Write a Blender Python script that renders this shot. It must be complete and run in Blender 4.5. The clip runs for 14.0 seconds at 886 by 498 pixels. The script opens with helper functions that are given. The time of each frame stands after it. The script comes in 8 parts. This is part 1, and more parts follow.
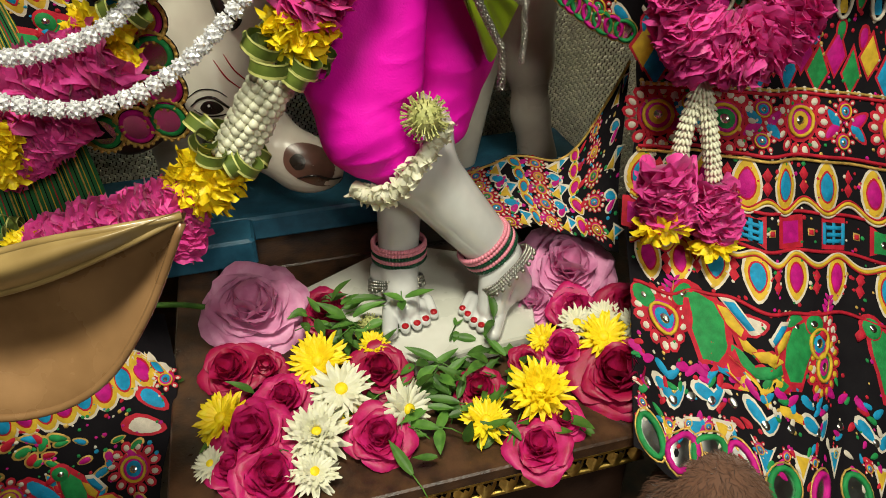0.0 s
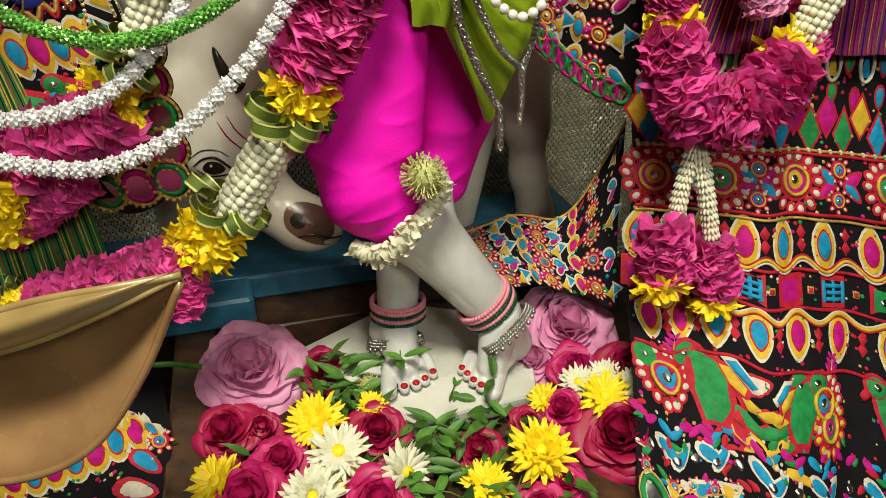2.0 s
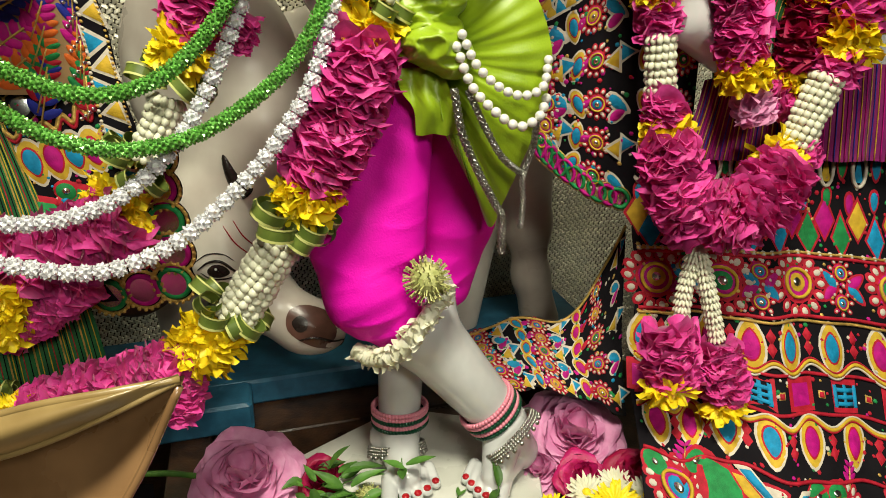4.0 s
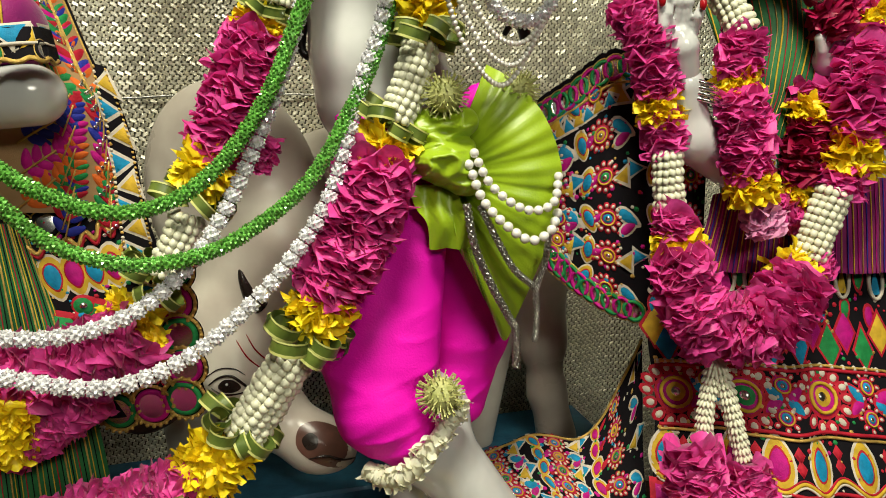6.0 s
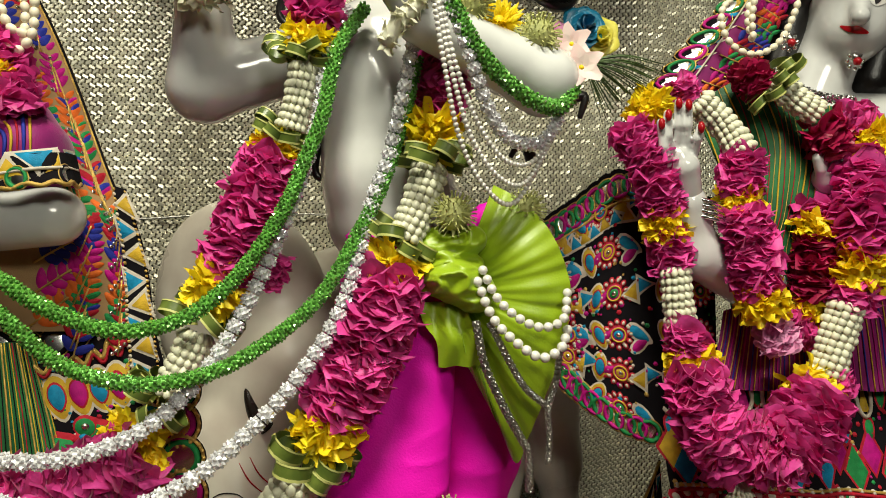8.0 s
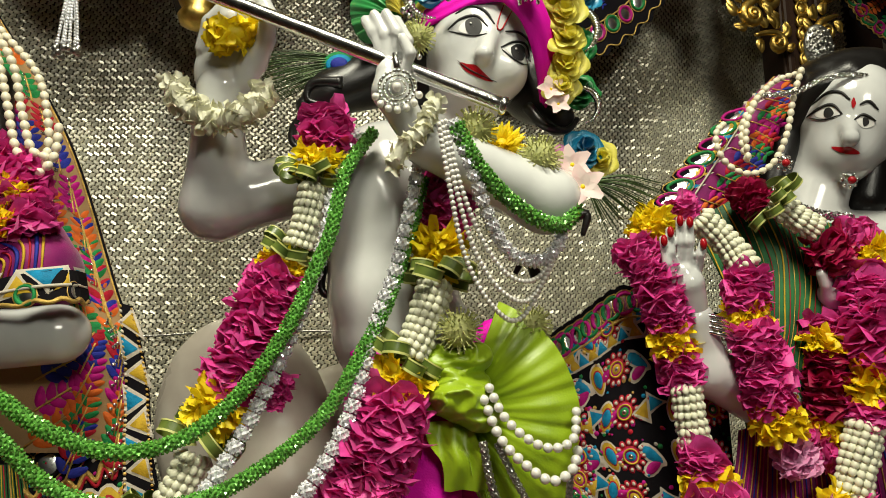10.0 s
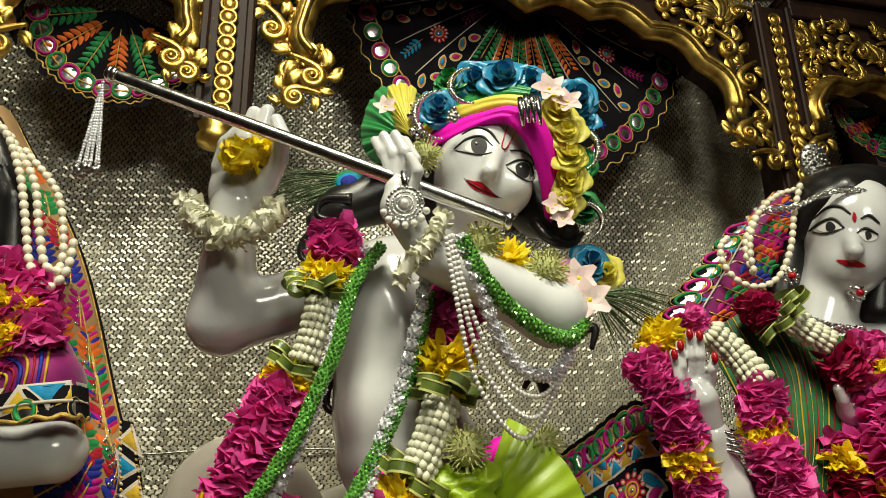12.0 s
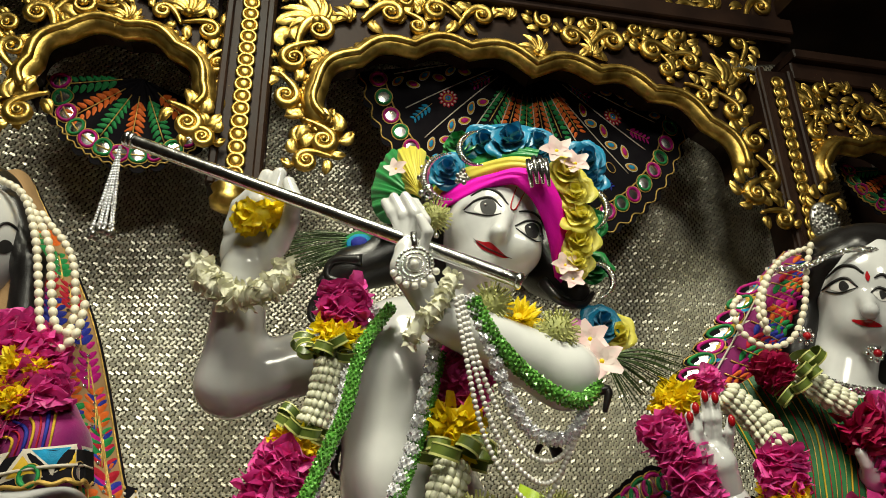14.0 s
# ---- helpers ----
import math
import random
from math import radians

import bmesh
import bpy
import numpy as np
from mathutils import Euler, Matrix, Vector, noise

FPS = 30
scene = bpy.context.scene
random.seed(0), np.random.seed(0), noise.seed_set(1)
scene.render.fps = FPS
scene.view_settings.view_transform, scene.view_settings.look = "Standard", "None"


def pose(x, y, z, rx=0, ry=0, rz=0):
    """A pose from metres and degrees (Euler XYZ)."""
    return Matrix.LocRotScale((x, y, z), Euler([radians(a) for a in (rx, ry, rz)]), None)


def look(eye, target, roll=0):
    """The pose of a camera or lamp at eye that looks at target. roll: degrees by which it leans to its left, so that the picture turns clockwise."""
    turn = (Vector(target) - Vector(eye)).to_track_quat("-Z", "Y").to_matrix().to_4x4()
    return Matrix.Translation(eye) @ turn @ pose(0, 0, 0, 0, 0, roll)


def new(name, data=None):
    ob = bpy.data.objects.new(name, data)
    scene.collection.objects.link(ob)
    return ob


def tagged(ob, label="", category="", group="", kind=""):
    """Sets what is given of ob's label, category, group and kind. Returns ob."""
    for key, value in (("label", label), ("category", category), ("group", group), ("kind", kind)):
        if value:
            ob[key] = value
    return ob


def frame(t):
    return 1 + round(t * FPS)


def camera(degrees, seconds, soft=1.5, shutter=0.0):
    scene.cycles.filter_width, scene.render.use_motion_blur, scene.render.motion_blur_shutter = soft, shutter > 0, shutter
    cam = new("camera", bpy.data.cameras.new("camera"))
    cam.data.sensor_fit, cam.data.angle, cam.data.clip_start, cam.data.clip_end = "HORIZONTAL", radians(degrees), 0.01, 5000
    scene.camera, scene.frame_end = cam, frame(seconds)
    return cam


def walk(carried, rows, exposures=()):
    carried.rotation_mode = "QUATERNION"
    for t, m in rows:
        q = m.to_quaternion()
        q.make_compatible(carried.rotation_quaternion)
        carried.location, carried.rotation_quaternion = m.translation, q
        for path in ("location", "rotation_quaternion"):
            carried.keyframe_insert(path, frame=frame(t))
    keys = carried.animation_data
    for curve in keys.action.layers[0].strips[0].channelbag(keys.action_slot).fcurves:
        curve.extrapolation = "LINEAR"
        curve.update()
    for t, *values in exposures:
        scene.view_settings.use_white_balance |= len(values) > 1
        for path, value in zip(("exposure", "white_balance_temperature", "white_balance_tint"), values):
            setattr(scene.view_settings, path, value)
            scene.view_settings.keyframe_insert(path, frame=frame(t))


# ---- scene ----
cam = camera(65.0, 14.0, soft=0.9)
EYE = (0.000, 0.000, 0.980)
PATH = [
    (0.0, pose(*EYE, 56.16, 0.24, 0.00)),
    (0.5, pose(*EYE, 57.25, 0.23, -0.06)),
    (1.0, pose(*EYE, 58.47, 0.20, -0.09)),
    (1.5, pose(*EYE, 59.69, 0.26, -0.16)),
    (2.0, pose(*EYE, 60.97, 0.27, -0.09)),
    (2.5, pose(*EYE, 62.47, 0.28, 0.03)),
    (2.7, pose(*EYE, 63.40, 0.27, -0.08)),
    (5.0, pose(*EYE, 74.29, 0.77, 0.55)),
    (5.5, pose(*EYE, 76.79, 0.94, 0.89)),
    (6.0, pose(*EYE, 78.76, 0.92, 1.10)),
    (6.5, pose(*EYE, 81.21, 1.04, 1.25)),
    (7.0, pose(*EYE, 83.59, 1.13, 1.35)),
    (7.5, pose(*EYE, 86.03, 1.13, 1.58)),
    (8.0, pose(*EYE, 88.39, 1.23, 1.81)),
    (10.3, pose(*EYE, 99.53, 1.31, 2.32)),
    (10.5, pose(*EYE, 100.58, 1.26, 2.40)),
    (11.0, pose(*EYE, 102.87, 1.31, 2.61)),
    (11.5, pose(*EYE, 105.10, 1.32, 2.71)),
    (12.0, pose(*EYE, 107.31, 1.30, 2.85)),
    (12.5, pose(*EYE, 109.51, 1.25, 3.05)),
    (13.0, pose(*EYE, 111.72, 1.12, 3.21)),
    (13.5, pose(*EYE, 112.08, 1.12, 3.36)),
    (14.0, pose(*EYE, 112.32, 1.21, 3.67)),
]
walk(cam, PATH, [(0.0, 0.05), (2.5, 0.15), (5.0, 0.22), (8.0, 0.0), (11.0, -0.16), (14.0, -0.20)])

# ---- light: dim hall, ceiling panel above and in front of the altar, added front fill ----
world = bpy.data.worlds.new("world")
scene.world = world
world.use_nodes = True
world.node_tree.nodes["Background"].inputs[0].default_value = (0.9, 0.93, 1.0, 1)
world.node_tree.nodes["Background"].inputs[1].default_value = 0.012


def area_lamp(name, eye, target, size, power, colour):
    data = bpy.data.lights.new(name, "AREA")
    data.shape, data.size, data.size_y, data.energy, data.color = "RECTANGLE", size[0], size[1], power, colour
    ob = new(name, data)
    ob.matrix_world = look(eye, target)
    return ob


ceiling_lamp = area_lamp("ceiling_light", (-0.05, -0.30, 2.9), (0.1, 0.60, 0.0), (0.7, 0.5), 30, (1.0, 0.97, 0.76))
ceiling_lamp.data.spread = radians(105)
# added fill from behind the viewer, brightens upright faces; no fixture of the hall
area_lamp("hall_light", (1.0, -2.0, 2.4), (0.1, 0.8, 0.6), (0.8, 0.5), 34, (1.0, 0.97, 0.80))


# ---- building blocks ----
from mathutils.bvhtree import BVHTree

RNG = random.Random(7)
V = Vector


class Mesh:
    """Collects vertices and faces with a material slot for each face."""

    def __init__(self):
        self.v, self.f, self.m, self.cut = [], [], [], []

    def add(self, verts, faces, slot=0):
        o = len(self.v)
        self.cut.append((o, len(self.f)))
        self.v.extend(tuple(p) for p in verts)
        for f in faces:
            self.f.append(tuple(i + o for i in f))
            self.m.append(slot)

    def grid(self, rows, slot=0, close_u=False, close_v=False):
        """Quads over a list of rows of points."""
        n, k = len(rows), len(rows[0])
        pts = [p for r in rows for p in r]
        fs = []
        for i in range(n if close_v else n - 1):
            for j in range(k if close_u else k - 1):
                a, b = i, (i + 1) % n
                c, d = j, (j + 1) % k
                fs.append((a * k + c, a * k + d, b * k + d, b * k + c))
        self.add(pts, fs, slot)

    def tube(self, path, radius, seg=10, slot=0, flat=1.0, up=None, caps=True, closed=False):
        """A tube along a path; radius is a number or one for each point."""
        path = [V(p) for p in path]
        n = len(path)
        rad = radius if hasattr(radius, "__len__") else [radius] * n
        rows = []
        for (c, t, a, b), r in zip(frames(path, up, closed), rad):
            rows.append([c + a * (math.cos(2 * math.pi * k / seg) * r) + b * (math.sin(2 * math.pi * k / seg) * r * flat) for k in range(seg)])
        o = len(self.v)
        self.grid(rows, slot, close_u=True, close_v=closed)
        if caps and not closed:
            self.f.append(tuple(o + k for k in range(seg))[::-1])
            self.f.append(tuple(o + (n - 1) * seg + k for k in range(seg)))
            self.m += [slot, slot]

    def ball(self, c, r, seg=8, rings=5, slot=0, m=None):
        """An ellipsoid; r is a number or three; m turns it."""
        rr = r if hasattr(r, "__len__") else (r, r, r)
        c = V(c)
        pts, fs = [], []
        for i in range(rings + 1):
            a = math.pi * i / rings
            for k in range(seg):
                b = 2 * math.pi * k / seg
                p = V((math.sin(a) * math.cos(b) * rr[0], math.sin(a) * math.sin(b) * rr[1], math.cos(a) * rr[2]))
                pts.append(c + (m @ p if m else p))
        for i in range(rings):
            for k in range(seg):
                q = (i * seg + k, (i + 1) * seg + k, (i + 1) * seg + (k + 1) % seg, i * seg + (k + 1) % seg)
                fs.append(q)
        self.add(pts, fs, slot)

    def box(self, lo, hi, slot=0, fn=None, bevel=0.0):
        """A box with chamfered upright and level edges; fn maps its corners."""
        b = bevel
        rows = []
        for z, i in ((lo[2], b), (lo[2] + b, 0), (hi[2] - b, 0), (hi[2], b)):
            x0, y0, x1, y1 = lo[0] + i, lo[1] + i, hi[0] - i, hi[1] - i
            c = b
            ring = [(x0 + c, y0, z), (x1 - c, y0, z), (x1, y0 + c, z), (x1, y1 - c, z), (x1 - c, y1, z), (x0 + c, y1, z), (x0, y1 - c, z), (x0, y0 + c, z)]
            rows.append([fn(*p) if fn else V(p) for p in ring])
        o = len(self.v)
        self.grid(rows, slot, close_u=True)
        self.f += [tuple(o + k for k in range(8))[::-1], tuple(o + 24 + k for k in range(8))]
        self.m += [slot, slot]

    def data(self, name, mats, smooth=True):
        me = bpy.data.meshes.new(name)
        me.from_pydata(self.v, [], self.f)
        for m in mats if hasattr(mats, "__len__") else [mats]:
            me.materials.append(m)
        me.polygons.foreach_set("material_index", self.m)
        me.polygons.foreach_set("use_smooth", [smooth] * len(self.f))
        me.update()
        return me


def frames(path, up=None, closed=False):
    """Point, tangent and two normals along a path, with no twist."""
    out, n = [], len(path)
    a = None
    for i, p in enumerate(path):
        q0 = path[i - 1] if i or closed else path[0]
        q1 = path[(i + 1) % n] if i < n - 1 or closed else path[-1]
        t = (q1 - q0).normalized() if (q1 - q0).length > 1e-9 else V((0, 0, 1))
        if up is not None:
            a = t.cross(V(up)).normalized()
        elif a is None:
            a = t.orthogonal().normalized()
        else:
            a = (a - t * a.dot(t)).normalized()
        out.append((p, t, a, t.cross(a).normalized()))
    return out


def spline(pts, n=40, closed=False):
    """Catmull-Rom through the points, evenly spaced along its length."""
    pts = [V(p) for p in pts]
    k = len(pts)
    fine = []
    for i in range(k if closed else k - 1):
        p0, p1, p2, p3 = (pts[i - 1] if i or closed else pts[0] * 2 - pts[1]), pts[i], pts[(i + 1) % k], (pts[(i + 2) % k] if i + 2 < k or closed else pts[-1] * 2 - pts[-2])
        for s in range(12):
            t = s / 12
            fine.append(0.5 * (2 * p1 + (p2 - p0) * t + (2 * p0 - 5 * p1 + 4 * p2 - p3) * t * t + (3 * p1 - p0 - 3 * p2 + p3) * t ** 3))
    if not closed:
        fine.append(pts[-1])
    else:
        fine.append(fine[0])
    d = [0]
    for a, b in zip(fine, fine[1:]):
        d.append(d[-1] + (b - a).length)
    out, j = [], 0
    for i in range(n):
        s = d[-1] * i / (n if closed else n - 1)
        while j < len(d) - 2 and d[j + 1] < s:
            j += 1
        f = (s - d[j]) / max(d[j + 1] - d[j], 1e-9)
        out.append(fine[j].lerp(fine[j + 1], min(f, 1)))
    return out


def length(path):
    return sum((b - a).length for a, b in zip(path, path[1:]))


def thing(name, label, category, group="", kind=""):
    return tagged(new(name), label, category, group, kind)


def part(name, mesh, mats, parent=None, label="", smooth=True):
    """Links a Mesh as ONE object, under a thing or a part."""
    ob = new(name, mesh.data(name, mats, smooth))
    ob.parent = parent
    return tagged(ob, label)


def part_each(name, mesh, mats, parent, smooth=True):
    """Links every separately added piece of a Mesh as a part of its own."""
    cuts = mesh.cut + [(len(mesh.v), len(mesh.f))]
    for (v0, f0), (v1, f1) in zip(cuts, cuts[1:]):
        one = Mesh()
        one.add(mesh.v[v0:v1], [tuple(i - v0 for i in f) for f in mesh.f[f0:f1]])
        one.m = mesh.m[f0:f1]
        part(name, one, mats, parent, "", smooth)


def pieces(name, data, spots, parent):
    """Alike pieces on one shared mesh, each an object of its own at a pose."""
    for m in spots:
        ob = new(name, data)
        ob.parent = parent
        ob.matrix_world = m


def solo(name, mesh, mats, label, category, group="", kind="", smooth=True):
    return tagged(part(name, mesh, mats, None, "", smooth), label, category, group, kind)


def sdf_mesh(shapes, step, blend=0.02, warp=None):
    """The skin of blended capsules and ellipsoids, as a smooth quad mesh. Shapes: ("c", a, b, ra, rb) or ("e", centre, radii, turn)."""
    lo = np.full(3, 1e9)
    hi = -lo
    for s in shapes:
        if s[0] == "c":
            for p, r in ((s[1], s[3]), (s[2], s[4])):
                lo, hi = np.minimum(lo, np.array(p) - r), np.maximum(hi, np.array(p) + r)
        else:
            r = max(s[2])
            lo, hi = np.minimum(lo, np.array(s[1]) - r), np.maximum(hi, np.array(s[1]) + r)
    lo, hi = lo - 3 * step - blend, hi + 3 * step + blend
    n = np.ceil((hi - lo) / step).astype(int) + 1
    ax = [lo[k] + step * np.arange(n[k]) for k in range(3)]
    F = np.full(tuple(n), 1.0, np.float32)
    for s in shapes:
        if s[0] == "c":
            p0, p1, r = np.array(s[1]), np.array(s[2]), max(s[3], s[4])
        else:
            p0, p1, r = np.array(s[1]), np.array(s[1]), max(s[2])
        r += blend + 2 * step
        i0 = np.maximum(((np.minimum(p0, p1) - r - lo) / step).astype(int), 0)
        i1 = np.minimum(((np.maximum(p0, p1) + r - lo) / step).astype(int) + 2, n)
        box = tuple(slice(i, j) for i, j in zip(i0, i1))
        X = np.stack(np.meshgrid(*(ax[k][box[k]] for k in range(3)), indexing="ij"), -1).astype(np.float32)
        if s[0] == "c":
            a, b = np.array(s[1], np.float32), np.array(s[2], np.float32)
            ab = b - a
            t = np.clip(((X - a) @ ab) / max(float(ab @ ab), 1e-9), 0, 1)
            d = np.linalg.norm(X - a - t[..., None] * ab, axis=-1) - (s[3] + (s[4] - s[3]) * t)
        else:
            q = X - np.array(s[1], np.float32)
            if len(s) > 3:
                q = q @ np.array(Euler([radians(k) for k in s[3]]).to_matrix(), np.float32)
            r = np.array(s[2], np.float32)
            k0 = np.linalg.norm(q / r, axis=-1)
            k1 = np.linalg.norm(q / (r * r), axis=-1)
            d = k0 * (k0 - 1) / np.maximum(k1, 1e-6)
        G = F[box]
        h = np.maximum(blend - np.abs(G - d), 0) / blend
        F[box] = np.minimum(G, d) - h * h * blend / 4
    S = F < 0
    nx, ny, nz = n - 1
    acc = np.zeros((nx, ny, nz, 3), np.float32)
    cnt = np.zeros((nx, ny, nz), np.float32)
    corner = lambda A, c: A[c[0]:c[0] + nx, c[1]:c[1] + ny, c[2]:c[2] + nz]
    for k in range(3):
        for i in (0, 1):
            for j in (0, 1):
                c0 = [0, 0, 0]
                c0[(k + 1) % 3], c0[(k + 2) % 3] = i, j
                c1 = list(c0)
                c1[k] = 1
                f0, f1 = corner(F, c0), corner(F, c1)
                m = (f0 < 0) != (f1 < 0)
                t = np.where(m, f0 / np.where(m, f0 - f1, 1), 0)
                p = np.broadcast_to(np.array(c0, np.float32), acc.shape).copy()
                p[..., k] += t
                acc += p * m[..., None]
                cnt += m
    act = cnt > 0
    idx = np.full(act.shape, -1)
    idx[act] = np.arange(act.sum())
    base = np.stack(np.nonzero(act), -1)
    verts = lo + step * (base + acc[act] / cnt[act][:, None])
    faces = []
    for k in range(3):
        a, b = (k + 1) % 3, (k + 2) % 3
        s0 = [slice(1, -1)] * 3
        s1 = [slice(1, -1)] * 3
        s0[k], s1[k] = slice(0, -1), slice(1, None)
        A, B = S[tuple(s0)], S[tuple(s1)]
        for flip, m in ((0, A & ~B), (1, B & ~A)):
            e = np.stack(np.nonzero(m), -1)
            e[:, a] += 1
            e[:, b] += 1
            q = []
            for da, db in ((0, 0), (-1, 0), (-1, -1), (0, -1)):
                w = e.copy()
                w[:, a] += da
                w[:, b] += db
                q.append(idx[w[:, 0], w[:, 1], w[:, 2]])
            q = np.stack(q if not flip else q[::-1], -1)
            faces.append(q)
    faces = np.concatenate(faces)
    faces = faces[(faces >= 0).all(1)]
    if warp:
        verts = np.array([warp(p) for p in verts])
    out = Mesh()
    out.add(verts.tolist(), faces.tolist())
    return out


# ---- materials ----
def mat(name, colour, rough=0.5, metal=0.0, vary=0.12, scale=60.0, bump=0.2, fine=600.0, island=0.0, second=None, sheen=0.0, trans=0.0, coat=0.0, sss=0.0, spec=0.5):
    """A surface: base colour with two scales of variation, fine relief, and a shift for each loose piece."""
    m = bpy.data.materials.new(name)
    m.use_nodes = True
    nt = m.node_tree
    bs = nt.nodes["Principled BSDF"]
    L = nt.links.new
    co = nt.nodes.new("ShaderNodeTexCoord").outputs["Object"]
    n1, n2 = nt.nodes.new("ShaderNodeTexNoise"), nt.nodes.new("ShaderNodeTexNoise")
    for n, s, d in ((n1, scale, 4), (n2, fine, 2)):
        n.inputs["Scale"].default_value, n.inputs["Detail"].default_value = s, d
        L(co, n.inputs["Vector"])
    ramp = nt.nodes.new("ShaderNodeValToRGB")
    c = V(colour)
    c2 = V(second) if second else c * (1 - vary)
    ramp.color_ramp.elements[0].position, ramp.color_ramp.elements[1].position = 0.35, 0.68
    ramp.color_ramp.elements[0].color = (*c2, 1)
    ramp.color_ramp.elements[1].color = (*(min(k * (1 + vary * 0.6), 1) for k in c), 1)
    L(n1.outputs["Fac"], ramp.inputs["Fac"])
    out = ramp.outputs["Color"]
    if island:
        g = nt.nodes.new("ShaderNodeNewGeometry")
        h = nt.nodes.new("ShaderNodeHueSaturation")
        mr = nt.nodes.new("ShaderNodeMapRange")
        mr.inputs["To Min"].default_value, mr.inputs["To Max"].default_value = 1 - island, 1 + island * 0.7
        L(g.outputs["Random Per Island"], mr.inputs["Value"])
        L(mr.outputs["Result"], h.inputs["Value"])
        L(out, h.inputs["Color"])
        out = h.outputs["Color"]
    L(out, bs.inputs["Base Color"])
    bs.inputs["Metallic"].default_value = metal
    rr = nt.nodes.new("ShaderNodeMapRange")
    rr.inputs["To Min"].default_value, rr.inputs["To Max"].default_value = max(rough - 0.08, 0.02), min(rough + 0.1, 1)
    L(n1.outputs["Fac"], rr.inputs["Value"])
    L(rr.outputs["Result"], bs.inputs["Roughness"])
    if bump:
        b = nt.nodes.new("ShaderNodeBump")
        b.inputs["Strength"].default_value, b.inputs["Distance"].default_value = bump, 0.001
        L(n2.outputs["Fac"], b.inputs["Height"])
        L(b.outputs["Normal"], bs.inputs["Normal"])
    bs.inputs["Specular IOR Level"].default_value = spec
    bs.inputs["Sheen Weight"].default_value = sheen
    bs.inputs["Coat Weight"].default_value = coat
    bs.inputs["Coat Roughness"].default_value = 0.1
    if sss:
        bs.inputs["Subsurface Weight"].default_value = sss
        bs.inputs["Subsurface Radius"].default_value = (0.01, 0.008, 0.006)
        bs.inputs["Subsurface Scale"].default_value = 0.6
    if trans:
        t = nt.nodes.new("ShaderNodeBsdfTranslucent")
        mx = nt.nodes.new("ShaderNodeMixShader")
        mx.inputs[0].default_value = trans
        L(out, t.inputs["Color"])
        L(bs.outputs[0], mx.inputs[1])
        L(t.outputs[0], mx.inputs[2])
        L(mx.outputs[0], nt.nodes["Material Output"].inputs["Surface"])
    return m


MARBLE = mat("marble", (0.66, 0.665, 0.66), 0.15, vary=0.03, scale=9, bump=0.05, second=(0.47, 0.475, 0.48), coat=0.5)
SLAB = mat("marble_slab", (0.60, 0.59, 0.55), 0.28, scale=14, bump=0.1, second=(0.50, 0.50, 0.45))
WOOD = mat("dark_wood", (0.034, 0.016, 0.010), 0.5, scale=12, bump=0.3, fine=150, second=(0.016, 0.008, 0.006), spec=0.2)
PLANK = mat("worn_plank", (0.070, 0.033, 0.016), 0.3, scale=38, bump=0.5, fine=220, second=(0.028, 0.014, 0.009), spec=0.4)
GOLD = mat("gilding", (0.80, 0.56, 0.15), 0.38, 1.0, scale=45, bump=0.5, fine=220, second=(0.42, 0.27, 0.06))
QUILT = mat("silver_gold_weave", (0.90, 0.87, 0.75), 0.36, 0.7, scale=4, bump=0.3, fine=900, second=(0.80, 0.76, 0.62), island=0.2)
# shade in the notches between weave cells, put into the backing's dark colour
GAP_SHADE = mat("weave_gap_shade", (0.07, 0.06, 0.04), 0.6, scale=60, bump=0.3, spec=0.3)
ROSE = mat("rose_petal", (0.80, 0.078, 0.41), 0.5, scale=80, bump=0.3, fine=300, island=0.24, trans=0.34, sheen=0.15, second=(0.66, 0.038, 0.28))
RUBY = mat("ruby_petal", (0.60, 0.016, 0.19), 0.48, scale=80, bump=0.3, fine=300, island=0.26, trans=0.3, second=(0.44, 0.008, 0.085))
CRIMSON = mat("crimson_petal", (0.38, 0.005, 0.08), 0.48, scale=80, bump=0.3, fine=300, island=0.28, trans=0.22, second=(0.33, 0.003, 0.04))
PINK = mat("pink_petal", (0.80, 0.38, 0.62), 0.5, scale=50, bump=0.2, fine=300, island=0.12, trans=0.32, second=(0.72, 0.26, 0.50))
YELLOW = mat("marigold_petal", (0.95, 0.80, 0.02), 0.5, scale=80, bump=0.3, fine=300, island=0.14, trans=0.32, second=(0.93, 0.68, 0.012))
WHITEP = mat("white_petal", (0.74, 0.73, 0.62), 0.5, scale=80, bump=0.2, fine=300, island=0.12, trans=0.25, second=(0.72, 0.71, 0.52))
BUD = mat("jasmine_bud", (0.80, 0.79, 0.66), 0.4, scale=60, bump=0.1, island=0.1, trans=0.12, second=(0.70, 0.70, 0.52))
LEAF = mat("leaf", (0.10, 0.24, 0.035), 0.5, scale=60, bump=0.3, fine=300, island=0.45, trans=0.25, second=(0.05, 0.14, 0.02))
PALM = mat("folded_palm_leaf", (0.15, 0.20, 0.035), 0.35, scale=40, bump=0.2, island=0.4, trans=0.1, second=(0.07, 0.11, 0.02))
PALMEDGE = mat("pale_leaf_edge", (0.55, 0.56, 0.20), 0.4, scale=40, bump=0.1, second=(0.45, 0.47, 0.14))
ERYN = mat("pale_thistle", (0.50, 0.50, 0.20), 0.6, scale=80, bump=0.2, island=0.25, second=(0.36, 0.38, 0.12))
MAGENTA = mat("magenta_silk", (0.78, 0.004, 0.46), 0.6, scale=18, bump=0.5, fine=420, second=(0.70, 0.003, 0.41), spec=0.2)
LIME = mat("lime_silk", (0.27, 0.39, 0.008), 0.38, scale=18, bump=0.25, fine=420, second=(0.21, 0.32, 0.006), sheen=0.1)
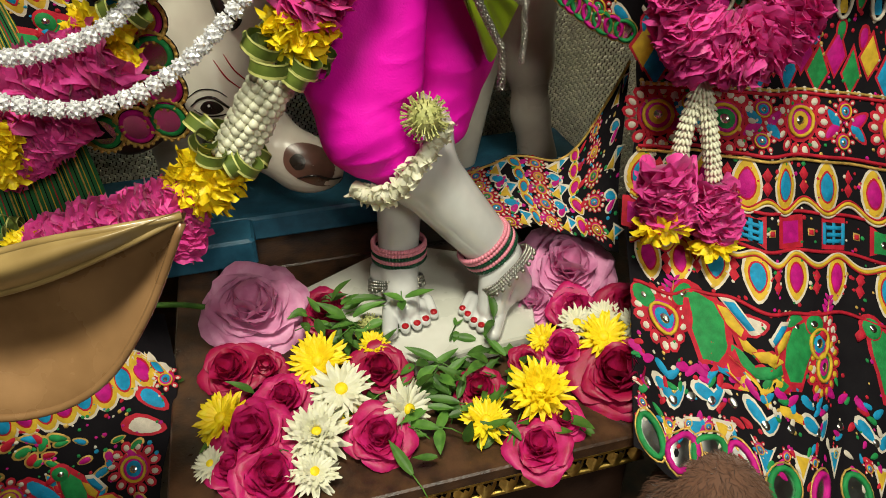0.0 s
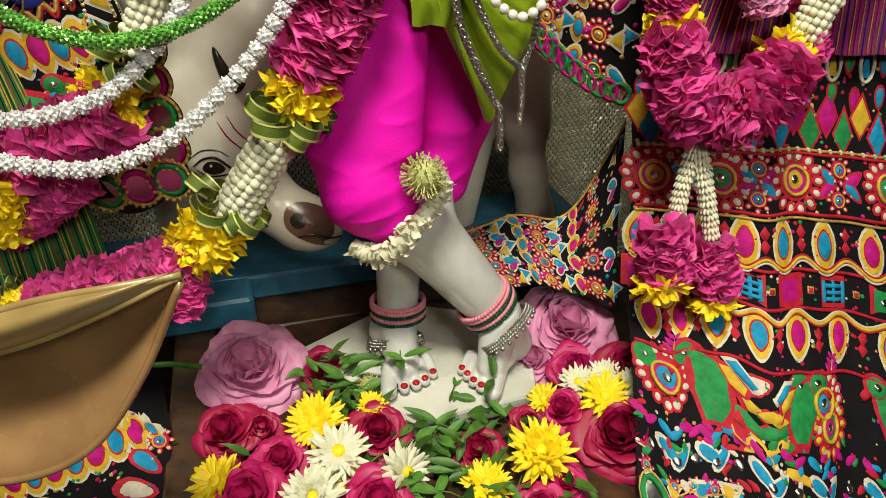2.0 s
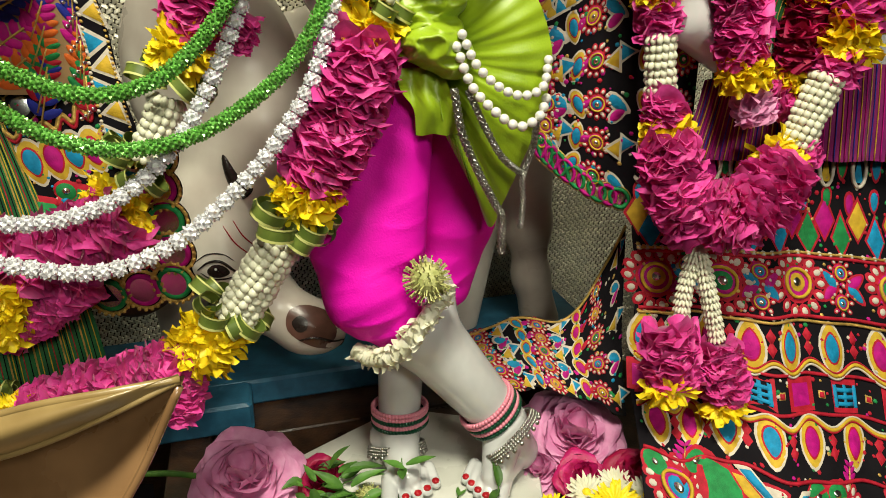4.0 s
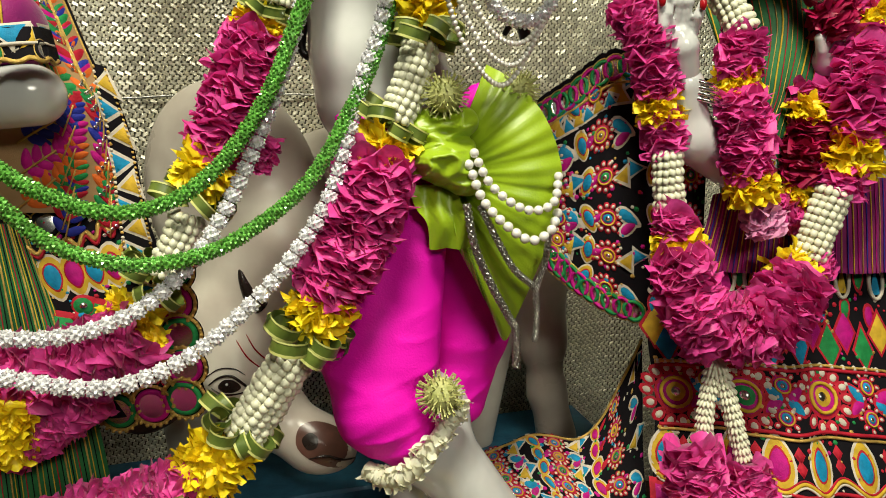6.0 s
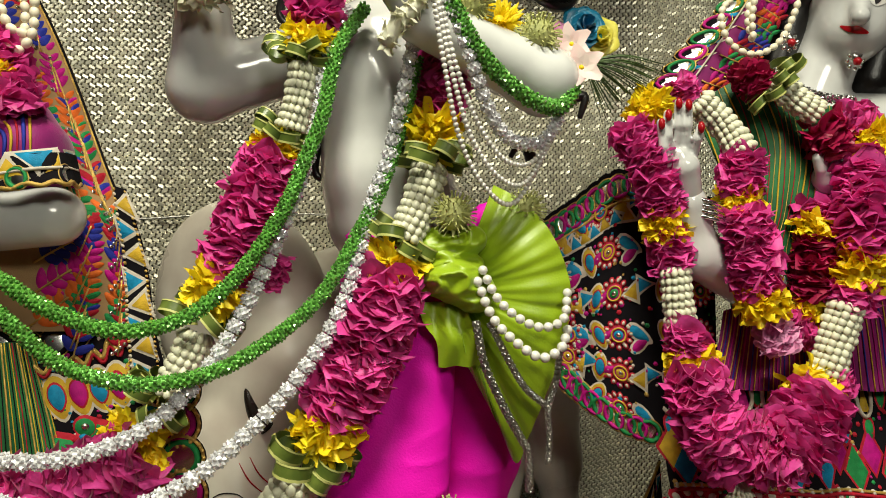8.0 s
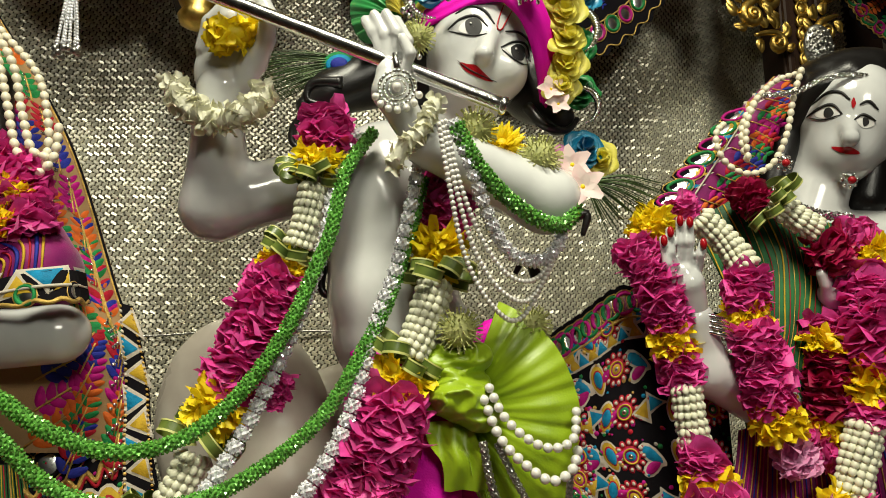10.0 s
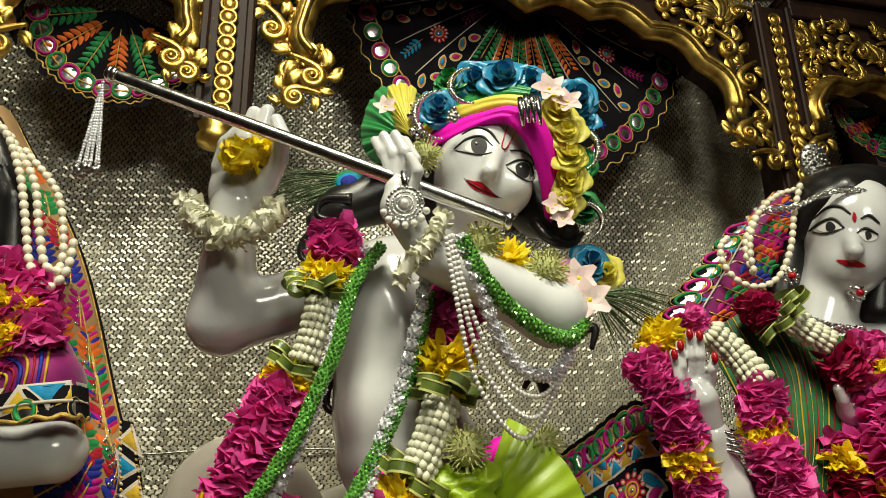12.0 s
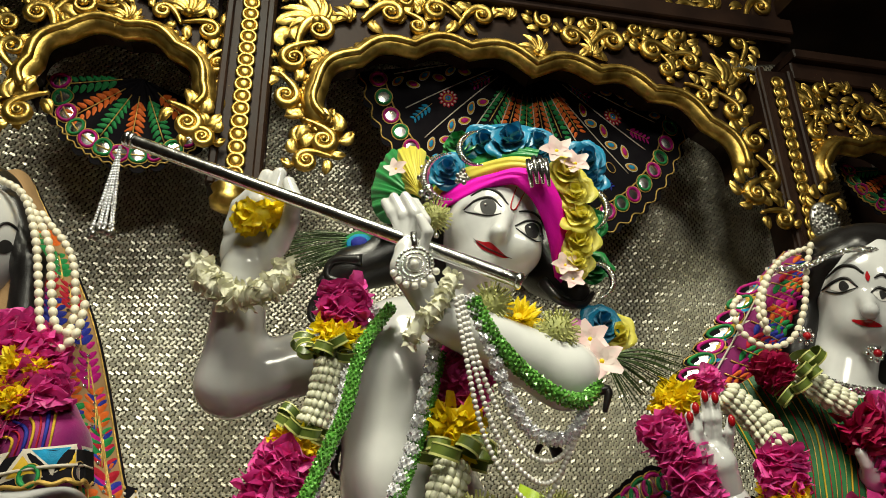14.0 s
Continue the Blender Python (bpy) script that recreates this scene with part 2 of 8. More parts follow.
BLACK = mat("black_cloth", (0.007, 0.006, 0.008), 0.9, scale=30, bump=0.4, fine=700, second=(0.010, 0.009, 0.011), spec=0.05)
TRED = mat("red_thread", (0.42, 0.012, 0.03), 0.6, bump=0.8, fine=900, scale=90, vary=0.25, spec=0.2)
TGOLD = mat("gold_thread", (0.62, 0.40, 0.10), 0.4, 0.5, bump=0.9, fine=1100, scale=90, vary=0.3)
TWHITE = mat("white_thread", (0.58, 0.52, 0.44), 0.55, bump=0.8, fine=900, scale=90, vary=0.15, spec=0.2)
TBLUE = mat("blue_thread", (0.008, 0.24, 0.46), 0.55, bump=0.8, fine=900, scale=90, vary=0.25, spec=0.2)
TMAG = mat("magenta_thread", (0.45, 0.006, 0.20), 0.55, bump=0.8, fine=900, scale=90, vary=0.25, spec=0.2)
TGREEN = mat("green_thread", (0.015, 0.22, 0.06), 0.55, bump=0.8, fine=900, scale=90, vary=0.25, spec=0.2)
TYEL = mat("yellow_thread", (0.58, 0.37, 0.03), 0.55, bump=0.8, fine=900, scale=90, vary=0.2, spec=0.2)
TORANGE = mat("orange_thread", (0.66, 0.13, 0.02), 0.55, bump=0.8, fine=900, scale=90, vary=0.2, spec=0.2)
TNAVY = mat("navy_thread", (0.02, 0.03, 0.30), 0.55, bump=0.8, fine=900, scale=90, vary=0.2, spec=0.2)
MIRROR = mat("mirror_disc", (0.85, 0.85, 0.85), 0.22, 1.0, bump=0.02, vary=0.02)
TAN = mat("tan_cloth", (0.34, 0.21, 0.10), 0.75, scale=30, bump=0.5, fine=700, spec=0.2)
GREENC = mat("green_silk", (0.016, 0.15, 0.042), 0.45, scale=25, bump=0.4, fine=500, second=(0.007, 0.075, 0.024), sheen=0.2, spec=0.3)
SILVER = mat("silver", (0.82, 0.82, 0.80), 0.2, 1.0, scale=120, bump=0.3, fine=300, vary=0.15)
OLDSILVER = mat("tarnished_silver", (0.42, 0.41, 0.38), 0.35, 1.0, scale=200, bump=0.3, vary=0.3)
CRYSTAL = mat("silver_crystal", (0.86, 0.86, 0.90), 0.14, 0.35, scale=500, bump=0.0, island=0.3, vary=0.12, coat=0.6)
GREENBEAD = mat("green_crystal", (0.17, 0.46, 0.09), 0.2, 0.3, scale=500, bump=0.0, island=0.6, vary=0.2, coat=0.4, second=(0.12, 0.36, 0.05))
PEARL = mat("pearl", (0.72, 0.70, 0.66), 0.18, 0.1, bump=0.0, vary=0.04, coat=0.6)
IVORYBEAD = mat("ivory_bead", (0.80, 0.74, 0.58), 0.35, bump=0.05, vary=0.08, island=0.1)
BLUEPAINT = mat("blue_paint", (0.035, 0.16, 0.27), 0.4, scale=35, bump=0.3, fine=200, second=(0.02, 0.10, 0.18))
COWSKIN = mat("cream_painted_stone", (0.66, 0.62, 0.54), 0.3, scale=9, bump=0.08, second=(0.52, 0.46, 0.40))
HORN = mat("dark_horn", (0.02, 0.014, 0.012), 0.25, bump=0.15, scale=40)
EARWOOD = mat("polished_brown_horn", (0.28, 0.155, 0.07), 0.26, scale=14, bump=0.06, second=(0.17, 0.09, 0.038), coat=0.5, spec=0.6)
EARRIM = mat("pale_horn_rim", (0.33, 0.23, 0.09), 0.32, scale=20, bump=0.06, second=(0.24, 0.16, 0.06), coat=0.4)
FUR = mat("brown_fur", (0.10, 0.042, 0.022), 0.8, scale=60, bump=0.3, island=0.4, sheen=0.3)
INK = mat("black_paint", (0.008, 0.007, 0.008), 0.6, bump=0.0, vary=0.05)
REDPAINT = mat("red_paint", (0.36, 0.006, 0.012), 0.25, bump=0.0, vary=0.1)
BLUSH = mat("rose_tint", (0.55, 0.22, 0.20), 0.3, bump=0.0, vary=0.1)
WHITEPAINT = mat("white_paint", (0.74, 0.73, 0.71), 0.2, bump=0.0, vary=0.03)
HAIR = mat("black_hair", (0.008, 0.007, 0.007), 0.32, scale=60, bump=0.3, fine=500)
PINKBEAD = mat("pink_bead", (0.66, 0.22, 0.30), 0.3, bump=0.0, vary=0.1)
DKGREENBEAD = mat("dark_green_bead", (0.006, 0.06, 0.03), 0.15, 0.3, bump=0.0, vary=0.1)
PLASTER = mat("wall_plaster", (0.20, 0.17, 0.14), 0.8, scale=3, bump=0.3, fine=120)

CLOTH_GREEN = mat("bright_green_silk", (0.01, 0.26, 0.05), 0.35, scale=20, bump=0.3, fine=400, second=(0.006, 0.17, 0.035), sheen=0.2)
CLOTH_YELLOW = mat("lemon_silk", (0.88, 0.82, 0.16), 0.4, scale=20, bump=0.3, fine=400, second=(0.82, 0.74, 0.10), sheen=0.2, trans=0.35)
CLOTH_BLUE = mat("turquoise_silk", (0.005, 0.25, 0.45), 0.35, scale=20, bump=0.3, fine=400, second=(0.003, 0.18, 0.34), sheen=0.2)
PURPLE = mat("purple_silk", (0.24, 0.008, 0.12), 0.5, scale=30, bump=0.4, fine=500, second=(0.14, 0.005, 0.09), sheen=0.2, spec=0.2)
FEATHER = mat("peacock_barb", (0.05, 0.09, 0.02), 0.4, 0.2, scale=60, bump=0.1, vary=0.4)


# ---- the altar's own axes: u along it, w away from the viewer, z up ----
TURN = radians(16)
AX, AW = V((math.cos(TURN), math.sin(TURN), 0)), V((-math.sin(TURN), math.cos(TURN), 0))


def alt(u, w, z):
    return AX * u + AW * w + V((0, 0, z))


WB, WF = 1.33, 1.08          # backdrop and gilded screen
DECK, PED, SLABZ = 0.12, 0.31, 0.335

# hall shell
m = Mesh()
m.box((-4, -4, -0.1), (4, 3, 0.0))
solo("floor", m, PLANK, "dark polished hall floor", "floor", kind="structure", smooth=False)
m = Mesh()
m.box((-4, -4, 3.0), (4, 3, 3.1))
solo("ceiling", m, PLASTER, "plain plaster hall ceiling", "ceiling", kind="structure", smooth=False)
for nm, lo, hi in (("wall_south", (-4, -4.1, 0), (4, -4.0, 3)), ("wall_west", (-4.1, -4, 0), (-4.0, 3, 3)), ("wall_east", (4.0, -4, 0), (4.1, 3, 3)), ("wall_north", (-4, 3.0, 0), (4, 3.1, 3))):
    m = Mesh()
    m.box(lo, hi)
    solo(nm, m, PLASTER, "plain plaster hall wall", "wall", kind="structure", smooth=False)

m = Mesh()
m.box((-2.2, 0.42, 0.0), (2.2, 1.6, DECK), 0, alt, 0.01)
solo("altar_deck", m, PLANK, "dark worn wooden altar deck", "platform", kind="structure", smooth=False)

# woven backdrop: folds in the sheet, small raised weave cells, dark sheet for notch shade
def backdrop():
    m = Mesh()
    cw, ch = 0.0118, 0.0080
    u0, u1, z0, z1 = -1.45, 1.35, DECK, 2.15
    fold = lambda u, z: 0.010 * math.sin(u * 13 + 1.1 * math.sin(z * 2.1)) * min(1, max(0.15, (z - 0.9) * 2)) + 0.004 * math.sin(u * 37 + z)
    for r in range(int((z1 - z0) / ch)):
        for c in range(int((u1 - u0) / cw)):
            u = u0 + (c + 0.5 * (r % 2)) * cw
            z = z0 + r * ch
            f = WB + fold(u, z)
            k = 0.0062 if r % 2 else -0.0062
            lean = (0.0005 if r % 2 else -0.0005) + RNG.uniform(-0.0008, 0.0008)
            dip = RNG.uniform(-0.0008, 0.0008)
            q = [(0.00, 0.02), (0.94, 0.02), (1.02, 0.98), (0.08, 0.98), (0.14, 0.20), (0.80, 0.20), (0.88, 0.80), (0.22, 0.80)]
            pts = []
            for i, (x, y) in enumerate(q):
                top = i > 3
                pts.append(alt(u + x * cw, f - (0.0024 if top else 0.0) - (lean * (x - 0.5) + dip * (y - 0.5)) * 2 * top, z + y * ch + k * (x - 0.5)))
            m.add(pts, [(4, 5, 6, 7), (0, 1, 5, 4), (1, 2, 6, 5), (2, 3, 7, 6), (3, 0, 4, 7)])
    rows = []
    for i in range(40):
        z = z0 + (z1 - z0) * i / 39
        rows.append([alt(u0 + (u1 - u0) * k / 150, WB + 0.001 + fold(u0 + (u1 - u0) * k / 150, z), z) for k in range(151)])
    m.grid(rows, 1)
    return m


tagged(solo("backdrop", backdrop(), [QUILT, GAP_SHADE], "silvery gold woven quilted cloth backdrop with soft folds", "backdrop", smooth=False), kind="structure")
m = Mesh()
m.tube([alt(-1.3 + 0.03 * k, WB - 0.012, 1.012 + 0.002 * math.sin(k)) for k in range(85)], 0.0022, 5)
solo("backdrop_seam", m, OLDSILVER, "dark stitched seam across the backdrop", "seam", kind="structure")
m = Mesh()
m.box((-1.5, WB + 0.03, DECK), (1.5, WB + 0.09, 2.9), 0, alt)
solo("wall_altar", m, WOOD, "dark wooden rear wall of the altar", "wall", kind="structure", smooth=False)

# pedestal: plank top, gilded lip
pedestal = thing("pedestal", "worn dark wooden pedestal with a gilded carved lip", "pedestal")
m = Mesh()
m.box((-0.150, 0.515, DECK), (0.40, 1.30, PED - 0.05), 0, alt, 0.004)
part("base", m, WOOD, pedestal, smooth=False)
for w0, w1 in ((0.497, 0.64), (0.642, 0.80), (0.802, 0.985), (0.987, 1.15), (1.152, 1.31)):
    m = Mesh()
    m.box((-0.10, w0, PED - 0.02), (0.415, w1, PED), 0, alt, 0.0025)
    part("plank", m, PLANK, pedestal, smooth=False)
m = Mesh()
m.box((-0.166, 0.497, PED - 0.02), (-0.103, 1.31, PED + 0.001), 0, alt, 0.0025)
part("plank", m, PLANK, pedestal, smooth=False)


def lip(u0, w0, du, dw, n):
    """Gilded carved edging: a rounded bar and a row of hanging leaf lobes."""
    step = 0.029
    rail = Mesh()
    ends = [(u0 + du * step * k, w0 + dw * step * k) for k in range(n + 1)]
    out = (dw, -du)
    rail.tube([alt(u + out[0] * 0.002, w + out[1] * 0.002, PED - 0.024) for u, w in ends], 0.0045, 10)
    rail.tube([alt(u - out[0] * 0.004, w - out[1] * 0.004, PED - 0.062) for u, w in ends], 0.004, 10)
    part("gilded_rail", rail, GOLD, pedestal)
    for (u, w), (u2, w2) in zip(ends, ends[1:]):
        lobe_ = Mesh()
        rows = []
        for i in range(6):
            t = i / 5
            r = []
            for j in range(9):
                s = j / 8
                bulge = 0.009 * math.sin(math.pi * s) * (1 - 0.5 * t) + 0.0025 * math.cos(s * 6 * math.pi) * (1 - t)
                r.append(alt(u + (u2 - u) * (0.06 + 0.88 * s) + out[0] * bulge, w + (w2 - w) * (0.06 + 0.88 * s) + out[1] * bulge, PED - 0.027 - 0.030 * t * (0.55 + 0.45 * math.sin(math.pi * s))))
            rows.append(r)
        lobe_.grid(rows)
        part("gilded_lobe", lobe_, GOLD, pedestal)


lip(-0.166, 0.506, 1, 0, 20)
lip(-0.156, 0.95, 0, -1, 15)


# ---- the marble figure with the flute ----
def hand(wrist, palm, fingers, thumb, rp, rf):
    s = [("c", wrist, palm, rp * 0.85, rp), ("c", palm, tuple(V(palm).lerp(V(fingers[0][0]), 0.6)), rp, rp * 0.7)]
    for f in list(fingers) + [thumb]:
        for p, q in zip(f, f[1:]):
            s.append(("c", p, q, rf, rf * 0.85))
    return s


body = [
    ("e", (0.020, 0.860, 1.352), (0.066, 0.07, 0.088), (10, 14, 0)),
    ("e", (0.013, 0.835, 1.309), (0.045, 0.045, 0.05), (0, 14, 0)),
    ("c", (0.007, 0.860, 1.307), (-0.039, 0.880, 1.230), 0.038, 0.042),
    ("e", (-0.100, 0.880, 1.184), (0.092, 0.066, 0.090)),
    ("e", (-0.128, 0.838, 1.172), (0.040, 0.030, 0.038)),
    ("e", (-0.102, 0.858, 1.045), (0.070, 0.062, 0.060)),
    ("e", (-0.116, 0.830, 1.184), (0.03, 0.022, 0.03)),
    ("c", (-0.104, 0.885, 1.135), (-0.092, 0.885, 1.003), 0.080, 0.084),
    ("c", (0.036, 0.795, 1.351), (0.026, 0.780, 1.320), 0.006, 0.0105),
    ("e", (-0.010, 0.825, 1.346), (0.028, 0.03, 0.03)),
    ("e", (0.056, 0.825, 1.315), (0.024, 0.03, 0.03)),
    ("c", (-0.192, 0.870, 1.196), (0.014, 0.880, 1.211), 0.04, 0.042),
    ("c", (-0.199, 0.870, 1.196), (-0.309, 0.830, 1.157), 0.041, 0.040),
    ("c", (-0.309, 0.830, 1.157), (-0.296, 0.800, 1.253), 0.041, 0.031),
    ("c", (0.021, 0.870, 1.204), (0.093, 0.800, 1.145), 0.042, 0.036),
    ("c", (0.094, 0.800, 1.146), (-0.044, 0.740, 1.202), 0.037, 0.026),
    ("c", (-0.053, 0.880, 0.963), (-0.054, 0.880, 0.899), 0.08, 0.085),
    ("c", (-0.037, 0.830, 0.609), (-0.038, 0.810, 0.570), 0.05, 0.05),
    ("c", (-0.038, 0.810, 0.570), (0.079, 0.820, 0.416), 0.049, 0.033),
    ("c", (-0.063, 0.870, 0.513), (-0.070, 0.850, 0.381), 0.034, 0.029),
]
fine = [
    ("c", (-0.295, 0.800, 1.253), (-0.290, 0.797, 1.292), 0.030, 0.032),
    ("e", (-0.286, 0.795, 1.320), (0.040, 0.020, 0.046), (0, 12, 0)),
    ("e", (-0.255, 0.785, 1.316), (0.017, 0.016, 0.036), (0, 25, 0)),
    ("c", (-0.246, 0.782, 1.319), (-0.230, 0.765, 1.341), 0.0135, 0.0115),
    ("c", (-0.230, 0.765, 1.341), (-0.220, 0.742, 1.360), 0.0115, 0.0098),
    ("c", (-0.220, 0.742, 1.360), (-0.229, 0.745, 1.383), 0.0098, 0.0080),
    ("c", (-0.297, 0.790, 1.348), (-0.274, 0.768, 1.372), 0.015, 0.012),
    ("c", (-0.274, 0.768, 1.372), (-0.263, 0.762, 1.404), 0.012, 0.0085),
    ("c", (-0.278, 0.785, 1.352), (-0.253, 0.765, 1.373), 0.015, 0.012),
    ("c", (-0.253, 0.765, 1.373), (-0.246, 0.762, 1.405), 0.012, 0.0088),
    ("c", (-0.308, 0.790, 1.344), (-0.298, 0.775, 1.368), 0.015, 0.012),
    ("c", (-0.298, 0.775, 1.368), (-0.281, 0.765, 1.382), 0.012, 0.009),
]
fine += hand((-0.053, 0.740, 1.209), (-0.080, 0.730, 1.259), (
    ((-0.083, 0.730, 1.293), (-0.085, 0.725, 1.322), (-0.097, 0.730, 1.349)),
    ((-0.075, 0.730, 1.296), (-0.071, 0.720, 1.322), (-0.083, 0.725, 1.347)),
    ((-0.066, 0.735, 1.295), (-0.060, 0.725, 1.314), (-0.072, 0.730, 1.341)),
    ((-0.086, 0.730, 1.297), (-0.099, 0.730, 1.328), (-0.108, 0.735, 1.345))), ((-0.063, 0.720, 1.275), (-0.056, 0.710, 1.293), (-0.064, 0.710, 1.311)), 0.021, 0.0068)


def foot(ankle, heel, ball, toes, r):
    s = [("c", ankle, heel, r * 1.0, r * 0.95), ("c", ankle, ball, r * 0.95, r * 0.62), ("c", heel, ball, r * 0.8, r * 0.6)]
    for k, (p, q) in enumerate(toes):
        s.append(("c", p, q, 0.0085 + 0.003 * (k == 0), 0.0075 + 0.004 * (k == 0)))
    return s


TOES_A = [((-0.079, 0.781, 0.352), (-0.076, 0.736, 0.348)), ((-0.061, 0.785, 0.352), (-0.055, 0.745, 0.347)), ((-0.047, 0.787, 0.352), (-0.039, 0.753, 0.346)), ((-0.035, 0.795, 0.351), (-0.027, 0.764, 0.345)), ((-0.026, 0.807, 0.350), (-0.016, 0.780, 0.344))]
TOES_B = [((0.080, 0.784, 0.352), (0.066, 0.733, 0.348)), ((0.064, 0.791, 0.352), (0.051, 0.747, 0.347)), ((0.053, 0.797, 0.352), (0.041, 0.759, 0.346)), ((0.045, 0.805, 0.351), (0.033, 0.774, 0.345)), ((0.039, 0.814, 0.350), (0.026, 0.788, 0.344))]
fine += foot((-0.070, 0.850, 0.381), (-0.083, 0.858, 0.365), (-0.056, 0.777, 0.358), TOES_A, 0.032)
fine += foot((0.079, 0.810, 0.413), (0.099, 0.828, 0.365), (0.066, 0.774, 0.360), TOES_B, 0.032)
statue_mesh = sdf_mesh(body, 0.0035, 0.016)
for group in (fine,):
    limb = sdf_mesh(group, 0.0025, 0.003)
    statue_mesh.add(limb.v, limb.f)
SKIN = BVHTree.FromPolygons([V(p) for p in statue_mesh.v], statue_mesh.f)


def on_skin(p, lift=0.0008, tree=None):
    """The point of the figure's skin that the line of sight through p meets, a little proud of it."""
    e = V(EYE)
    d = (V(p) - e).normalized()
    hit = (tree or SKIN).ray_cast(e, d)
    return (hit[0] - d * lift) if hit[0] else V(p)


def paint(mesh, pts, slot, lift=0.0008, tree=None):
    """A painted patch: a closed outline laid on the skin, filled from its middle."""
    pts = spline(pts, 28, True)
    c = sum(pts, V()) / len(pts)
    rows = [[on_skin(c.lerp(p, s), lift, tree) for p in pts] for s in (0.02, 0.35, 0.7, 1.0)]
    mesh.grid(rows, slot, close_u=True)


def stroke(mesh, pts, width, slot, lift=0.0009, tree=None):
    """A painted line on the skin, thin at its ends."""
    pts = spline(pts, 20)
    n = len(pts)
    path = [on_skin(p, lift, tree) for p in pts]
    mesh.tube(path, [width * (0.25 + 0.75 * math.sin(math.pi * (0.08 + 0.84 * i / (n - 1)))) for i in range(n)], 6, slot, flat=1.0)


FACE_MATS = [MARBLE, INK, REDPAINT, WHITEPAINT, BLUSH]
sm = statue_mesh
# eyes, brows, lips and forehead mark
for pts in (((-0.004, 0.800, 1.360), (0.005, 0.800, 1.372), (0.019, 0.800, 1.375), (0.029, 0.800, 1.364), (0.028, 0.800, 1.354), (0.012, 0.800, 1.353)),
            ((0.053, 0.800, 1.334), (0.066, 0.800, 1.339), (0.075, 0.800, 1.334), (0.078, 0.800, 1.321), (0.072, 0.800, 1.316), (0.062, 0.800, 1.323))):
    paint(sm, pts, 3, 0.0008)


paint(sm, ((0.005, 0.800, 1.371), (0.018, 0.800, 1.375), (0.025, 0.800, 1.365), (0.020, 0.800, 1.353), (0.007, 0.800, 1.356)), 1, 0.0014)
paint(sm, ((0.059, 0.800, 1.335), (0.069, 0.800, 1.339), (0.076, 0.800, 1.331), (0.072, 0.800, 1.318), (0.061, 0.800, 1.323)), 1, 0.0014)
stroke(sm, ((-0.017, 0.800, 1.361), (-0.001, 0.800, 1.374), (0.018, 0.800, 1.377), (0.032, 0.800, 1.363)), 0.0017, 1)
stroke(sm, ((-0.016, 0.800, 1.359), (0.000, 0.800, 1.355), (0.015, 0.800, 1.352), (0.030, 0.800, 1.354)), 0.0011, 1)
stroke(sm, ((0.047, 0.800, 1.336), (0.063, 0.800, 1.342), (0.077, 0.800, 1.337), (0.081, 0.800, 1.316)), 0.0017, 1)
stroke(sm, ((0.048, 0.800, 1.333), (0.060, 0.800, 1.322), (0.071, 0.800, 1.314), (0.079, 0.800, 1.313)), 0.0011, 1)
stroke(sm, ((-0.007, 0.800, 1.381), (0.011, 0.800, 1.390), (0.028, 0.800, 1.384), (0.040, 0.800, 1.366)), 0.0018, 1)
stroke(sm, ((0.053, 0.800, 1.356), (0.068, 0.800, 1.354), (0.079, 0.800, 1.344), (0.083, 0.800, 1.328)), 0.0018, 1)
# white dots on the irises: a glint of light modelled as paint
for x in ((0.011, 0.800, 1.368), (0.065, 0.800, 1.333)):
    sm.ball(on_skin(x, 0.002), 0.0016, 6, 4, 3)
paint(sm, ((-0.004, 0.800, 1.319), (0.006, 0.800, 1.316), (0.015, 0.800, 1.315), (0.023, 0.800, 1.307), (0.032, 0.800, 1.297), (0.037, 0.800, 1.293), (0.028, 0.800, 1.294), (0.014, 0.800, 1.301), (0.003, 0.800, 1.308)), 2, 0.0010)
stroke(sm, ((-0.006, 0.800, 1.321), (0.007, 0.800, 1.310), (0.022, 0.800, 1.301), (0.040, 0.800, 1.292)), 0.0007, 1, 0.0016)
stroke(sm, ((0.052, 0.800, 1.390), (0.046, 0.800, 1.374), (0.043, 0.800, 1.361), (0.048, 0.800, 1.358), (0.055, 0.800, 1.370), (0.063, 0.800, 1.384)), 0.0011, 2)
for p, q in TOES_A + TOES_B:
    c = V(q)
    sm.ball(c + V((0, -0.001, 0.0055)), (0.0055, 0.0058, 0.0035), 10, 6, 2)
statue = solo("statue", sm, FACE_MATS, "polished white marble figure playing a flute, painted features", "statue")

m = Mesh()
prof = [(-0.219, 0.853, 0.335), (-0.040, 0.689, 0.335), (0.130, 0.748, 0.335), (0.134, 0.930, 0.362), (-0.082, 0.980, 0.347)]
prof = [V((p[0], p[1], 0)) for p in prof]
cen = sum(prof, V()) / 5
rows = []
for z, s in ((PED + 0.001, 1.0), (SLABZ - 0.004, 1.0), (SLABZ, 0.985)):
    rows.append([cen.lerp(p, s) + V((0, 0, z)) for p in prof])
m.grid(rows, close_u=True)
m.f.append(tuple(10 + k for k in range(5)))
m.m.append(0)
solo("marble_slab", m, SLAB, "white marble base slab under the figure's feet", "slab", smooth=False)


# ---- magenta trousers, lime sash ----
def crease(p):
    """Soft hanging folds with a few drag lines towards the knee."""
    q = V(p)
    soft = noise.noise(V((q.x * 9, q.y * 6, q.z * 5))) * 0.004
    drag = (1 - abs(noise.noise(V((q.x * 7 + 2, 3, q.z * 26 - q.x * 10))))) ** 6 * 0.0035 * min(1, max(0.2, (0.80 - q.z) * 6))
    return (p[0], p[1] - soft - drag, p[2])


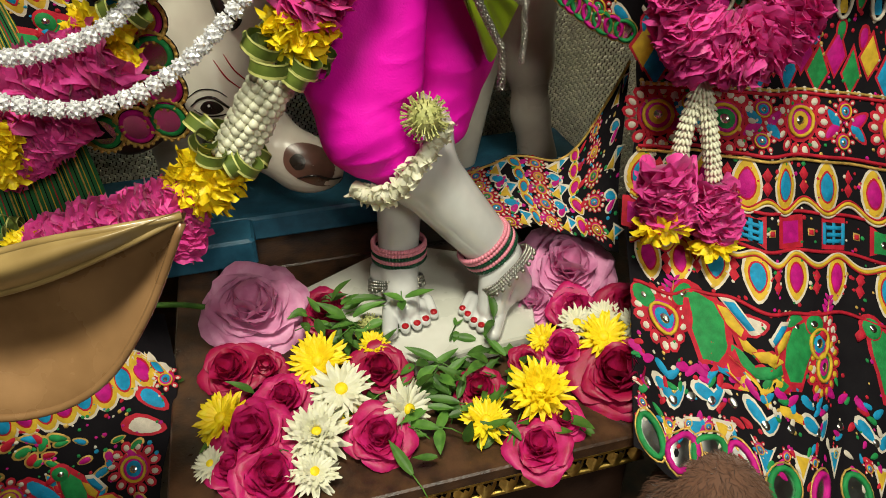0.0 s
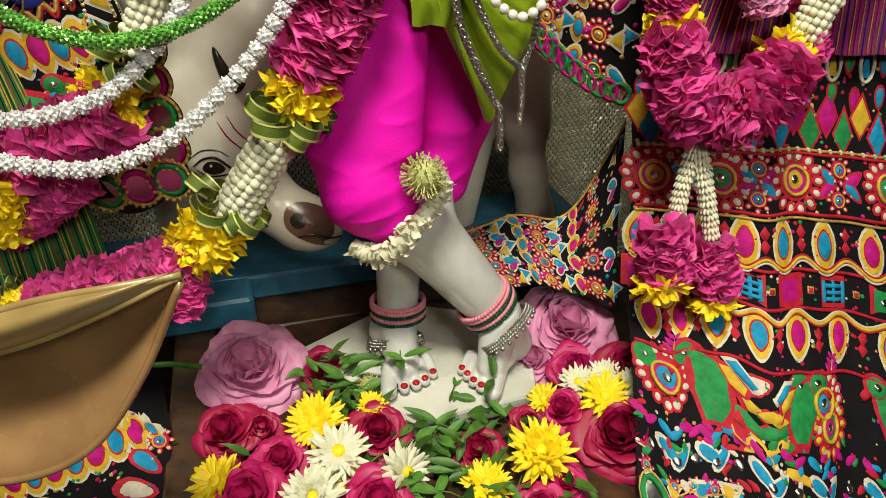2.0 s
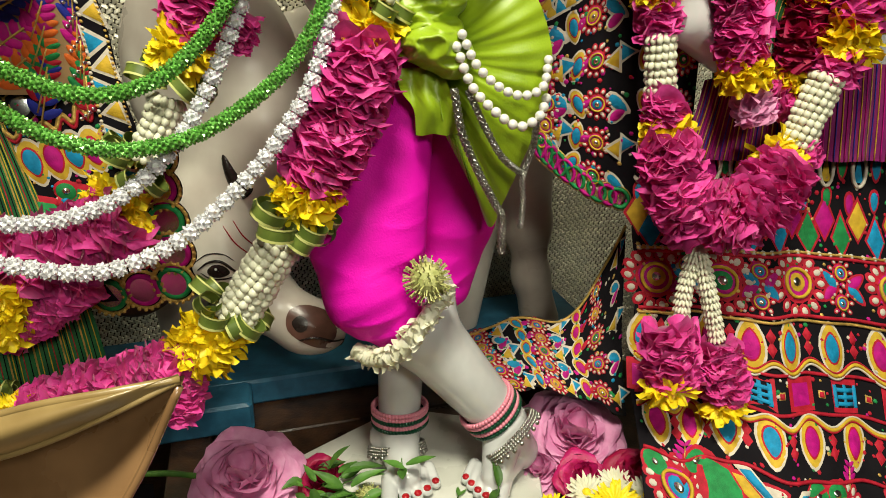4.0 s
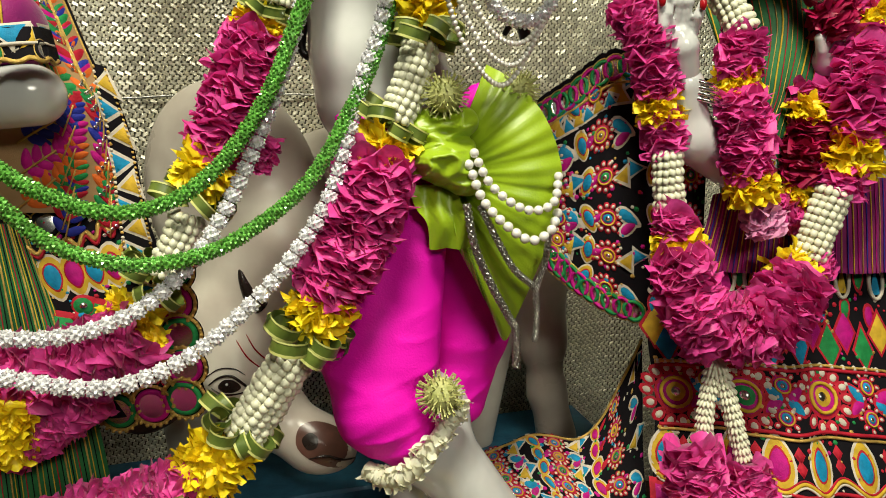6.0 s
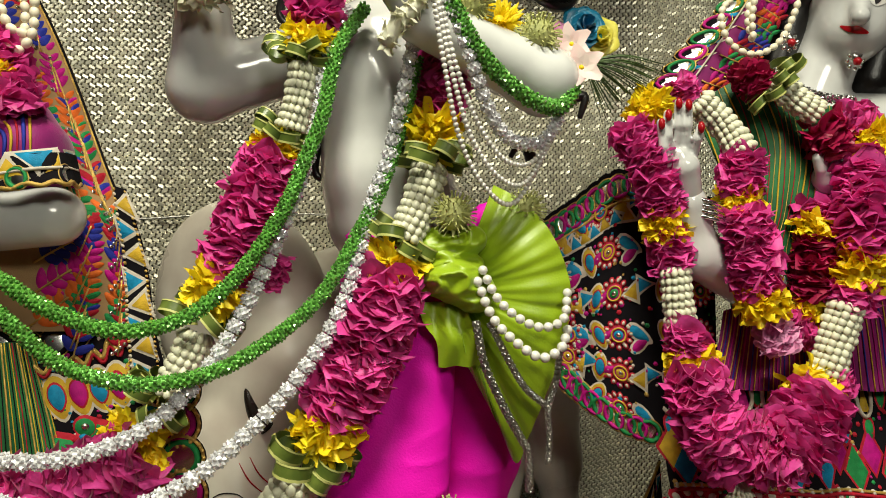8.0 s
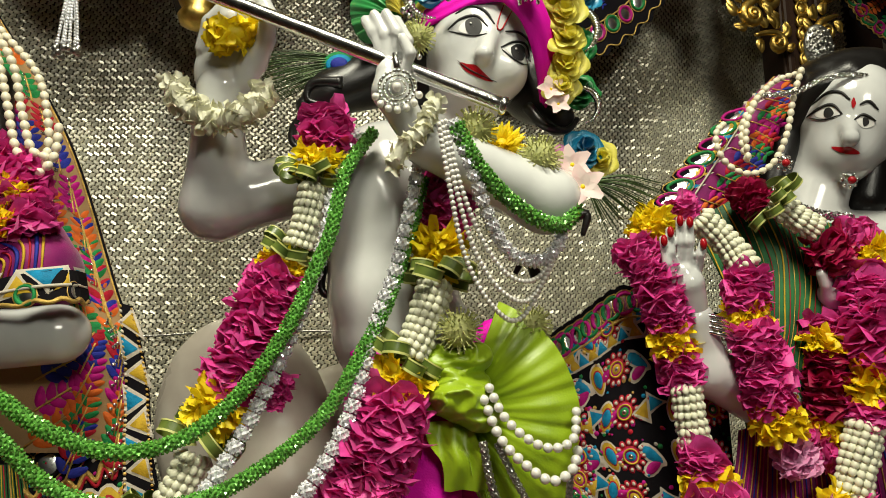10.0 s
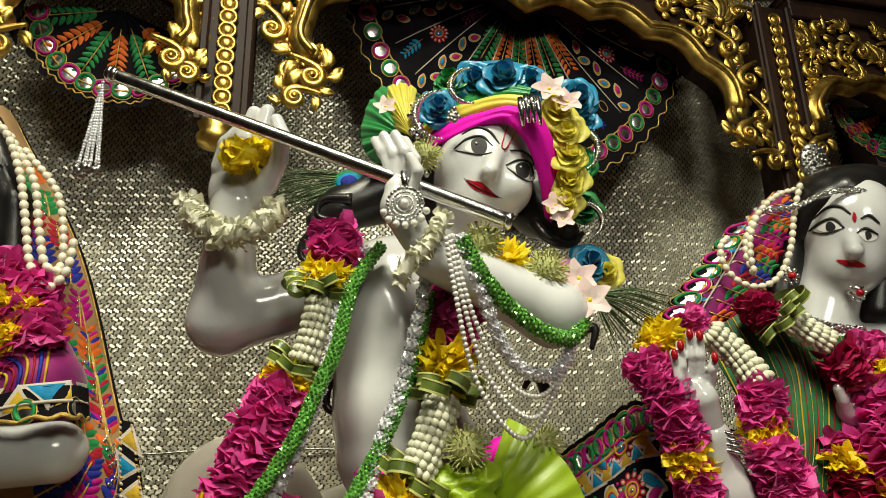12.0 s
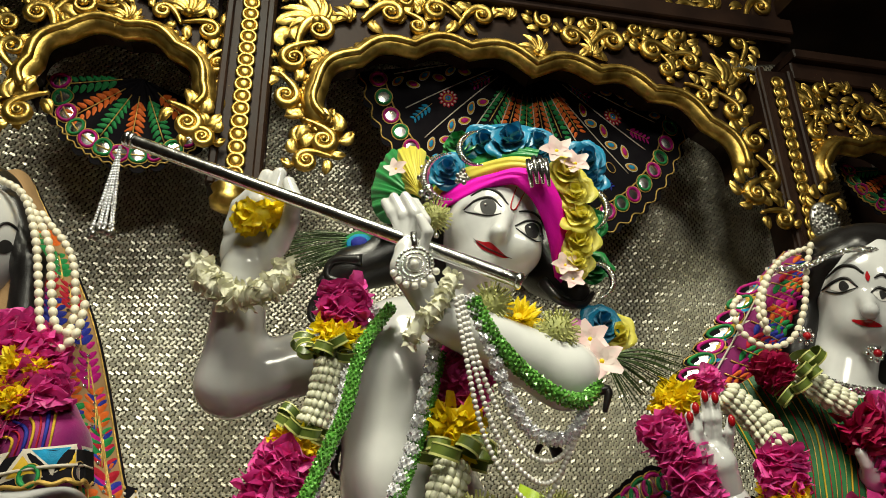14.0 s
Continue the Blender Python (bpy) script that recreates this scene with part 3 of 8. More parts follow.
def rumple(p):
    q = V(p)
    n = (1 - abs(noise.noise(V((q.x * 30 + q.z * 40, 1.7, q.z * 60 - q.x * 25))))) ** 2 * 0.012
    return (p[0], p[1] - n, p[2])


trousers = thing("trousers", "bright magenta silk trousers draped on the figure's legs", "garment")
FRONT_LEG = [
    ("c", (-0.084, 0.860, 0.930), (-0.103, 0.820, 0.692), 0.070, 0.068),
    ("c", (-0.103, 0.820, 0.692), (-0.091, 0.800, 0.625), 0.068, 0.062),
    ("c", (-0.091, 0.800, 0.625), (-0.064, 0.795, 0.596), 0.058, 0.046),
    ("c", (-0.050, 0.815, 0.880), (-0.060, 0.790, 0.690), 0.040, 0.036),
]
BACK_LEG = [
    ("c", (-0.000, 0.880, 0.900), (0.012, 0.870, 0.700), 0.062, 0.052),
    ("c", (0.012, 0.870, 0.700), (-0.002, 0.860, 0.611), 0.050, 0.036),
]
part("front_leg", sdf_mesh(FRONT_LEG, 0.0035, 0.012, crease), MAGENTA, trousers)
part("back_leg", sdf_mesh(BACK_LEG, 0.0035, 0.012, crease), MAGENTA, trousers)
part("seat", sdf_mesh([("e", (-0.060, 0.885, 0.949), (0.1, 0.078, 0.075))], 0.0035, 0.01, crease), MAGENTA, trousers)
m = Mesh()
for x0, x1 in ((-0.047, -0.044),):
    path = [V((x0 + (x1 - x0) * k / 20 - 0.004 * math.sin(k * 0.3), 0.79, 0.87 - 0.21 * k / 20)) for k in range(21)]
    legs = BVHTree.FromPolygons([v.co for v in trousers.children[0].data.vertices], [tuple(f.vertices) for f in trousers.children[0].data.polygons])
    m.tube([(legs.ray_cast(p - V((0, 0.3, 0)), V((0, 1, 0)))[0] or p) for p in path], 0.0022, 8)
part("seam", m, MAGENTA, trousers, "raised front seam of the trousers")


def fan_cloth(origin, rim, folds, depth, n=160, rows=18, belly=0.03):
    m = Mesh()
    o = V(origin)
    rim = spline(rim, n)
    out = []
    for i in range(rows):
        s = (i + 0.4) / (rows - 0.6)
        r = []
        for k, p in enumerate(rim):
            q = o.lerp(p, s)
            f = 1.6 * abs(math.sin(k / n * folds * math.pi + 0.9 * math.sin(k * 0.09))) ** 0.5 - 1.1 + 0.35 * math.sin(k * 0.9 + s * 3)
            lift = depth * s * (1 - s * 0.3) * f * (0.6 + 0.4 * noise.noise(p * 9)) + belly * math.sin(math.pi * s * 0.9)
            r.append(q + V((0, -lift, 0)))
        out.append(r)
    m.grid(out)
    back = [[p + V((0, 0.004, 0)) for p in r] for r in out]
    m.grid(back[::-1])
    return m


sash = thing("sash", "lime green silk sash knotted at the hip, pleated fan tail", "sash")
m = fan_cloth((-0.014, 0.800, 0.912), ((0.034, 0.810, 1.030), (0.067, 0.790, 1.008), (0.097, 0.780, 0.970), (0.115, 0.780, 0.915), (0.109, 0.780, 0.859), (0.092, 0.785, 0.806), (0.070, 0.790, 0.751), (0.053, 0.800, 0.711), (0.033, 0.790, 0.758), (0.001, 0.775, 0.826)), 12, 0.0055)
part("pleated_fan", m, LIME, sash)
m = sdf_mesh([("c", (-0.032, 0.780, 0.962), (0.008, 0.770, 0.968), 0.022, 0.016), ("e", (-0.012, 0.755, 0.925), (0.032, 0.022, 0.02)), ("c", (-0.035, 0.770, 0.927), (0.008, 0.765, 0.912), 0.02, 0.024), ("c", (-0.022, 0.770, 0.948), (0.011, 0.770, 0.941), 0.018, 0.01)], 0.003, 0.004, rumple)
part("knot", m, LIME, sash)
m = Mesh()
path = spline(((-0.029, 0.765, 0.900), (-0.020, 0.755, 0.877), (-0.008, 0.752, 0.858), (-0.006, 0.760, 0.829)), 14)
rows = [[p + V(((k - 4) * 0.0065, -0.006 * math.sin(k * 1.5 + i * 0.5), 0)) for k in range(9)] for i, p in enumerate(path)]
m.grid(rows)
m.grid([[p + V((0, 0.003, 0)) for p in r] for r in rows[::-1]])
part("hanging_end", m, LIME, sash)
m = Mesh()
path = spline(((-0.159, 0.860, 1.001), (-0.118, 0.815, 0.971), (-0.051, 0.800, 0.961), (0.021, 0.810, 0.996), (0.049, 0.830, 1.016)), 30)
m.tube(path, [(0.017 + 0.002 * math.sin(i * 2.3)) * math.sin(math.pi * (0.06 + 0.88 * i / 29)) ** 0.5 for i in range(30)], 10, 0, flat=0.6)
part("waistband", m, MAGENTA, sash, "magenta waist band")

# ---- flute ----
flute = thing("flute", "polished silver flute held across the figure's mouth", "flute")
A, B = V((-0.431, 0.720, 1.443)), V((0.047, 0.735, 1.238))
d = (B - A).normalized()
m = Mesh()
m.tube([A.lerp(B, k / 30) for k in range(31)], 0.0085, 20)
part("tube", m, SILVER, flute)
for s in (0.0, 0.012, 0.985):
    m = Mesh()
    p = A.lerp(B, s)
    m.tube([p, p + d * 0.0015, p + d * 0.006, p + d * 0.0075], [0.0086, 0.0102, 0.0102, 0.0086], 20)
    part("ring", m, SILVER, flute)


# ---- cream cow figure standing behind ----
cow = [
    ("e", (-0.345, 1.070, 0.855), (0.135, 0.08, 0.18), (0, -10, 0)),
    ("e", (-0.093, 1.170, 0.821), (0.29, 0.08, 0.15)),
    ("c", (-0.279, 1.060, 0.785), (-0.364, 1.040, 0.687), 0.09, 0.068),
    ("e", (-0.353, 1.010, 0.655), (0.062, 0.055, 0.070)),
    ("c", (-0.341, 1.000, 0.608), (-0.294, 0.985, 0.540), 0.058, 0.050),
    ("c", (-0.294, 0.985, 0.540), (-0.229, 0.970, 0.495), 0.048, 0.040),
    ("e", (-0.215, 0.965, 0.497), (0.043, 0.036, 0.036)),
    ("e", (-0.194, 0.965, 0.479), (0.036, 0.032, 0.024)),
    ("e", (-0.341, 0.955, 0.597), (0.026, 0.014, 0.017), (0, -10, 0)),
    ("c", (0.128, 1.190, 0.786), (0.148, 1.200, 0.578), 0.062, 0.043),
    ("c", (0.148, 1.200, 0.578), (0.158, 1.200, 0.478), 0.036, 0.03),
    ("c", (0.158, 1.200, 0.478), (0.177, 1.200, 0.389), 0.03, 0.037),
    ("c", (0.073, 1.240, 0.674), (0.028, 1.240, 0.344), 0.05, 0.03),
    ("c", (-0.385, 1.100, 0.733), (-0.461, 1.100, 0.473), 0.06, 0.036),
    ("c", (-0.461, 1.100, 0.473), (-0.480, 1.100, 0.308), 0.036, 0.034),
]
cm = sdf_mesh(cow, 0.0045, 0.03)
COWTREE = BVHTree.FromPolygons([V(p) for p in cm.v], cm.f)
stroke(cm, ((-0.386, 1.000, 0.572), (-0.369, 1.000, 0.584), (-0.349, 1.000, 0.586), (-0.329, 1.000, 0.571), (-0.310, 1.000, 0.557)), 0.0022, 1, 0.001, COWTREE)
paint(cm, ((-0.372, 1.000, 0.569), (-0.362, 1.000, 0.580), (-0.346, 1.000, 0.579), (-0.336, 1.000, 0.568), (-0.348, 1.000, 0.560), (-0.364, 1.000, 0.560)), 1, 0.0012, COWTREE)
stroke(cm, ((-0.382, 1.000, 0.567), (-0.366, 1.000, 0.557), (-0.345, 1.000, 0.557), (-0.323, 1.000, 0.563)), 0.0014, 1, 0.001, COWTREE)
stroke(cm, ((-0.389, 1.000, 0.585), (-0.368, 1.000, 0.598), (-0.344, 1.000, 0.598), (-0.328, 1.000, 0.588)), 0.0011, 1, 0.001, COWTREE)
# catchlight of the cow's eye, put in as a white dot
cm.ball(on_skin((-0.358, 1.000, 0.573), 0.003, COWTREE), 0.0022, 6, 4, 4)
for line_ in (((-0.338, 1.000, 0.644), (-0.323, 1.000, 0.617), (-0.301, 1.000, 0.597)), ((-0.322, 1.000, 0.653), (-0.309, 1.000, 0.628), (-0.286, 1.000, 0.606))):
    stroke(cm, line_, 0.0011, 2, 0.001, COWTREE)
paint(cm, ((-0.242, 0.970, 0.517), (-0.214, 0.970, 0.526), (-0.180, 0.970, 0.513), (-0.160, 0.970, 0.485), (-0.164, 0.970, 0.457), (-0.197, 0.970, 0.450), (-0.231, 0.970, 0.464), (-0.249, 0.970, 0.486)), 3, 0.0012, COWTREE)
paint(cm, ((-0.240, 0.970, 0.495), (-0.228, 0.970, 0.507), (-0.216, 0.970, 0.500), (-0.218, 0.970, 0.483), (-0.232, 0.970, 0.479)), 1, 0.0018, COWTREE)
stroke(cm, ((-0.231, 0.970, 0.464), (-0.204, 0.970, 0.469), (-0.179, 0.970, 0.463), (-0.161, 0.970, 0.466)), 0.002, 1, 0.002, COWTREE)
for h, r in ((((-0.294, 0.990, 0.700), (-0.305, 0.980, 0.719), (-0.313, 0.975, 0.747), (-0.318, 0.980, 0.771)), 0.0135), (((-0.371, 1.000, 0.685), (-0.364, 0.990, 0.703), (-0.365, 0.990, 0.720)), 0.006)):
    p = spline(h, 14)
    cm.tube(p, [r * (1 - 0.85 * (i / 13) ** 1.4) for i in range(14)], 12, 1)
ear_ = spline(((-0.418, 1.030, 0.559), (-0.457, 1.020, 0.533), (-0.506, 1.020, 0.502), (-0.539, 1.020, 0.492)), 14)
cm.tube(ear_, [0.028 * math.sin(math.pi * (0.18 + 0.8 * i / 13)) + 0.002 for i in range(14)], 12, 3, flat=0.5)
MUZZLE = mat("brown_muzzle_paint", (0.13, 0.06, 0.045), 0.3, bump=0.05, scale=30, vary=0.3)
cow_ob = solo("cow_figure", cm, [COWSKIN, HORN, REDPAINT, MUZZLE, WHITEPAINT], "cream painted cow figure with dark horns, head lowered", "cow figure")
plinth = thing("blue_plinth", "chipped blue painted stepped plinth under the cow figure", "plinth")
m = Mesh()
m.box((-0.42, 1.0, PED), (-0.036, 1.075, 0.362), 0, alt, 0.005)
part("front_step", m, BLUEPAINT, plinth, smooth=False)
m = Mesh()
m.box((-0.42, 1.077, PED), (0.62, 1.29, 0.357), 0, alt, 0.005)
part("slab", m, BLUEPAINT, plinth, smooth=False)

# polished ear and brown fur of calf figures close to the viewer
def ear():
    m = Mesh()
    rim_a = spline(((-0.381, 0.420, 0.680), (-0.304, 0.430, 0.698), (-0.248, 0.440, 0.704), (-0.203, 0.460, 0.703)), 30)
    rim_b = spline(((-0.424, 0.400, 0.545), (-0.343, 0.405, 0.543), (-0.287, 0.420, 0.564), (-0.243, 0.440, 0.620), (-0.204, 0.460, 0.697)), 30)
    rows, roll = [], []
    for i in range(30):
        a, b = rim_a[i], rim_b[i]
        w = (b - a).length
        r = []
        for k in range(25):
            t = k / 24
            deep = 0.42 * (math.sin(math.pi / 2 * t / 0.31) if t < 0.31 else (math.cos((t - 0.31) / 0.69 * math.pi) + 1) / 2)
            r.append(a.lerp(b, t) + V((0, deep * w, -0.10 * w * math.sin(math.pi * t))))
        rows.append(r)
        brim = []
        for k in range(13):
            t = k / 12
            brim.append(a.lerp(b, 0.22 * t) + V((0, -0.10 * w * math.sin(math.pi * (0.1 + 0.9 * t)), 0.006 * math.sin(math.pi * t))))
        roll.append(brim)
    m.grid(rows)
    m.grid([[p + V((0.0, 0.007, -0.001)) for p in r] for r in rows[::-1]])
    m.grid(roll, 1)
    m.tube(rim_a, 0.0035, 8, 1)
    m.tube([r[-1] for r in roll], 0.0028, 8, 1)
    m.tube(rim_b, 0.0035, 8)
    return m


calf = thing("calf_figure", "polished brown wooden calf figure with a leaf-shaped ear", "calf figure")
part("ear", ear(), [EARWOOD, EARRIM], calf)
m = sdf_mesh([("e", (-0.570, 0.460, 0.511), (0.07, 0.08, 0.09)), ("c", (-0.603, 0.460, 0.465), (-0.62, 0.42, 0.34), 0.06, 0.07), ("c", (-0.62, 0.42, 0.30), (-0.64, 0.42, 0.0), 0.08, 0.1), ("c", (-0.423, 0.430, 0.593), (-0.533, 0.450, 0.528), 0.02, 0.04)], 0.008, 0.03)
part("head", m, EARWOOD, calf)


# ---- embroidered cloth: a curved sheet and raised thread motifs on it ----
THREADS = [TRED, TGOLD, TWHITE, TBLUE, TMAG, TGREEN, TYEL, MIRROR, TORANGE, TNAVY, BLACK]
RD, GO, WH, BL, MG, GR, YE, MI, OR, NV, BK = range(11)


class Cloth:
    def __init__(self, columns, fold=lambda a, v: 0.0, facing=(0, -1, 0)):
        self.cols = [[V(p) for p in c] for c in columns]
        self.fold, self.facing = fold, V(facing)
        self.na, self.nv = len(self.cols) - 1, len(self.cols[0]) - 1
        self.m = Mesh()

    def smooth(self, pts, t):
        n = len(pts)
        t = min(max(t, -0.5), n - 0.5)
        i = min(max(int(math.floor(t)), 0), n - 2)
        f = t - i
        p1, p2 = pts[i], pts[i + 1]
        p0 = pts[i - 1] if i else p1 * 2 - p2
        p3 = pts[i + 2] if i + 2 < n else p2 * 2 - p1
        return 0.5 * (2 * p1 + (p2 - p0) * f + (2 * p0 - 5 * p1 + 4 * p2 - p3) * f * f + (3 * p1 - p0 - 3 * p2 + p3) * f ** 3)

    def at(self, a, v, h=0.0):
        p = self.smooth([self.smooth(c, v) for c in self.cols], a)
        return p + self.facing * (self.fold(a, v) + h)

    def steps(self, a, v):
        e = 0.01
        return max((self.at(a + e, v) - self.at(a - e, v)).length / (2 * e), 0.02), max((self.at(a, v + e) - self.at(a, v - e)).length / (2 * e), 0.02)

    def sheet(self, n, k, a0=0.0, a1=None, v0=0.0, v1=None):
        a1, v1 = self.na if a1 is None else a1, self.nv if v1 is None else v1
        m = Mesh()
        rows = [[self.at(a0 + (a1 - a0) * j / n, v0 + (v1 - v0) * i / k) for j in range(n + 1)] for i in range(k + 1)]
        m.grid(rows[::-1])
        m.grid([[p - self.facing * 0.003 for p in r] for r in rows])
        return m

    def fill(self, a, v, pts, slot, h=0.0012, turn=0.0, puff=0.0008):
        """A filled motif; pts are metres from its middle, x to the side and y down."""
        sa, sv = self.steps(a, v)
        c, s = math.cos(turn), math.sin(turn)
        P = [(a + (x * c - y * s) / sa, v + (x * s + y * c) / sv) for x, y in pts]
        ca, cv = sum(p[0] for p in P) / len(P), sum(p[1] for p in P) / len(P)
        n = len(P)
        vs = [self.at(*p, h * 0.3) for p in P] + [self.at(ca + (p[0] - ca) * 0.8, cv + (p[1] - cv) * 0.8, h) for p in P] + [self.at(ca, cv, h + puff)]
        fs = [(k, (k + 1) % n, n + (k + 1) % n, n + k) for k in range(n)] + [(n + k, n + (k + 1) % n, 2 * n) for k in range(n)]
        self.m.add(vs, fs, slot)

    def line(self, pts, width, slot, h=0.0014, closed=False):
        """A couched cord along points (a, v)."""
        path = [self.at(*p, h) for p in pts]
        self.m.tube(path, width, 5, slot, closed=closed)

    def ring(self, a, v, rx, ry, width, slot, h=0.0016, turn=0.0, n=16, shape=None):
        sa, sv = self.steps(a, v)
        c, s = math.cos(turn), math.sin(turn)
        pts = shape or [(rx * math.cos(2 * math.pi * k / n), ry * math.sin(2 * math.pi * k / n)) for k in range(n)]
        self.line([(a + (x * c - y * s) / sa, v + (x * s + y * c) / sv) for x, y in pts], width, slot, h, True)

    def disc(self, a, v, r, slot, h=0.0012, n=14, ry=None):
        self.fill(a, v, [(r * math.cos(2 * math.pi * k / n), (ry or r) * math.sin(2 * math.pi * k / n)) for k in range(n)], slot, h)

    # motifs
    def almond(self, a, v, r, inner, up=1, turn=0.0):
        for s, slot, h in ((1.0, WH, 0.001), (0.90, YE, 0.0016), (0.70, RD, 0.0021), (0.60, inner, 0.0026)):
            pts = []
            for k in range(16):
                t = 2 * math.pi * k / 16
                y = -math.cos(t)
                x = math.sin(t) * 0.56 * (1 - 0.35 * max(0, y) ** 2)
                pts.append((x * r * s, up * y * r * (s if s > 0.9 else s * 1.02)))
            self.fill(a, v, pts, slot, h, turn, 0.0004)

    def flower(self, a, v, r, petals=12, mid=BL, pc=(RD, WH)):
        sa, sv = self.steps(a, v)
        for k in range(petals):
            t = 2 * math.pi * k / petals
            ca, cv = a + math.cos(t) * r * 0.8 / sa, v + math.sin(t) * r * 0.8 / sv
            for s, slot, h in ((1, pc[0], 0.001), (0.6, pc[1], 0.0018)):
                self.fill(ca, cv, [(math.cos(q) * r * 0.24 * s, math.sin(q) * r * 0.19 * s) for q in [j * math.pi / 4 for j in range(8)]], slot, h, t, 0.0004)
        self.disc(a, v, r * 0.62, RD, 0.001)
        self.disc(a, v, r * 0.55, MG if mid != MG else GR, 0.0018)
        self.ring(a, v, r * 0.44, r * 0.44, r * 0.06, YE, 0.0028)
        self.disc(a, v, r * 0.34, mid, 0.0026)
        self.disc(a, v, r * 0.17, MI, 0.0034)

    def mirror(self, a, v, r, rim=GR):
        self.ring(a, v, r, r, r * 0.2, rim, 0.0016)
        self.ring(a, v, r * 1.28, r * 1.28, r * 0.07, GO, 0.001)
        self.disc(a, v, r * 0.95, MI, 0.001)

    def diamond(self, a, v, w, hgt, slot):
        self.fill(a, v, [(w, 0), (0, hgt), (-w, 0), (0, -hgt)], RD, 0.001)
        self.fill(a, v, [(w * .84, 0), (0, hgt * .84), (-w * .84, 0), (0, -hgt * .84)], slot, 0.0022)

    def square(self, a, v, s, slot, rim=RD):
        for k, sl, h in ((1, rim, 0.001), (0.75, slot, 0.002)):
            self.fill(a, v, [(s * k, s * k), (-s * k, s * k), (-s * k, -s * k), (s * k, -s * k)], sl, h)
        if slot == GR:
            self.disc(a, v, s * 0.28, MI, 0.003)

    def triangle(self, a, v, w, hgt, slot, flip=1, turn=0.0):
        self.fill(a, v, [(w, hgt * flip), (-w, hgt * flip), (0, -hgt * flip)], WH, 0.001, turn)
        self.fill(a, v, [(w * .7, hgt * .8 * flip), (-w * .7, hgt * .8 * flip), (0, -hgt * .6 * flip)], slot, 0.002, turn)

    def leaf(self, a, v, r, slot, turn, rim=None):
        pts = [(math.cos(t) * r, math.sin(t) * r * 0.46 * (1 - 0.3 * math.cos(t))) for t in [2 * math.pi * k / 12 for k in range(12)]]
        if rim is not None:
            self.fill(a, v, [(x * 1.25, y * 1.35) for x, y in pts], rim, 0.0008, turn, 0.0002)
        self.fill(a, v, pts, slot, 0.0016, turn, 0.0005)

    def spray(self, a, v, n, step, slot, turn, size=0.008, stem=GO):
        """A stem with pairs of leaves."""
        sa, sv = self.steps(a, v)
        d = (math.cos(turn), math.sin(turn))
        ln = []
        for k in range(n + 1):
            ln.append((a + d[0] * step * k / sa, v + d[1] * step * k / sv))
            if k:
                for side in (-1, 1):
                    w = turn + side * 0.9
                    s = size * (1 - 0.35 * k / n)
                    self.leaf(ln[-1][0] + math.cos(w) * s / sa, ln[-1][1] + math.sin(w) * s / sv, s, slot, w)
        self.line(ln, size * 0.09, stem)

    def paisley(self, a, v, s, flip=1):
        """A stitched green bird: round head, red beak, yellow and blue wing, long barred tail."""
        def blob(pts, slot, h, rim=None):
            pts = [(x * s * flip, y * s) for x, y in pts]
            if rim is not None:
                cx, cy = sum(p[0] for p in pts) / len(pts), sum(p[1] for p in pts) / len(pts)
                self.fill(a, v, [(cx + (x - cx) * 1.12, cy + (y - cy) * 1.12) for x, y in pts], rim, h - 0.0006, 0.0, 0.0)
            self.fill(a, v, pts, slot, h)
        ov = lambda cx, cy, rx, ry, n=14, r=0.0: [(cx + rx * math.cos(2 * math.pi * k / n) * math.cos(r) - ry * math.sin(2 * math.pi * k / n) * math.sin(r), cy + rx * math.cos(2 * math.pi * k / n) * math.sin(r) + ry * math.sin(2 * math.pi * k / n) * math.cos(r)) for k in range(n)]
        blob([(0.15, 0.45), (0.55, 0.62), (1.20, 1.00), (1.25, 1.12), (0.70, 0.95), (0.20, 0.75)], YE, 0.0016, RD)
        blob([(0.25, 0.30), (0.75, 0.40), (1.05, 0.62), (0.95, 0.72), (0.55, 0.62), (0.20, 0.50)], GR, 0.0024, RD)
        blob([(0.30, 0.10), (0.75, 0.12), (0.98, 0.28), (0.80, 0.38), (0.40, 0.32)], YE, 0.0026, RD)
        blob([(-0.62, -0.45), (-0.30, -0.62), (0.02, -0.45), (0.22, -0.05), (0.28, 0.40), (0.10, 0.72), (-0.20, 0.70), (-0.36, 0.30), (-0.52, -0.02)], GR, 0.0032, RD)
        blob([(0.0, -0.40), (0.20, -0.34), (0.46, -0.02), (0.42, 0.16), (0.20, 0.02)], YE, 0.0042, RD)
        blob([(0.10, -0.48), (0.30, -0.50), (0.58, -0.12), (0.50, -0.02), (0.28, -0.22)], BL, 0.0046, WH)
        blob(ov(-0.52, -0.50, 0.24, 0.26), GR, 0.0040, RD)
        blob([(-0.70, -0.46), (-0.86, -0.22), (-0.80, -0.10), (-0.60, -0.30)], RD, 0.0044)
        blob(ov(-0.50, -0.52, 0.09, 0.09, 10), MI, 0.0056)


def pleats(n, depth, grow):
    return lambda a, v: depth * (0.35 + grow * v) * (math.sin(a * n + 0.8 * math.sin(v * 0.9)) + 0.4 * math.sin(a * n * 2.3 + 1.0 + v * 0.5))


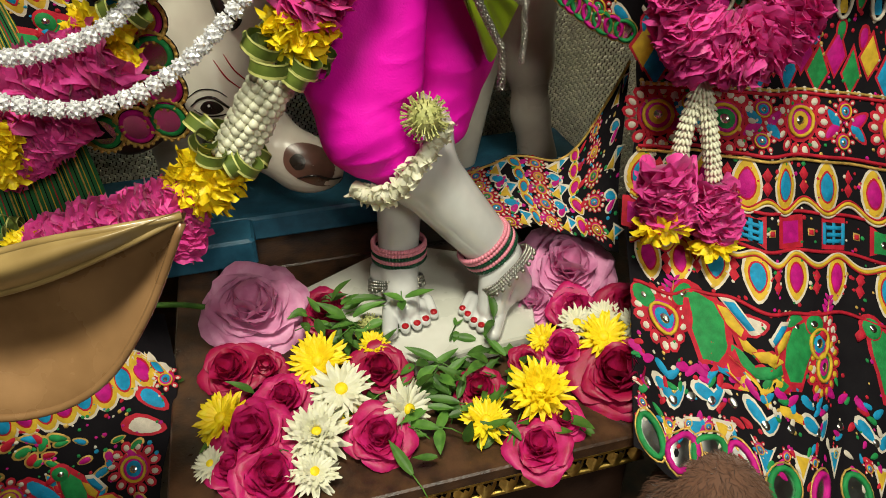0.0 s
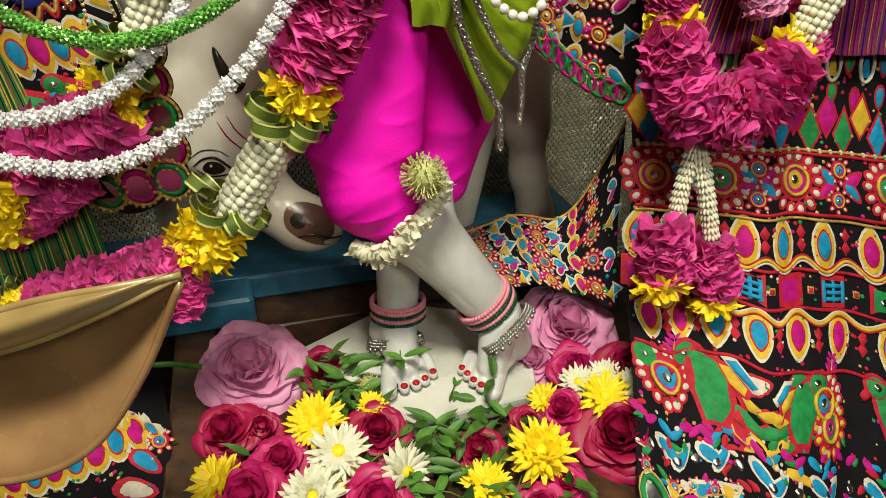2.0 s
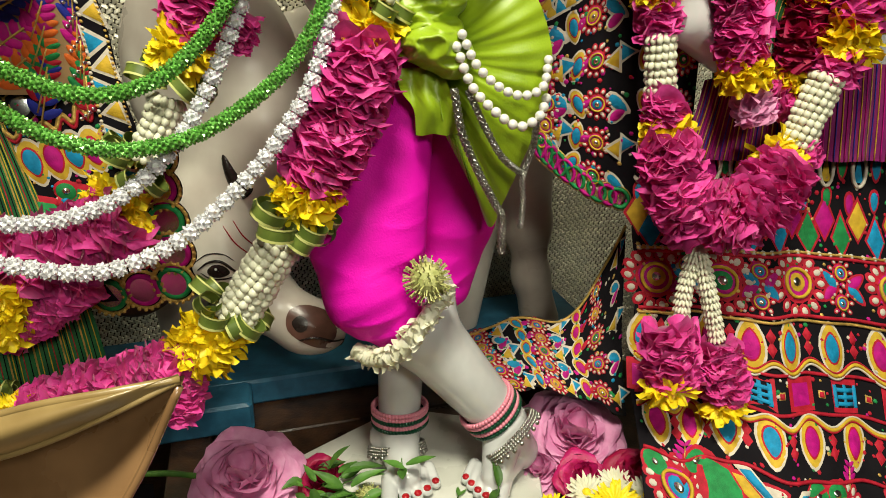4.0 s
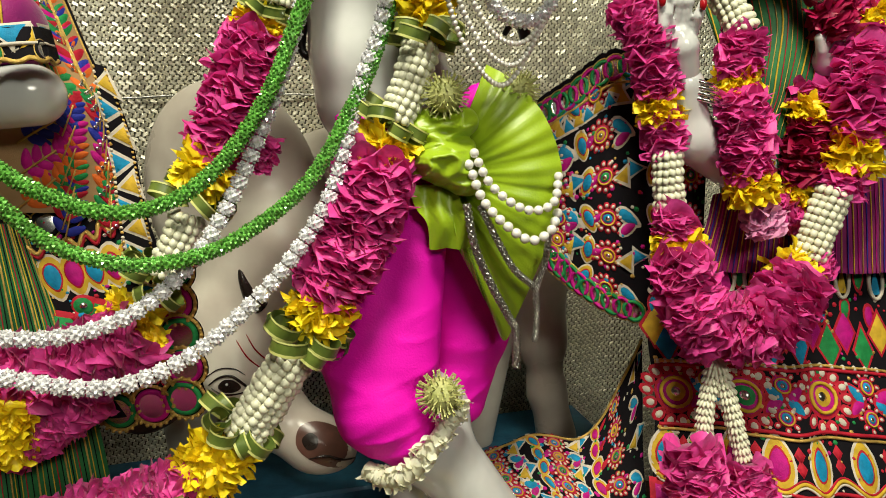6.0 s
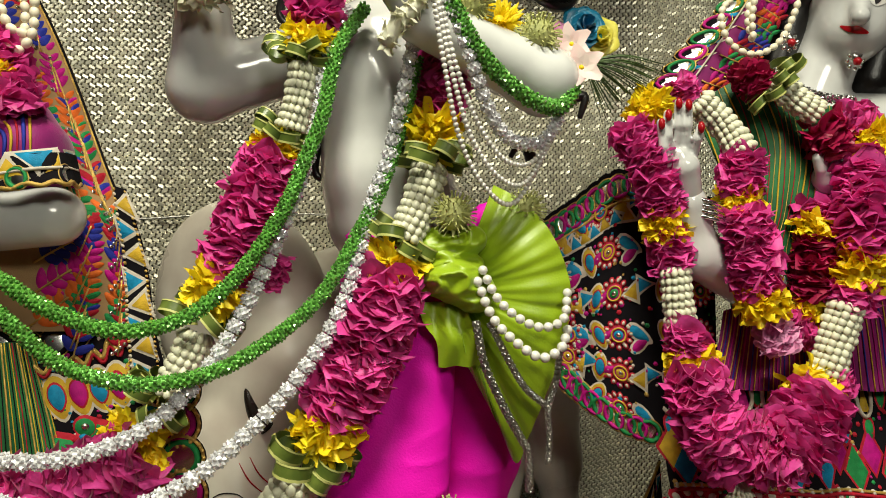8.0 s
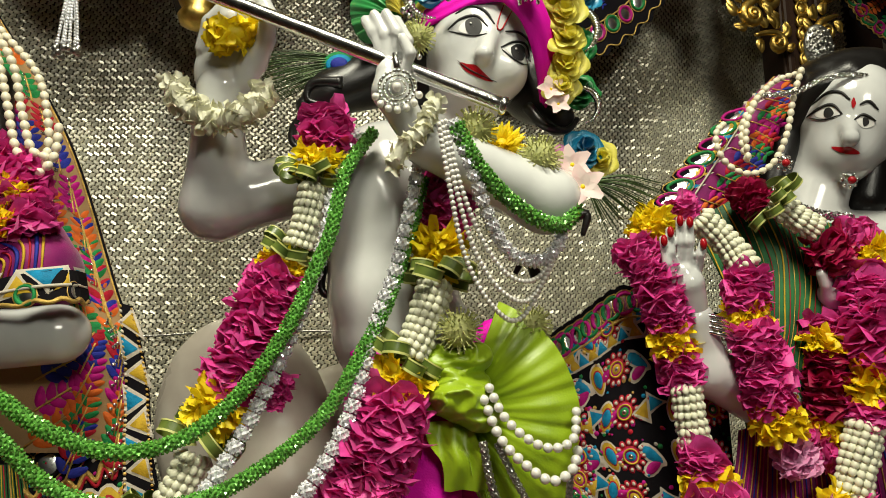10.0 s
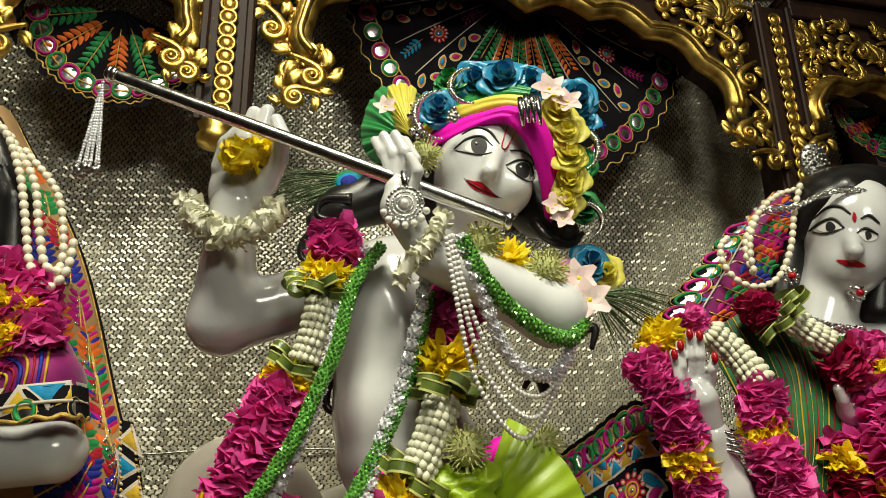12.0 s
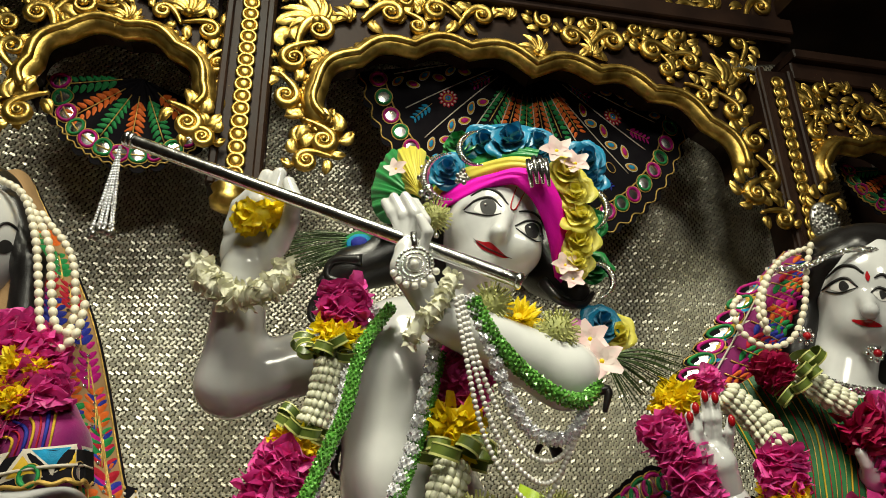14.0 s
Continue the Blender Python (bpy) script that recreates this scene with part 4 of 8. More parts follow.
# ---- maiden figure: wide black embroidered skirt ----
skirt = Cloth((
    ((0.260, 0.930, 0.803), (0.252, 0.900, 0.685), (0.257, 0.870, 0.602), (0.249, 0.830, 0.489), (0.243, 0.720, 0.426), (0.230, 0.575, 0.327)),
    ((0.443, 0.900, 0.807), (0.444, 0.870, 0.685), (0.448, 0.830, 0.603), (0.454, 0.770, 0.489), (0.434, 0.670, 0.410), (0.411, 0.530, 0.284)),
    ((0.754, 1.000, 0.776), (0.760, 0.970, 0.631), (0.769, 0.930, 0.543), (0.794, 0.870, 0.394), (0.768, 0.760, 0.290), (0.745, 0.600, 0.104))), pleats(9, 0.009, 0.22))
gown = thing("maiden_skirt", "wide black skirt with dense multicoloured mirror embroidery", "skirt")
part("cloth", skirt.sheet(90, 70, v0=-0.1, v1=5.15), BLACK, gown)
S = skirt
def band(v, da, a0=0.04, a1=1.75):
    k, a = 0, a0
    while a < a1:
        yield k, a
        k, a = k + 1, a + da
for k, a in band(0.05, 0.14):
    S.square(a, 0.04, 0.0125, (GR, BL, MG)[k % 3], GO)
for k, a in band(0.3, 0.17):
    S.ring(a, 0.38, 0.011, 0.024, 0.0028, WH)
    S.fill(a, 0.38, [(0.008, 0.018), (-0.008, 0.018), (0, -0.02)], (MG, YE, BL)[k % 3])
    S.leaf(a + 0.085, 0.36, 0.016, (BL, GR)[k % 2], math.pi / 2, RD)
for k, a in band(0.6, 0.12):
    S.leaf(a, 0.68 + 0.05 * (k % 2), 0.014, (BL, GR, MG)[k % 3], math.pi / 2, RD)
for k, a in band(1.0, 0.17):
    c = (YE, MG, BL, GR)
    S.diamond(a, 0.92, 0.0185, 0.034, c[(k // 2) % 2])
    S.diamond(a + 0.085, 1.13, 0.0185, 0.034, c[2 + (k // 2) % 2])
for v in (1.40, 2.30, 0.2):
    S.line([(0.02 + 1.75 * i / 80, v) for i in range(81)], 0.0022, GO)
for v in (1.46, 2.25, 2.80, 3.20, 3.86):
    S.line([(0.02 + 1.75 * i / 80, v) for i in range(81)], 0.0026, RD)
for k, a in band(1.37, 0.055):
    S.disc(a, 1.40, 0.0038, WH, 0.003, 8)
for k, a in band(1.9, 0.46, 0.14):
    S.flower(a, 1.86, 0.043, 14, GR if k % 2 else YE)
    S.flower(a + 0.23, 1.68, 0.021, 9, BL, (RD, WH))
    S.flower(a + 0.22, 2.08, 0.020, 8, BL, (RD, WH))
    for q in range(4):
        S.leaf(a + 0.23 + 0.09 * math.cos(q * 1.6 + 0.8), 1.88 + 0.12 * math.sin(q * 1.6 + 0.8), 0.015, (BL, MG)[q % 2], q * 1.6 + 0.8, RD)
for row, v, up in ((0, 2.54, 1), (1, 3.50, -1)):
    for k, a in band(v, 0.225, 0.07 + 0.06 * row):
        S.almond(a, v, 0.037, (BL, MG)[(k // 2 + row) % 2], -up)
    for dv, wd, sl in ((0.20, 0.0028, YE), (0.232, 0.0018, WH), (0.172, 0.0014, RD)):
        S.line([(0.02 + 1.75 * i / 240, v + up * dv + 0.06 * math.cos((0.02 + 1.75 * i / 240 - 0.07 - 0.06 * row) / 0.225 * 2 * math.pi) * up) for i in range(241)], wd, sl, 0.0022)
    for k, a in band(v, 0.225, 0.182 + 0.06 * row):
        S.diamond(a, v - 0.10 * up, 0.007, 0.011, RD)
        S.diamond(a, v + 0.02 * up, 0.007, 0.011, RD)
for k, a in band(3.0, 0.23, 0.08):
    S.square(a, 3.0, 0.022, (MG, BK, GR, BK)[k % 4])
    if k % 4 in (1, 3):
        for i in range(3):
            S.fill(a + (i - 1) * 0.05, 3.0, [(0.0028, 0.015), (-0.0028, 0.015), (-0.0028, -0.015), (0.0028, -0.015)], BL, 0.0035)
            S.fill(a, 3.0 + (i - 1) * 0.07, [(0.015, 0.0028), (-0.015, 0.0028), (-0.015, -0.0028), (0.015, -0.0028)], BL, 0.004)
    S.square(a + 0.115, 3.0, 0.005, RD, GO)
for k, a in band(4.3, 0.95, 0.2):
    S.flower(a, 4.08, 0.043, 16, BL)
    S.flower(a + 0.98, 4.25, 0.040, 14, MG, (RD, YE))
    S.paisley(a + 0.36, 4.10, 0.074, 1)
    S.paisley(a + 0.80, 4.12, 0.066, -1)
    S.disc(a - 0.12, 3.98, 0.02, RD, 0.001)
    S.disc(a - 0.12, 3.97, 0.017, GR, 0.002)
    S.disc(a - 0.12, 3.97, 0.005, MI, 0.003)
    S.leaf(a + 0.58, 4.02, 0.022, WH, -0.4, RD)
    S.spray(a + 0.05, 3.92, 3, 0.01, MG, -1.4, 0.010)
    S.leaf(a + 0.5, 4.35, 0.018, BL, 0.6, WH)
for k, a in band(4.7, 0.15, 0.03):
    S.leaf(a, 4.44 + 0.03 * (k % 2), 0.013, (MG, BL, MG)[k % 3], 0.6)
    S.leaf(a + 0.07, 4.47, 0.011, (MG, BL)[k % 2], -0.7)
    if k % 2:
        S.leaf(a + 0.02, 4.60, 0.017, BL, 0.55, WH)
        S.leaf(a + 0.10, 4.62, 0.015, BL, -0.9, WH)
    S.disc(a + 0.06, 4.64, 0.006, MI, 0.0025, 10)
    S.flower(a + 0.03, 4.80, 0.011, 6, BL, (RD, WH))
for k, a in band(5.0, 0.21, 0.1):
    S.mirror(a, 4.98, 0.021, (GR, MG)[k % 2])
    S.triangle(a + 0.105, 4.86, 0.016, 0.02, (YE, BL)[k % 2], -1)
for k in range(1100):
    a, v = RNG.uniform(0.02, 1.75), RNG.uniform(0.1, 5.0)
    S.disc(a, v, RNG.uniform(0.0016, 0.0036), RNG.choice((RD, GO, WH, RD, MG, GR)), 0.0012, 6)
for k in range(110):
    S.leaf(RNG.uniform(0.02, 1.75), RNG.uniform(4.35, 4.95), RNG.uniform(0.006, 0.010), RNG.choice((RD, MG, BL, GR, WH)), RNG.uniform(0, 6))
tagged(part("embroidery", S.m, THREADS, gown, "raised thread motifs and mirror discs"), kind="stuff")



# ---- gilded wooden screen: arches, carved scrolls, pillars ----
def arc_between(p, q, bulge, n=9):
    """A scallop from p to q, bowed to the left of its way."""
    (x0, y0), (x1, y1) = p, q
    nx, ny = -(y1 - y0), x1 - x0
    return [(x0 + (x1 - x0) * t + nx * bulge * math.sin(math.pi * t), y0 + (y1 - y0) * t + ny * bulge * math.sin(math.pi * t)) for t in [i / (n - 1) for i in range(n)]]


def scallops(cusps, bulge=0.24):
    out = []
    for p, q in zip(cusps, cusps[1:]):
        out += arc_between(p, q, bulge)[:-1]
    return out + [cusps[-1]]


screen = tagged(thing("altar_screen", "dark carved wooden altar screen with gilded cusped arches", "screen"), kind="structure")


def moulding(name, pts, r, parent, w=WF, proud=0.012):
    m = Mesh()
    p = [alt(u, w - proud, z) for u, z in pts]
    m.tube(p, r, 14, flat=0.9, up=AW)
    inner = [alt(u, w - proud - r * 0.95, z) for u, z in pts]
    m.tube(inner, r * 0.32, 8, up=AW)
    return part(name, m, GOLD, parent, "worn gilded cusped moulding")


def spandrel(pts, ztop, w=WF, thick=0.05):
    """The plate between an arch and the beam above it."""
    m = Mesh()
    lo = [p for p in pts]
    f, b = [], []
    for d, dst in ((0, f), (thick, b)):
        dst.append([alt(u, w + d, z) for u, z in lo])
        dst.append([alt(u, w + d, max(ztop, z + 0.01)) for u, z in lo])
    m.grid(f)
    m.grid(b[::-1])
    m.grid([f[0], b[0]])
    return m


ARCH_M = scallops(((0.036, 1.655), (0.017, 1.725), (0.089, 1.804), (0.194, 1.838), (0.305, 1.850), (0.437, 1.828), (0.570, 1.830), (0.686, 1.801), (0.800, 1.743), (0.863, 1.637)), 0.2)
ARCH_L = scallops(((-0.446, 1.660), (-0.446, 1.716), (-0.403, 1.787), (-0.312, 1.804), (-0.226, 1.773), (-0.174, 1.700), (-0.184, 1.653)), 0.2)
ARCH_R = scallops(((1.052, 1.629), (1.061, 1.689), (1.146, 1.721), (1.278, 1.704), (1.365, 1.616)), 0.2)
for nm, a, top in (("panel", ARCH_M, 1.99), ("panel", ARCH_L, 1.99), ("panel", ARCH_R, 1.93)):
    part(nm, spandrel(a, top), WOOD, screen, "dark stained wooden panel", smooth=False)
    moulding("arch_moulding", a, 0.0205, screen)


def upright(u0, u1, z0, z1, w0, w1, mat_, nm="pillar"):
    m = Mesh()
    m.box((u0, w0, z0), (u1, w1, z1), 0, alt, 0.003)
    return part(nm, m, mat_, screen, smooth=False)


UL, UR, ZL, ZR = -0.109, 0.989, 1.567, 1.486
for uc, zb, zt in ((UL, ZL - 0.05, 2.25), (UR, ZR - 0.05, 1.9)):
    upright(uc - 0.045, uc + 0.045, zb, zt, WF - 0.012, WF + 0.05, WOOD)
    for s in (-1, 1):
        upright(uc + s * 0.036 - 0.007, uc + s * 0.036 + 0.007, zb, zt, WF - 0.022, WF - 0.010, WOOD, "pillar_fillet")
    boss = Mesh()
    boss.tube([V((0.0135 * math.cos(2 * math.pi * k / 14), -0.003, 0.0135 * math.sin(2 * math.pi * k / 14))) for k in range(14)], 0.0036, 6, closed=True)
    boss.ball((0, -0.001, 0.001), (0.0105, 0.006, 0.0105), 10, 6)
    boss.ball((0, -0.002, -0.013), (0.0085, 0.005, 0.005), 8, 5)
    data = boss.data("gilded_boss", GOLD)
    z = zb + 0.02
    while z < zt - 0.02:
        ob = new("gilded_boss", data)
        ob.parent = screen
        ob.matrix_world = Matrix.Translation(alt(uc, WF - 0.014, z)) @ Matrix.Rotation(TURN, 4, "Z")
        z += 0.0255
upright(-1.2, UR + 0.06, 1.99, 2.03, WF - 0.035, WF + 0.05, WOOD, "beam")
upright(-1.2, UR + 0.06, 1.975, 1.992, WF - 0.022, WF + 0.05, WOOD, "beam")
upright(-1.2, UR + 0.06, 2.03, 2.32, WF - 0.008, WF + 0.05, WOOD, "frieze")
upright(UR + 0.05, 1.35, 1.93, 1.955, WF - 0.03, WF + 0.05, WOOD, "beam")
upright(UR + 0.05, 1.35, 1.885, 1.932, WF - 0.012, WF + 0.05, WOOD, "beam")
m = Mesh()
m.box((UR + 0.05, WF - 0.12, 2.06), (1.5, WF + 0.1, 2.1), 0, alt)
solo("canopy_board", m, WOOD, "dark wooden canopy board above the screen", "board", kind="structure", smooth=False)


def volute(m, u, z, size, turn, flip=1, turns=1.4, w=WF, leaf=True):
    """A carved gilded scroll: a curling stem with leaf lobes."""
    c, s = math.cos(turn), math.sin(turn)
    to = lambda x, y, d=0.0: alt(u + (x * c * 1.0 - y * s) * size * 1.0, w - 0.004 - d, z + (x * s + y * c) * size) if flip > 0 else alt(u - (x * c - y * s) * size, w - 0.004 - d, z + (x * s + y * c) * size)
    pts, rad = [], []
    n = 34
    for i in range(n):
        t = i / (n - 1)
        if t < 0.4:
            q = t / 0.4
            pts.append(to(-1.0 + q * 1.0, -0.35 + 0.75 * math.sin(q * math.pi / 2), 0.004))
        else:
            q = (t - 0.4) / 0.6
            a = math.pi / 2 - q * turns * 2 * math.pi
            r = 0.4 * (1 - 0.8 * q)
            pts.append(to(r * math.cos(a), r * math.sin(a), 0.004 + 0.008 * q))
        rad.append(size * (0.06 + 0.10 * math.sin(math.pi * min(t * 1.3, 1))) + 0.0012)
    m.tube(pts, rad, 8, flat=0.8)
    m.ball(to(0, 0, 0.012), size * 0.12, 8, 6)
    if leaf:
        for x, y, r, l in ((-0.75, 0.25, 2.2, 0.5), (-0.35, 0.55, 1.9, 0.55), (0.1, 0.55, 1.1, 0.5), (-0.6, -0.3, -1.9, 0.45), (0.45, 0.15, 0.2, 0.4)):
            lobe(m, to, x, y, r, l * 1.25, 0.42)


def lobe(m, to, x, y, r, l, wid=0.36):
    rows = []
    for i in range(8):
        t = i / 7
        cx, cy = x + math.cos(r + 0.8 * t) * l * t, y + math.sin(r + 0.8 * t) * l * t
        hw = l * wid * math.sin(math.pi * (0.1 + 0.85 * t)) 
        nx, ny = -math.sin(r + 0.8 * t), math.cos(r + 0.8 * t)
        rows.append([to(cx + nx * hw * s, cy + ny * hw * s, 0.003 + 0.008 * (1 - s * s) * math.sin(math.pi * (0.15 + 0.8 * t)) - 0.004 * (abs(s) < 0.2)) for s in (-1, -0.6, -0.15, 0.15, 0.6, 1)])
    m.grid(rows)


def palmette(m, u, z, size, turn, w=WF, count=7, spread=2.2):
    """A fan of carved leaves."""
    for k in range(count):
        a = turn + (k - (count - 1) / 2) * spread / (count - 1)
        to = lambda x, y, d=0.0: alt(u + (x * math.cos(a) - y * math.sin(a)) * size, w - 0.005 - d - 0.002 * (k % 2), z + (x * math.sin(a) + y * math.cos(a)) * size)
        lobe(m, to, 0.08, 0.0, -0.2 if k < count / 2 else 0.0, 1.0 - 0.12 * abs(k - (count - 1) / 2), 0.19)
    m.ball(alt(u, w - 0.010, z), (size * 0.16,) * 3, 10, 6)


def carve(label, what):
    m = Mesh()
    for item in what:
        if item[0] == "v":
            volute(m, *item[1:])
        else:
            palmette(m, *item[1:])
    part("carving", m, GOLD, screen, label)



SCROLLS = []
for (u, z), size, turn, flip in (
    ((0.016, 1.858), 0.055, 0.6, 1), ((-0.026, 1.787), 0.05, -1.2, -1), ((-0.036, 1.706), 0.045, -1.6, 1), ((-0.002, 1.628), 0.05, -2.0, 1),
    ((0.150, 1.920), 0.05, 0.1, 1), ((0.241, 1.942), 0.05, 0.0, -1), ((0.334, 1.943), 0.045, 0.2, 1), ((0.527, 1.923), 0.045, 0.1, -1),
    ((0.615, 1.922), 0.05, 0.1, 1), ((0.705, 1.913), 0.05, -0.2, -1), ((0.788, 1.896), 0.045, -0.5, 1), ((0.867, 1.785), 0.045, -1.3, 1), ((0.905, 1.714), 0.045, -1.4, -1), ((0.920, 1.630), 0.045, -1.6, 1),
    ((-0.179, 1.827), 0.04, -0.6, 1), ((-0.157, 1.756), 0.04, -1.4, -1), ((-0.159, 1.673), 0.04, -1.6, 1), ((-0.391, 1.850), 0.045, 0.2, 1), ((-0.458, 1.820), 0.045, 0.6, -1), ((-0.483, 1.745), 0.04, 1.6, 1),
    ((1.053, 1.822), 0.04, -1.0, 1), ((1.063, 1.752), 0.035, -1.6, -1), ((1.203, 1.818), 0.04, 0.2, 1), ((0.670, 2.043), 0.05, 0.1, 1), ((0.805, 2.035), 0.05, 0.0, -1), ((0.997, 2.075), 0.05, 0.4, 1)):
    SCROLLS.append((u, z))
    carve("gilded carved scroll", (("v", u, z, size * 1.15, turn, flip),))
def over_arch(pts, u):
    """Height of an arch's moulding above u, none outside it."""
    for (u0, z0), (u1, z1) in zip(pts, pts[1:]):
        if min(u0, u1) <= u <= max(u0, u1) and abs(u1 - u0) > 1e-6:
            return z0 + (z1 - z0) * (u - u0) / (u1 - u0)
    return None


CARVED = SCROLLS + [(0.010, 1.89), (0.859, 1.86), (-0.217, 1.88), (1.066, 1.83), (0.439, 1.87), (-0.312, 1.83)]
CRNG = random.Random(11)
for arch, u0, u1, top in ((ARCH_M, -0.045, 0.92, 1.965), (ARCH_L, -0.50, -0.165, 1.965), (ARCH_R, 1.04, 1.34, 1.87)):
    for k in range(420):
        u, z = CRNG.uniform(u0, u1), CRNG.uniform(1.58, top)
        zo = over_arch(arch, u)
        inside = zo is not None and z < zo + 0.050
        if inside or (zo is None and not (arch[0][0] - 0.10 < u < arch[0][0] - 0.035 or arch[-1][0] + 0.035 < u < arch[-1][0] + 0.10)):
            continue
        if any(math.hypot(u - a, z - b) < 0.047 for a, b in CARVED):
            continue
        CARVED.append((u, z))
        if k % 4 == 0:
            carve("gilded carved leaf spray", (("p", u, z, 0.038, CRNG.uniform(0.4, 2.7), WF, 5, 2.0),))
        else:
            carve("gilded carved scroll", (("v", u, z, CRNG.uniform(0.036, 0.046), CRNG.uniform(-3, 3), CRNG.choice((1, -1))),))
    fringe = Mesh()
    for (a0, b0), (a1, b1) in zip(arch[::2], arch[2::2]):
        dx, dz = a1 - a0, b1 - b0
        ln = math.hypot(dx, dz) or 1
        nx, nz = -dz / ln, dx / ln
        for f in (0.25, 0.75):
            fringe.ball(alt(a0 + dx * f + nx * 0.023, WF - 0.004, b0 + dz * f + nz * 0.023), (0.008, 0.006, 0.008), 8, 5)
    part("leaf_fringe", fringe, GOLD, screen, "row of small gilded lobes along the arch")
for (u, z), size, turn in (((0.010, 1.877), 0.075, 1.7), ((0.859, 1.847), 0.075, 1.2), ((-0.217, 1.860), 0.062, 1.3), ((1.066, 1.816), 0.062, 1.9), ((0.871, 2.054), 0.06, 1.5), ((1.247, 1.794), 0.05, 1.5)):
    carve("gilded carved leaf fan", (("p", u, z, size, turn),))
for (u, z), size in (((0.439, 1.860), 0.045), ((-0.312, 1.822), 0.04), ((1.166, 1.742), 0.035)):
    carve("gilded keystone flower", (("p", u, z - 0.004, size, math.pi / 2, WF - 0.018, 9, 4.8),))
# scrolled feet of the arches
for (u, z), size, turn, flip in (((0.033, 1.609), 0.05, -1.2, 1), ((0.006, 1.567), 0.045, -0.6, -1), ((0.867, 1.580), 0.05, -1.2, -1), ((0.916, 1.529), 0.045, -0.6, 1), ((-0.441, 1.612), 0.05, -1.2, -1), ((-0.190, 1.618), 0.05, -1.2, 1), ((-0.164, 1.594), 0.04, -0.6, 1), ((1.028, 1.562), 0.045, -1.2, -1)):
    carve("gilded scrolled bracket", (("v", u, z, size, turn, flip, 1.6, WF - 0.02),))
for u, z in ((-0.113, 1.487), (0.963, 1.437)):
    m = Mesh()
    m.tube([alt(u, WF - 0.02, z + h) for h in (0.03, 0.022, 0.01, 0.0, -0.012, -0.02)], [0.02, 0.03, 0.024, 0.031, 0.028, 0.012], 16)
    part("turned_finial", m, GOLD, screen)

# embroidered fans hung behind the arches
def arch_fan(label, centre, rx, rz, q0, q1, rich):
    cu, cz = centre
    at_ = lambda a, v: alt(cu + rx * (v / 4) * math.cos(a), WF + 0.075, cz + rz * (v / 4) * math.sin(a))
    cols = [[at_(q0 + (q1 - q0) * i / 12, v) for v in range(5)] for i in range(13)]
    c = Cloth(cols, lambda a, v: 0.0025 * math.sin(a * 4))
    t = thing("embroidered_fan", label, "fan")
    part("cloth", c.sheet(72, 10, v0=0.05, v1=4.1), BLACK, t)
    n = 25 if rich else 13
    for i in range(n):
        a = 0.25 + 11.5 * i / (n - 1)
        c.mirror(a, 3.72 if rich else 3.55, 0.0145, (MG, GR)[i % 2])
        c.disc(a, 4.05, 0.014, BK, 0.0004)
    c.line([(12 * i / 80, 3.58) for i in range(81)], 0.0016, GO)
    c.line([(12 * i / 160, 4.08 + 0.05 * math.sin(i * 25 / 160 * 2 * math.pi)) for i in range(161)], 0.0016, GO)
    plan = "afagogogoafa" if rich else "g.o.g.o.g.o."
    for i, what in enumerate(plan):
        a = 0.5 + i
        if rich:
            c.line([(i + 0.02 * k, 1.0 + 0.26 * k) for k in range(10)], 0.0013, WH)
        if what == "a":
            for k in range(6):
                c.almond(a + 0.10 * (-1) ** k, 1.7 + 0.32 * k, 0.0155, (MG, BL)[k % 2], -1, 0.5 * (-1) ** k)
        elif what == "f":
            c.flower(a, 2.35, 0.021, 12, BL)
            c.spray(a + 0.05, 1.1, 5, 0.010, MG, math.pi / 2, 0.008)
            c.spray(a + 0.05, 1.1, 5, 0.010, BL, math.pi / 2 + 0.12, 0.006)
            c.spray(a - 0.1, 2.75, 5, 0.010, (MG, BL)[i % 2], math.pi / 2 - 0.2, 0.0085)
        elif what in "go":
            c.spray(a, 1.0 if rich else 0.9, 8, 0.0125, GR if what == "g" else OR, math.pi / 2, 0.0125)
            if rich:
                c.ring(a + 0.3, 3.0, 0.009, 0.013, 0.0009, GO)
                c.spray(a - 0.2, 3.1, 3, 0.008, (NV, MG)[i % 2], math.pi / 2 - 0.3, 0.007)
    tagged(part("embroidery", c.m, THREADS, t), kind="stuff")
    return t

FU, FZ = (0.461, 1.928)
arch_fan("black embroidered half-round fan cloth with mirror scallops", (FU, FZ), 0.36, 0.425, radians(-168), radians(-12), True)
u, z = (-0.294, 1.767)
arch_fan("small black embroidered fan cloth with mirror scallops", (u, z), 0.155, 0.18, radians(-175), radians(-20), False)
u, z = (1.345, 1.738)
arch_fan("small black embroidered fan cloth with mirror scallops", (u, z), 0.16, 0.13, radians(-175), radians(-20), False)


# ---- flower work ----
def petal(m, base, out, side, size, width, curl, slot=0, cup=0.25, ruffle=0.12, n=4):
    """One petal: a small curved sheet from its base outwards, with a wavy rim."""
    out, side = out.normalized(), side.normalized()
    nor = out.cross(side)
    ph = RNG.uniform(0, 6)
    rows = []
    for i in range(n):
        t = i / (n - 1)
        w = width * (0.35 + 0.65 * math.sin(math.pi * (0.12 + 0.62 * t))) 
        r = []
        for j in range(n):
            s = 2 * j / (n - 1) - 1
            lift = -curl * t * t * size + cup * width * s * s * 0.5 + ruffle * size * t * (math.sin(ph + 3.1 * s + 2 * t) + 0.5 * math.sin(2 * ph + 6.5 * s))
            r.append(base + out * (size * t * (1 - 0.46 * s * s + 0.07 * math.sin(ph * 3 + 5 * s))) + side * (w * 0.5 * s) + nor * lift)
        rows.append(r)
    m.grid(rows, slot)


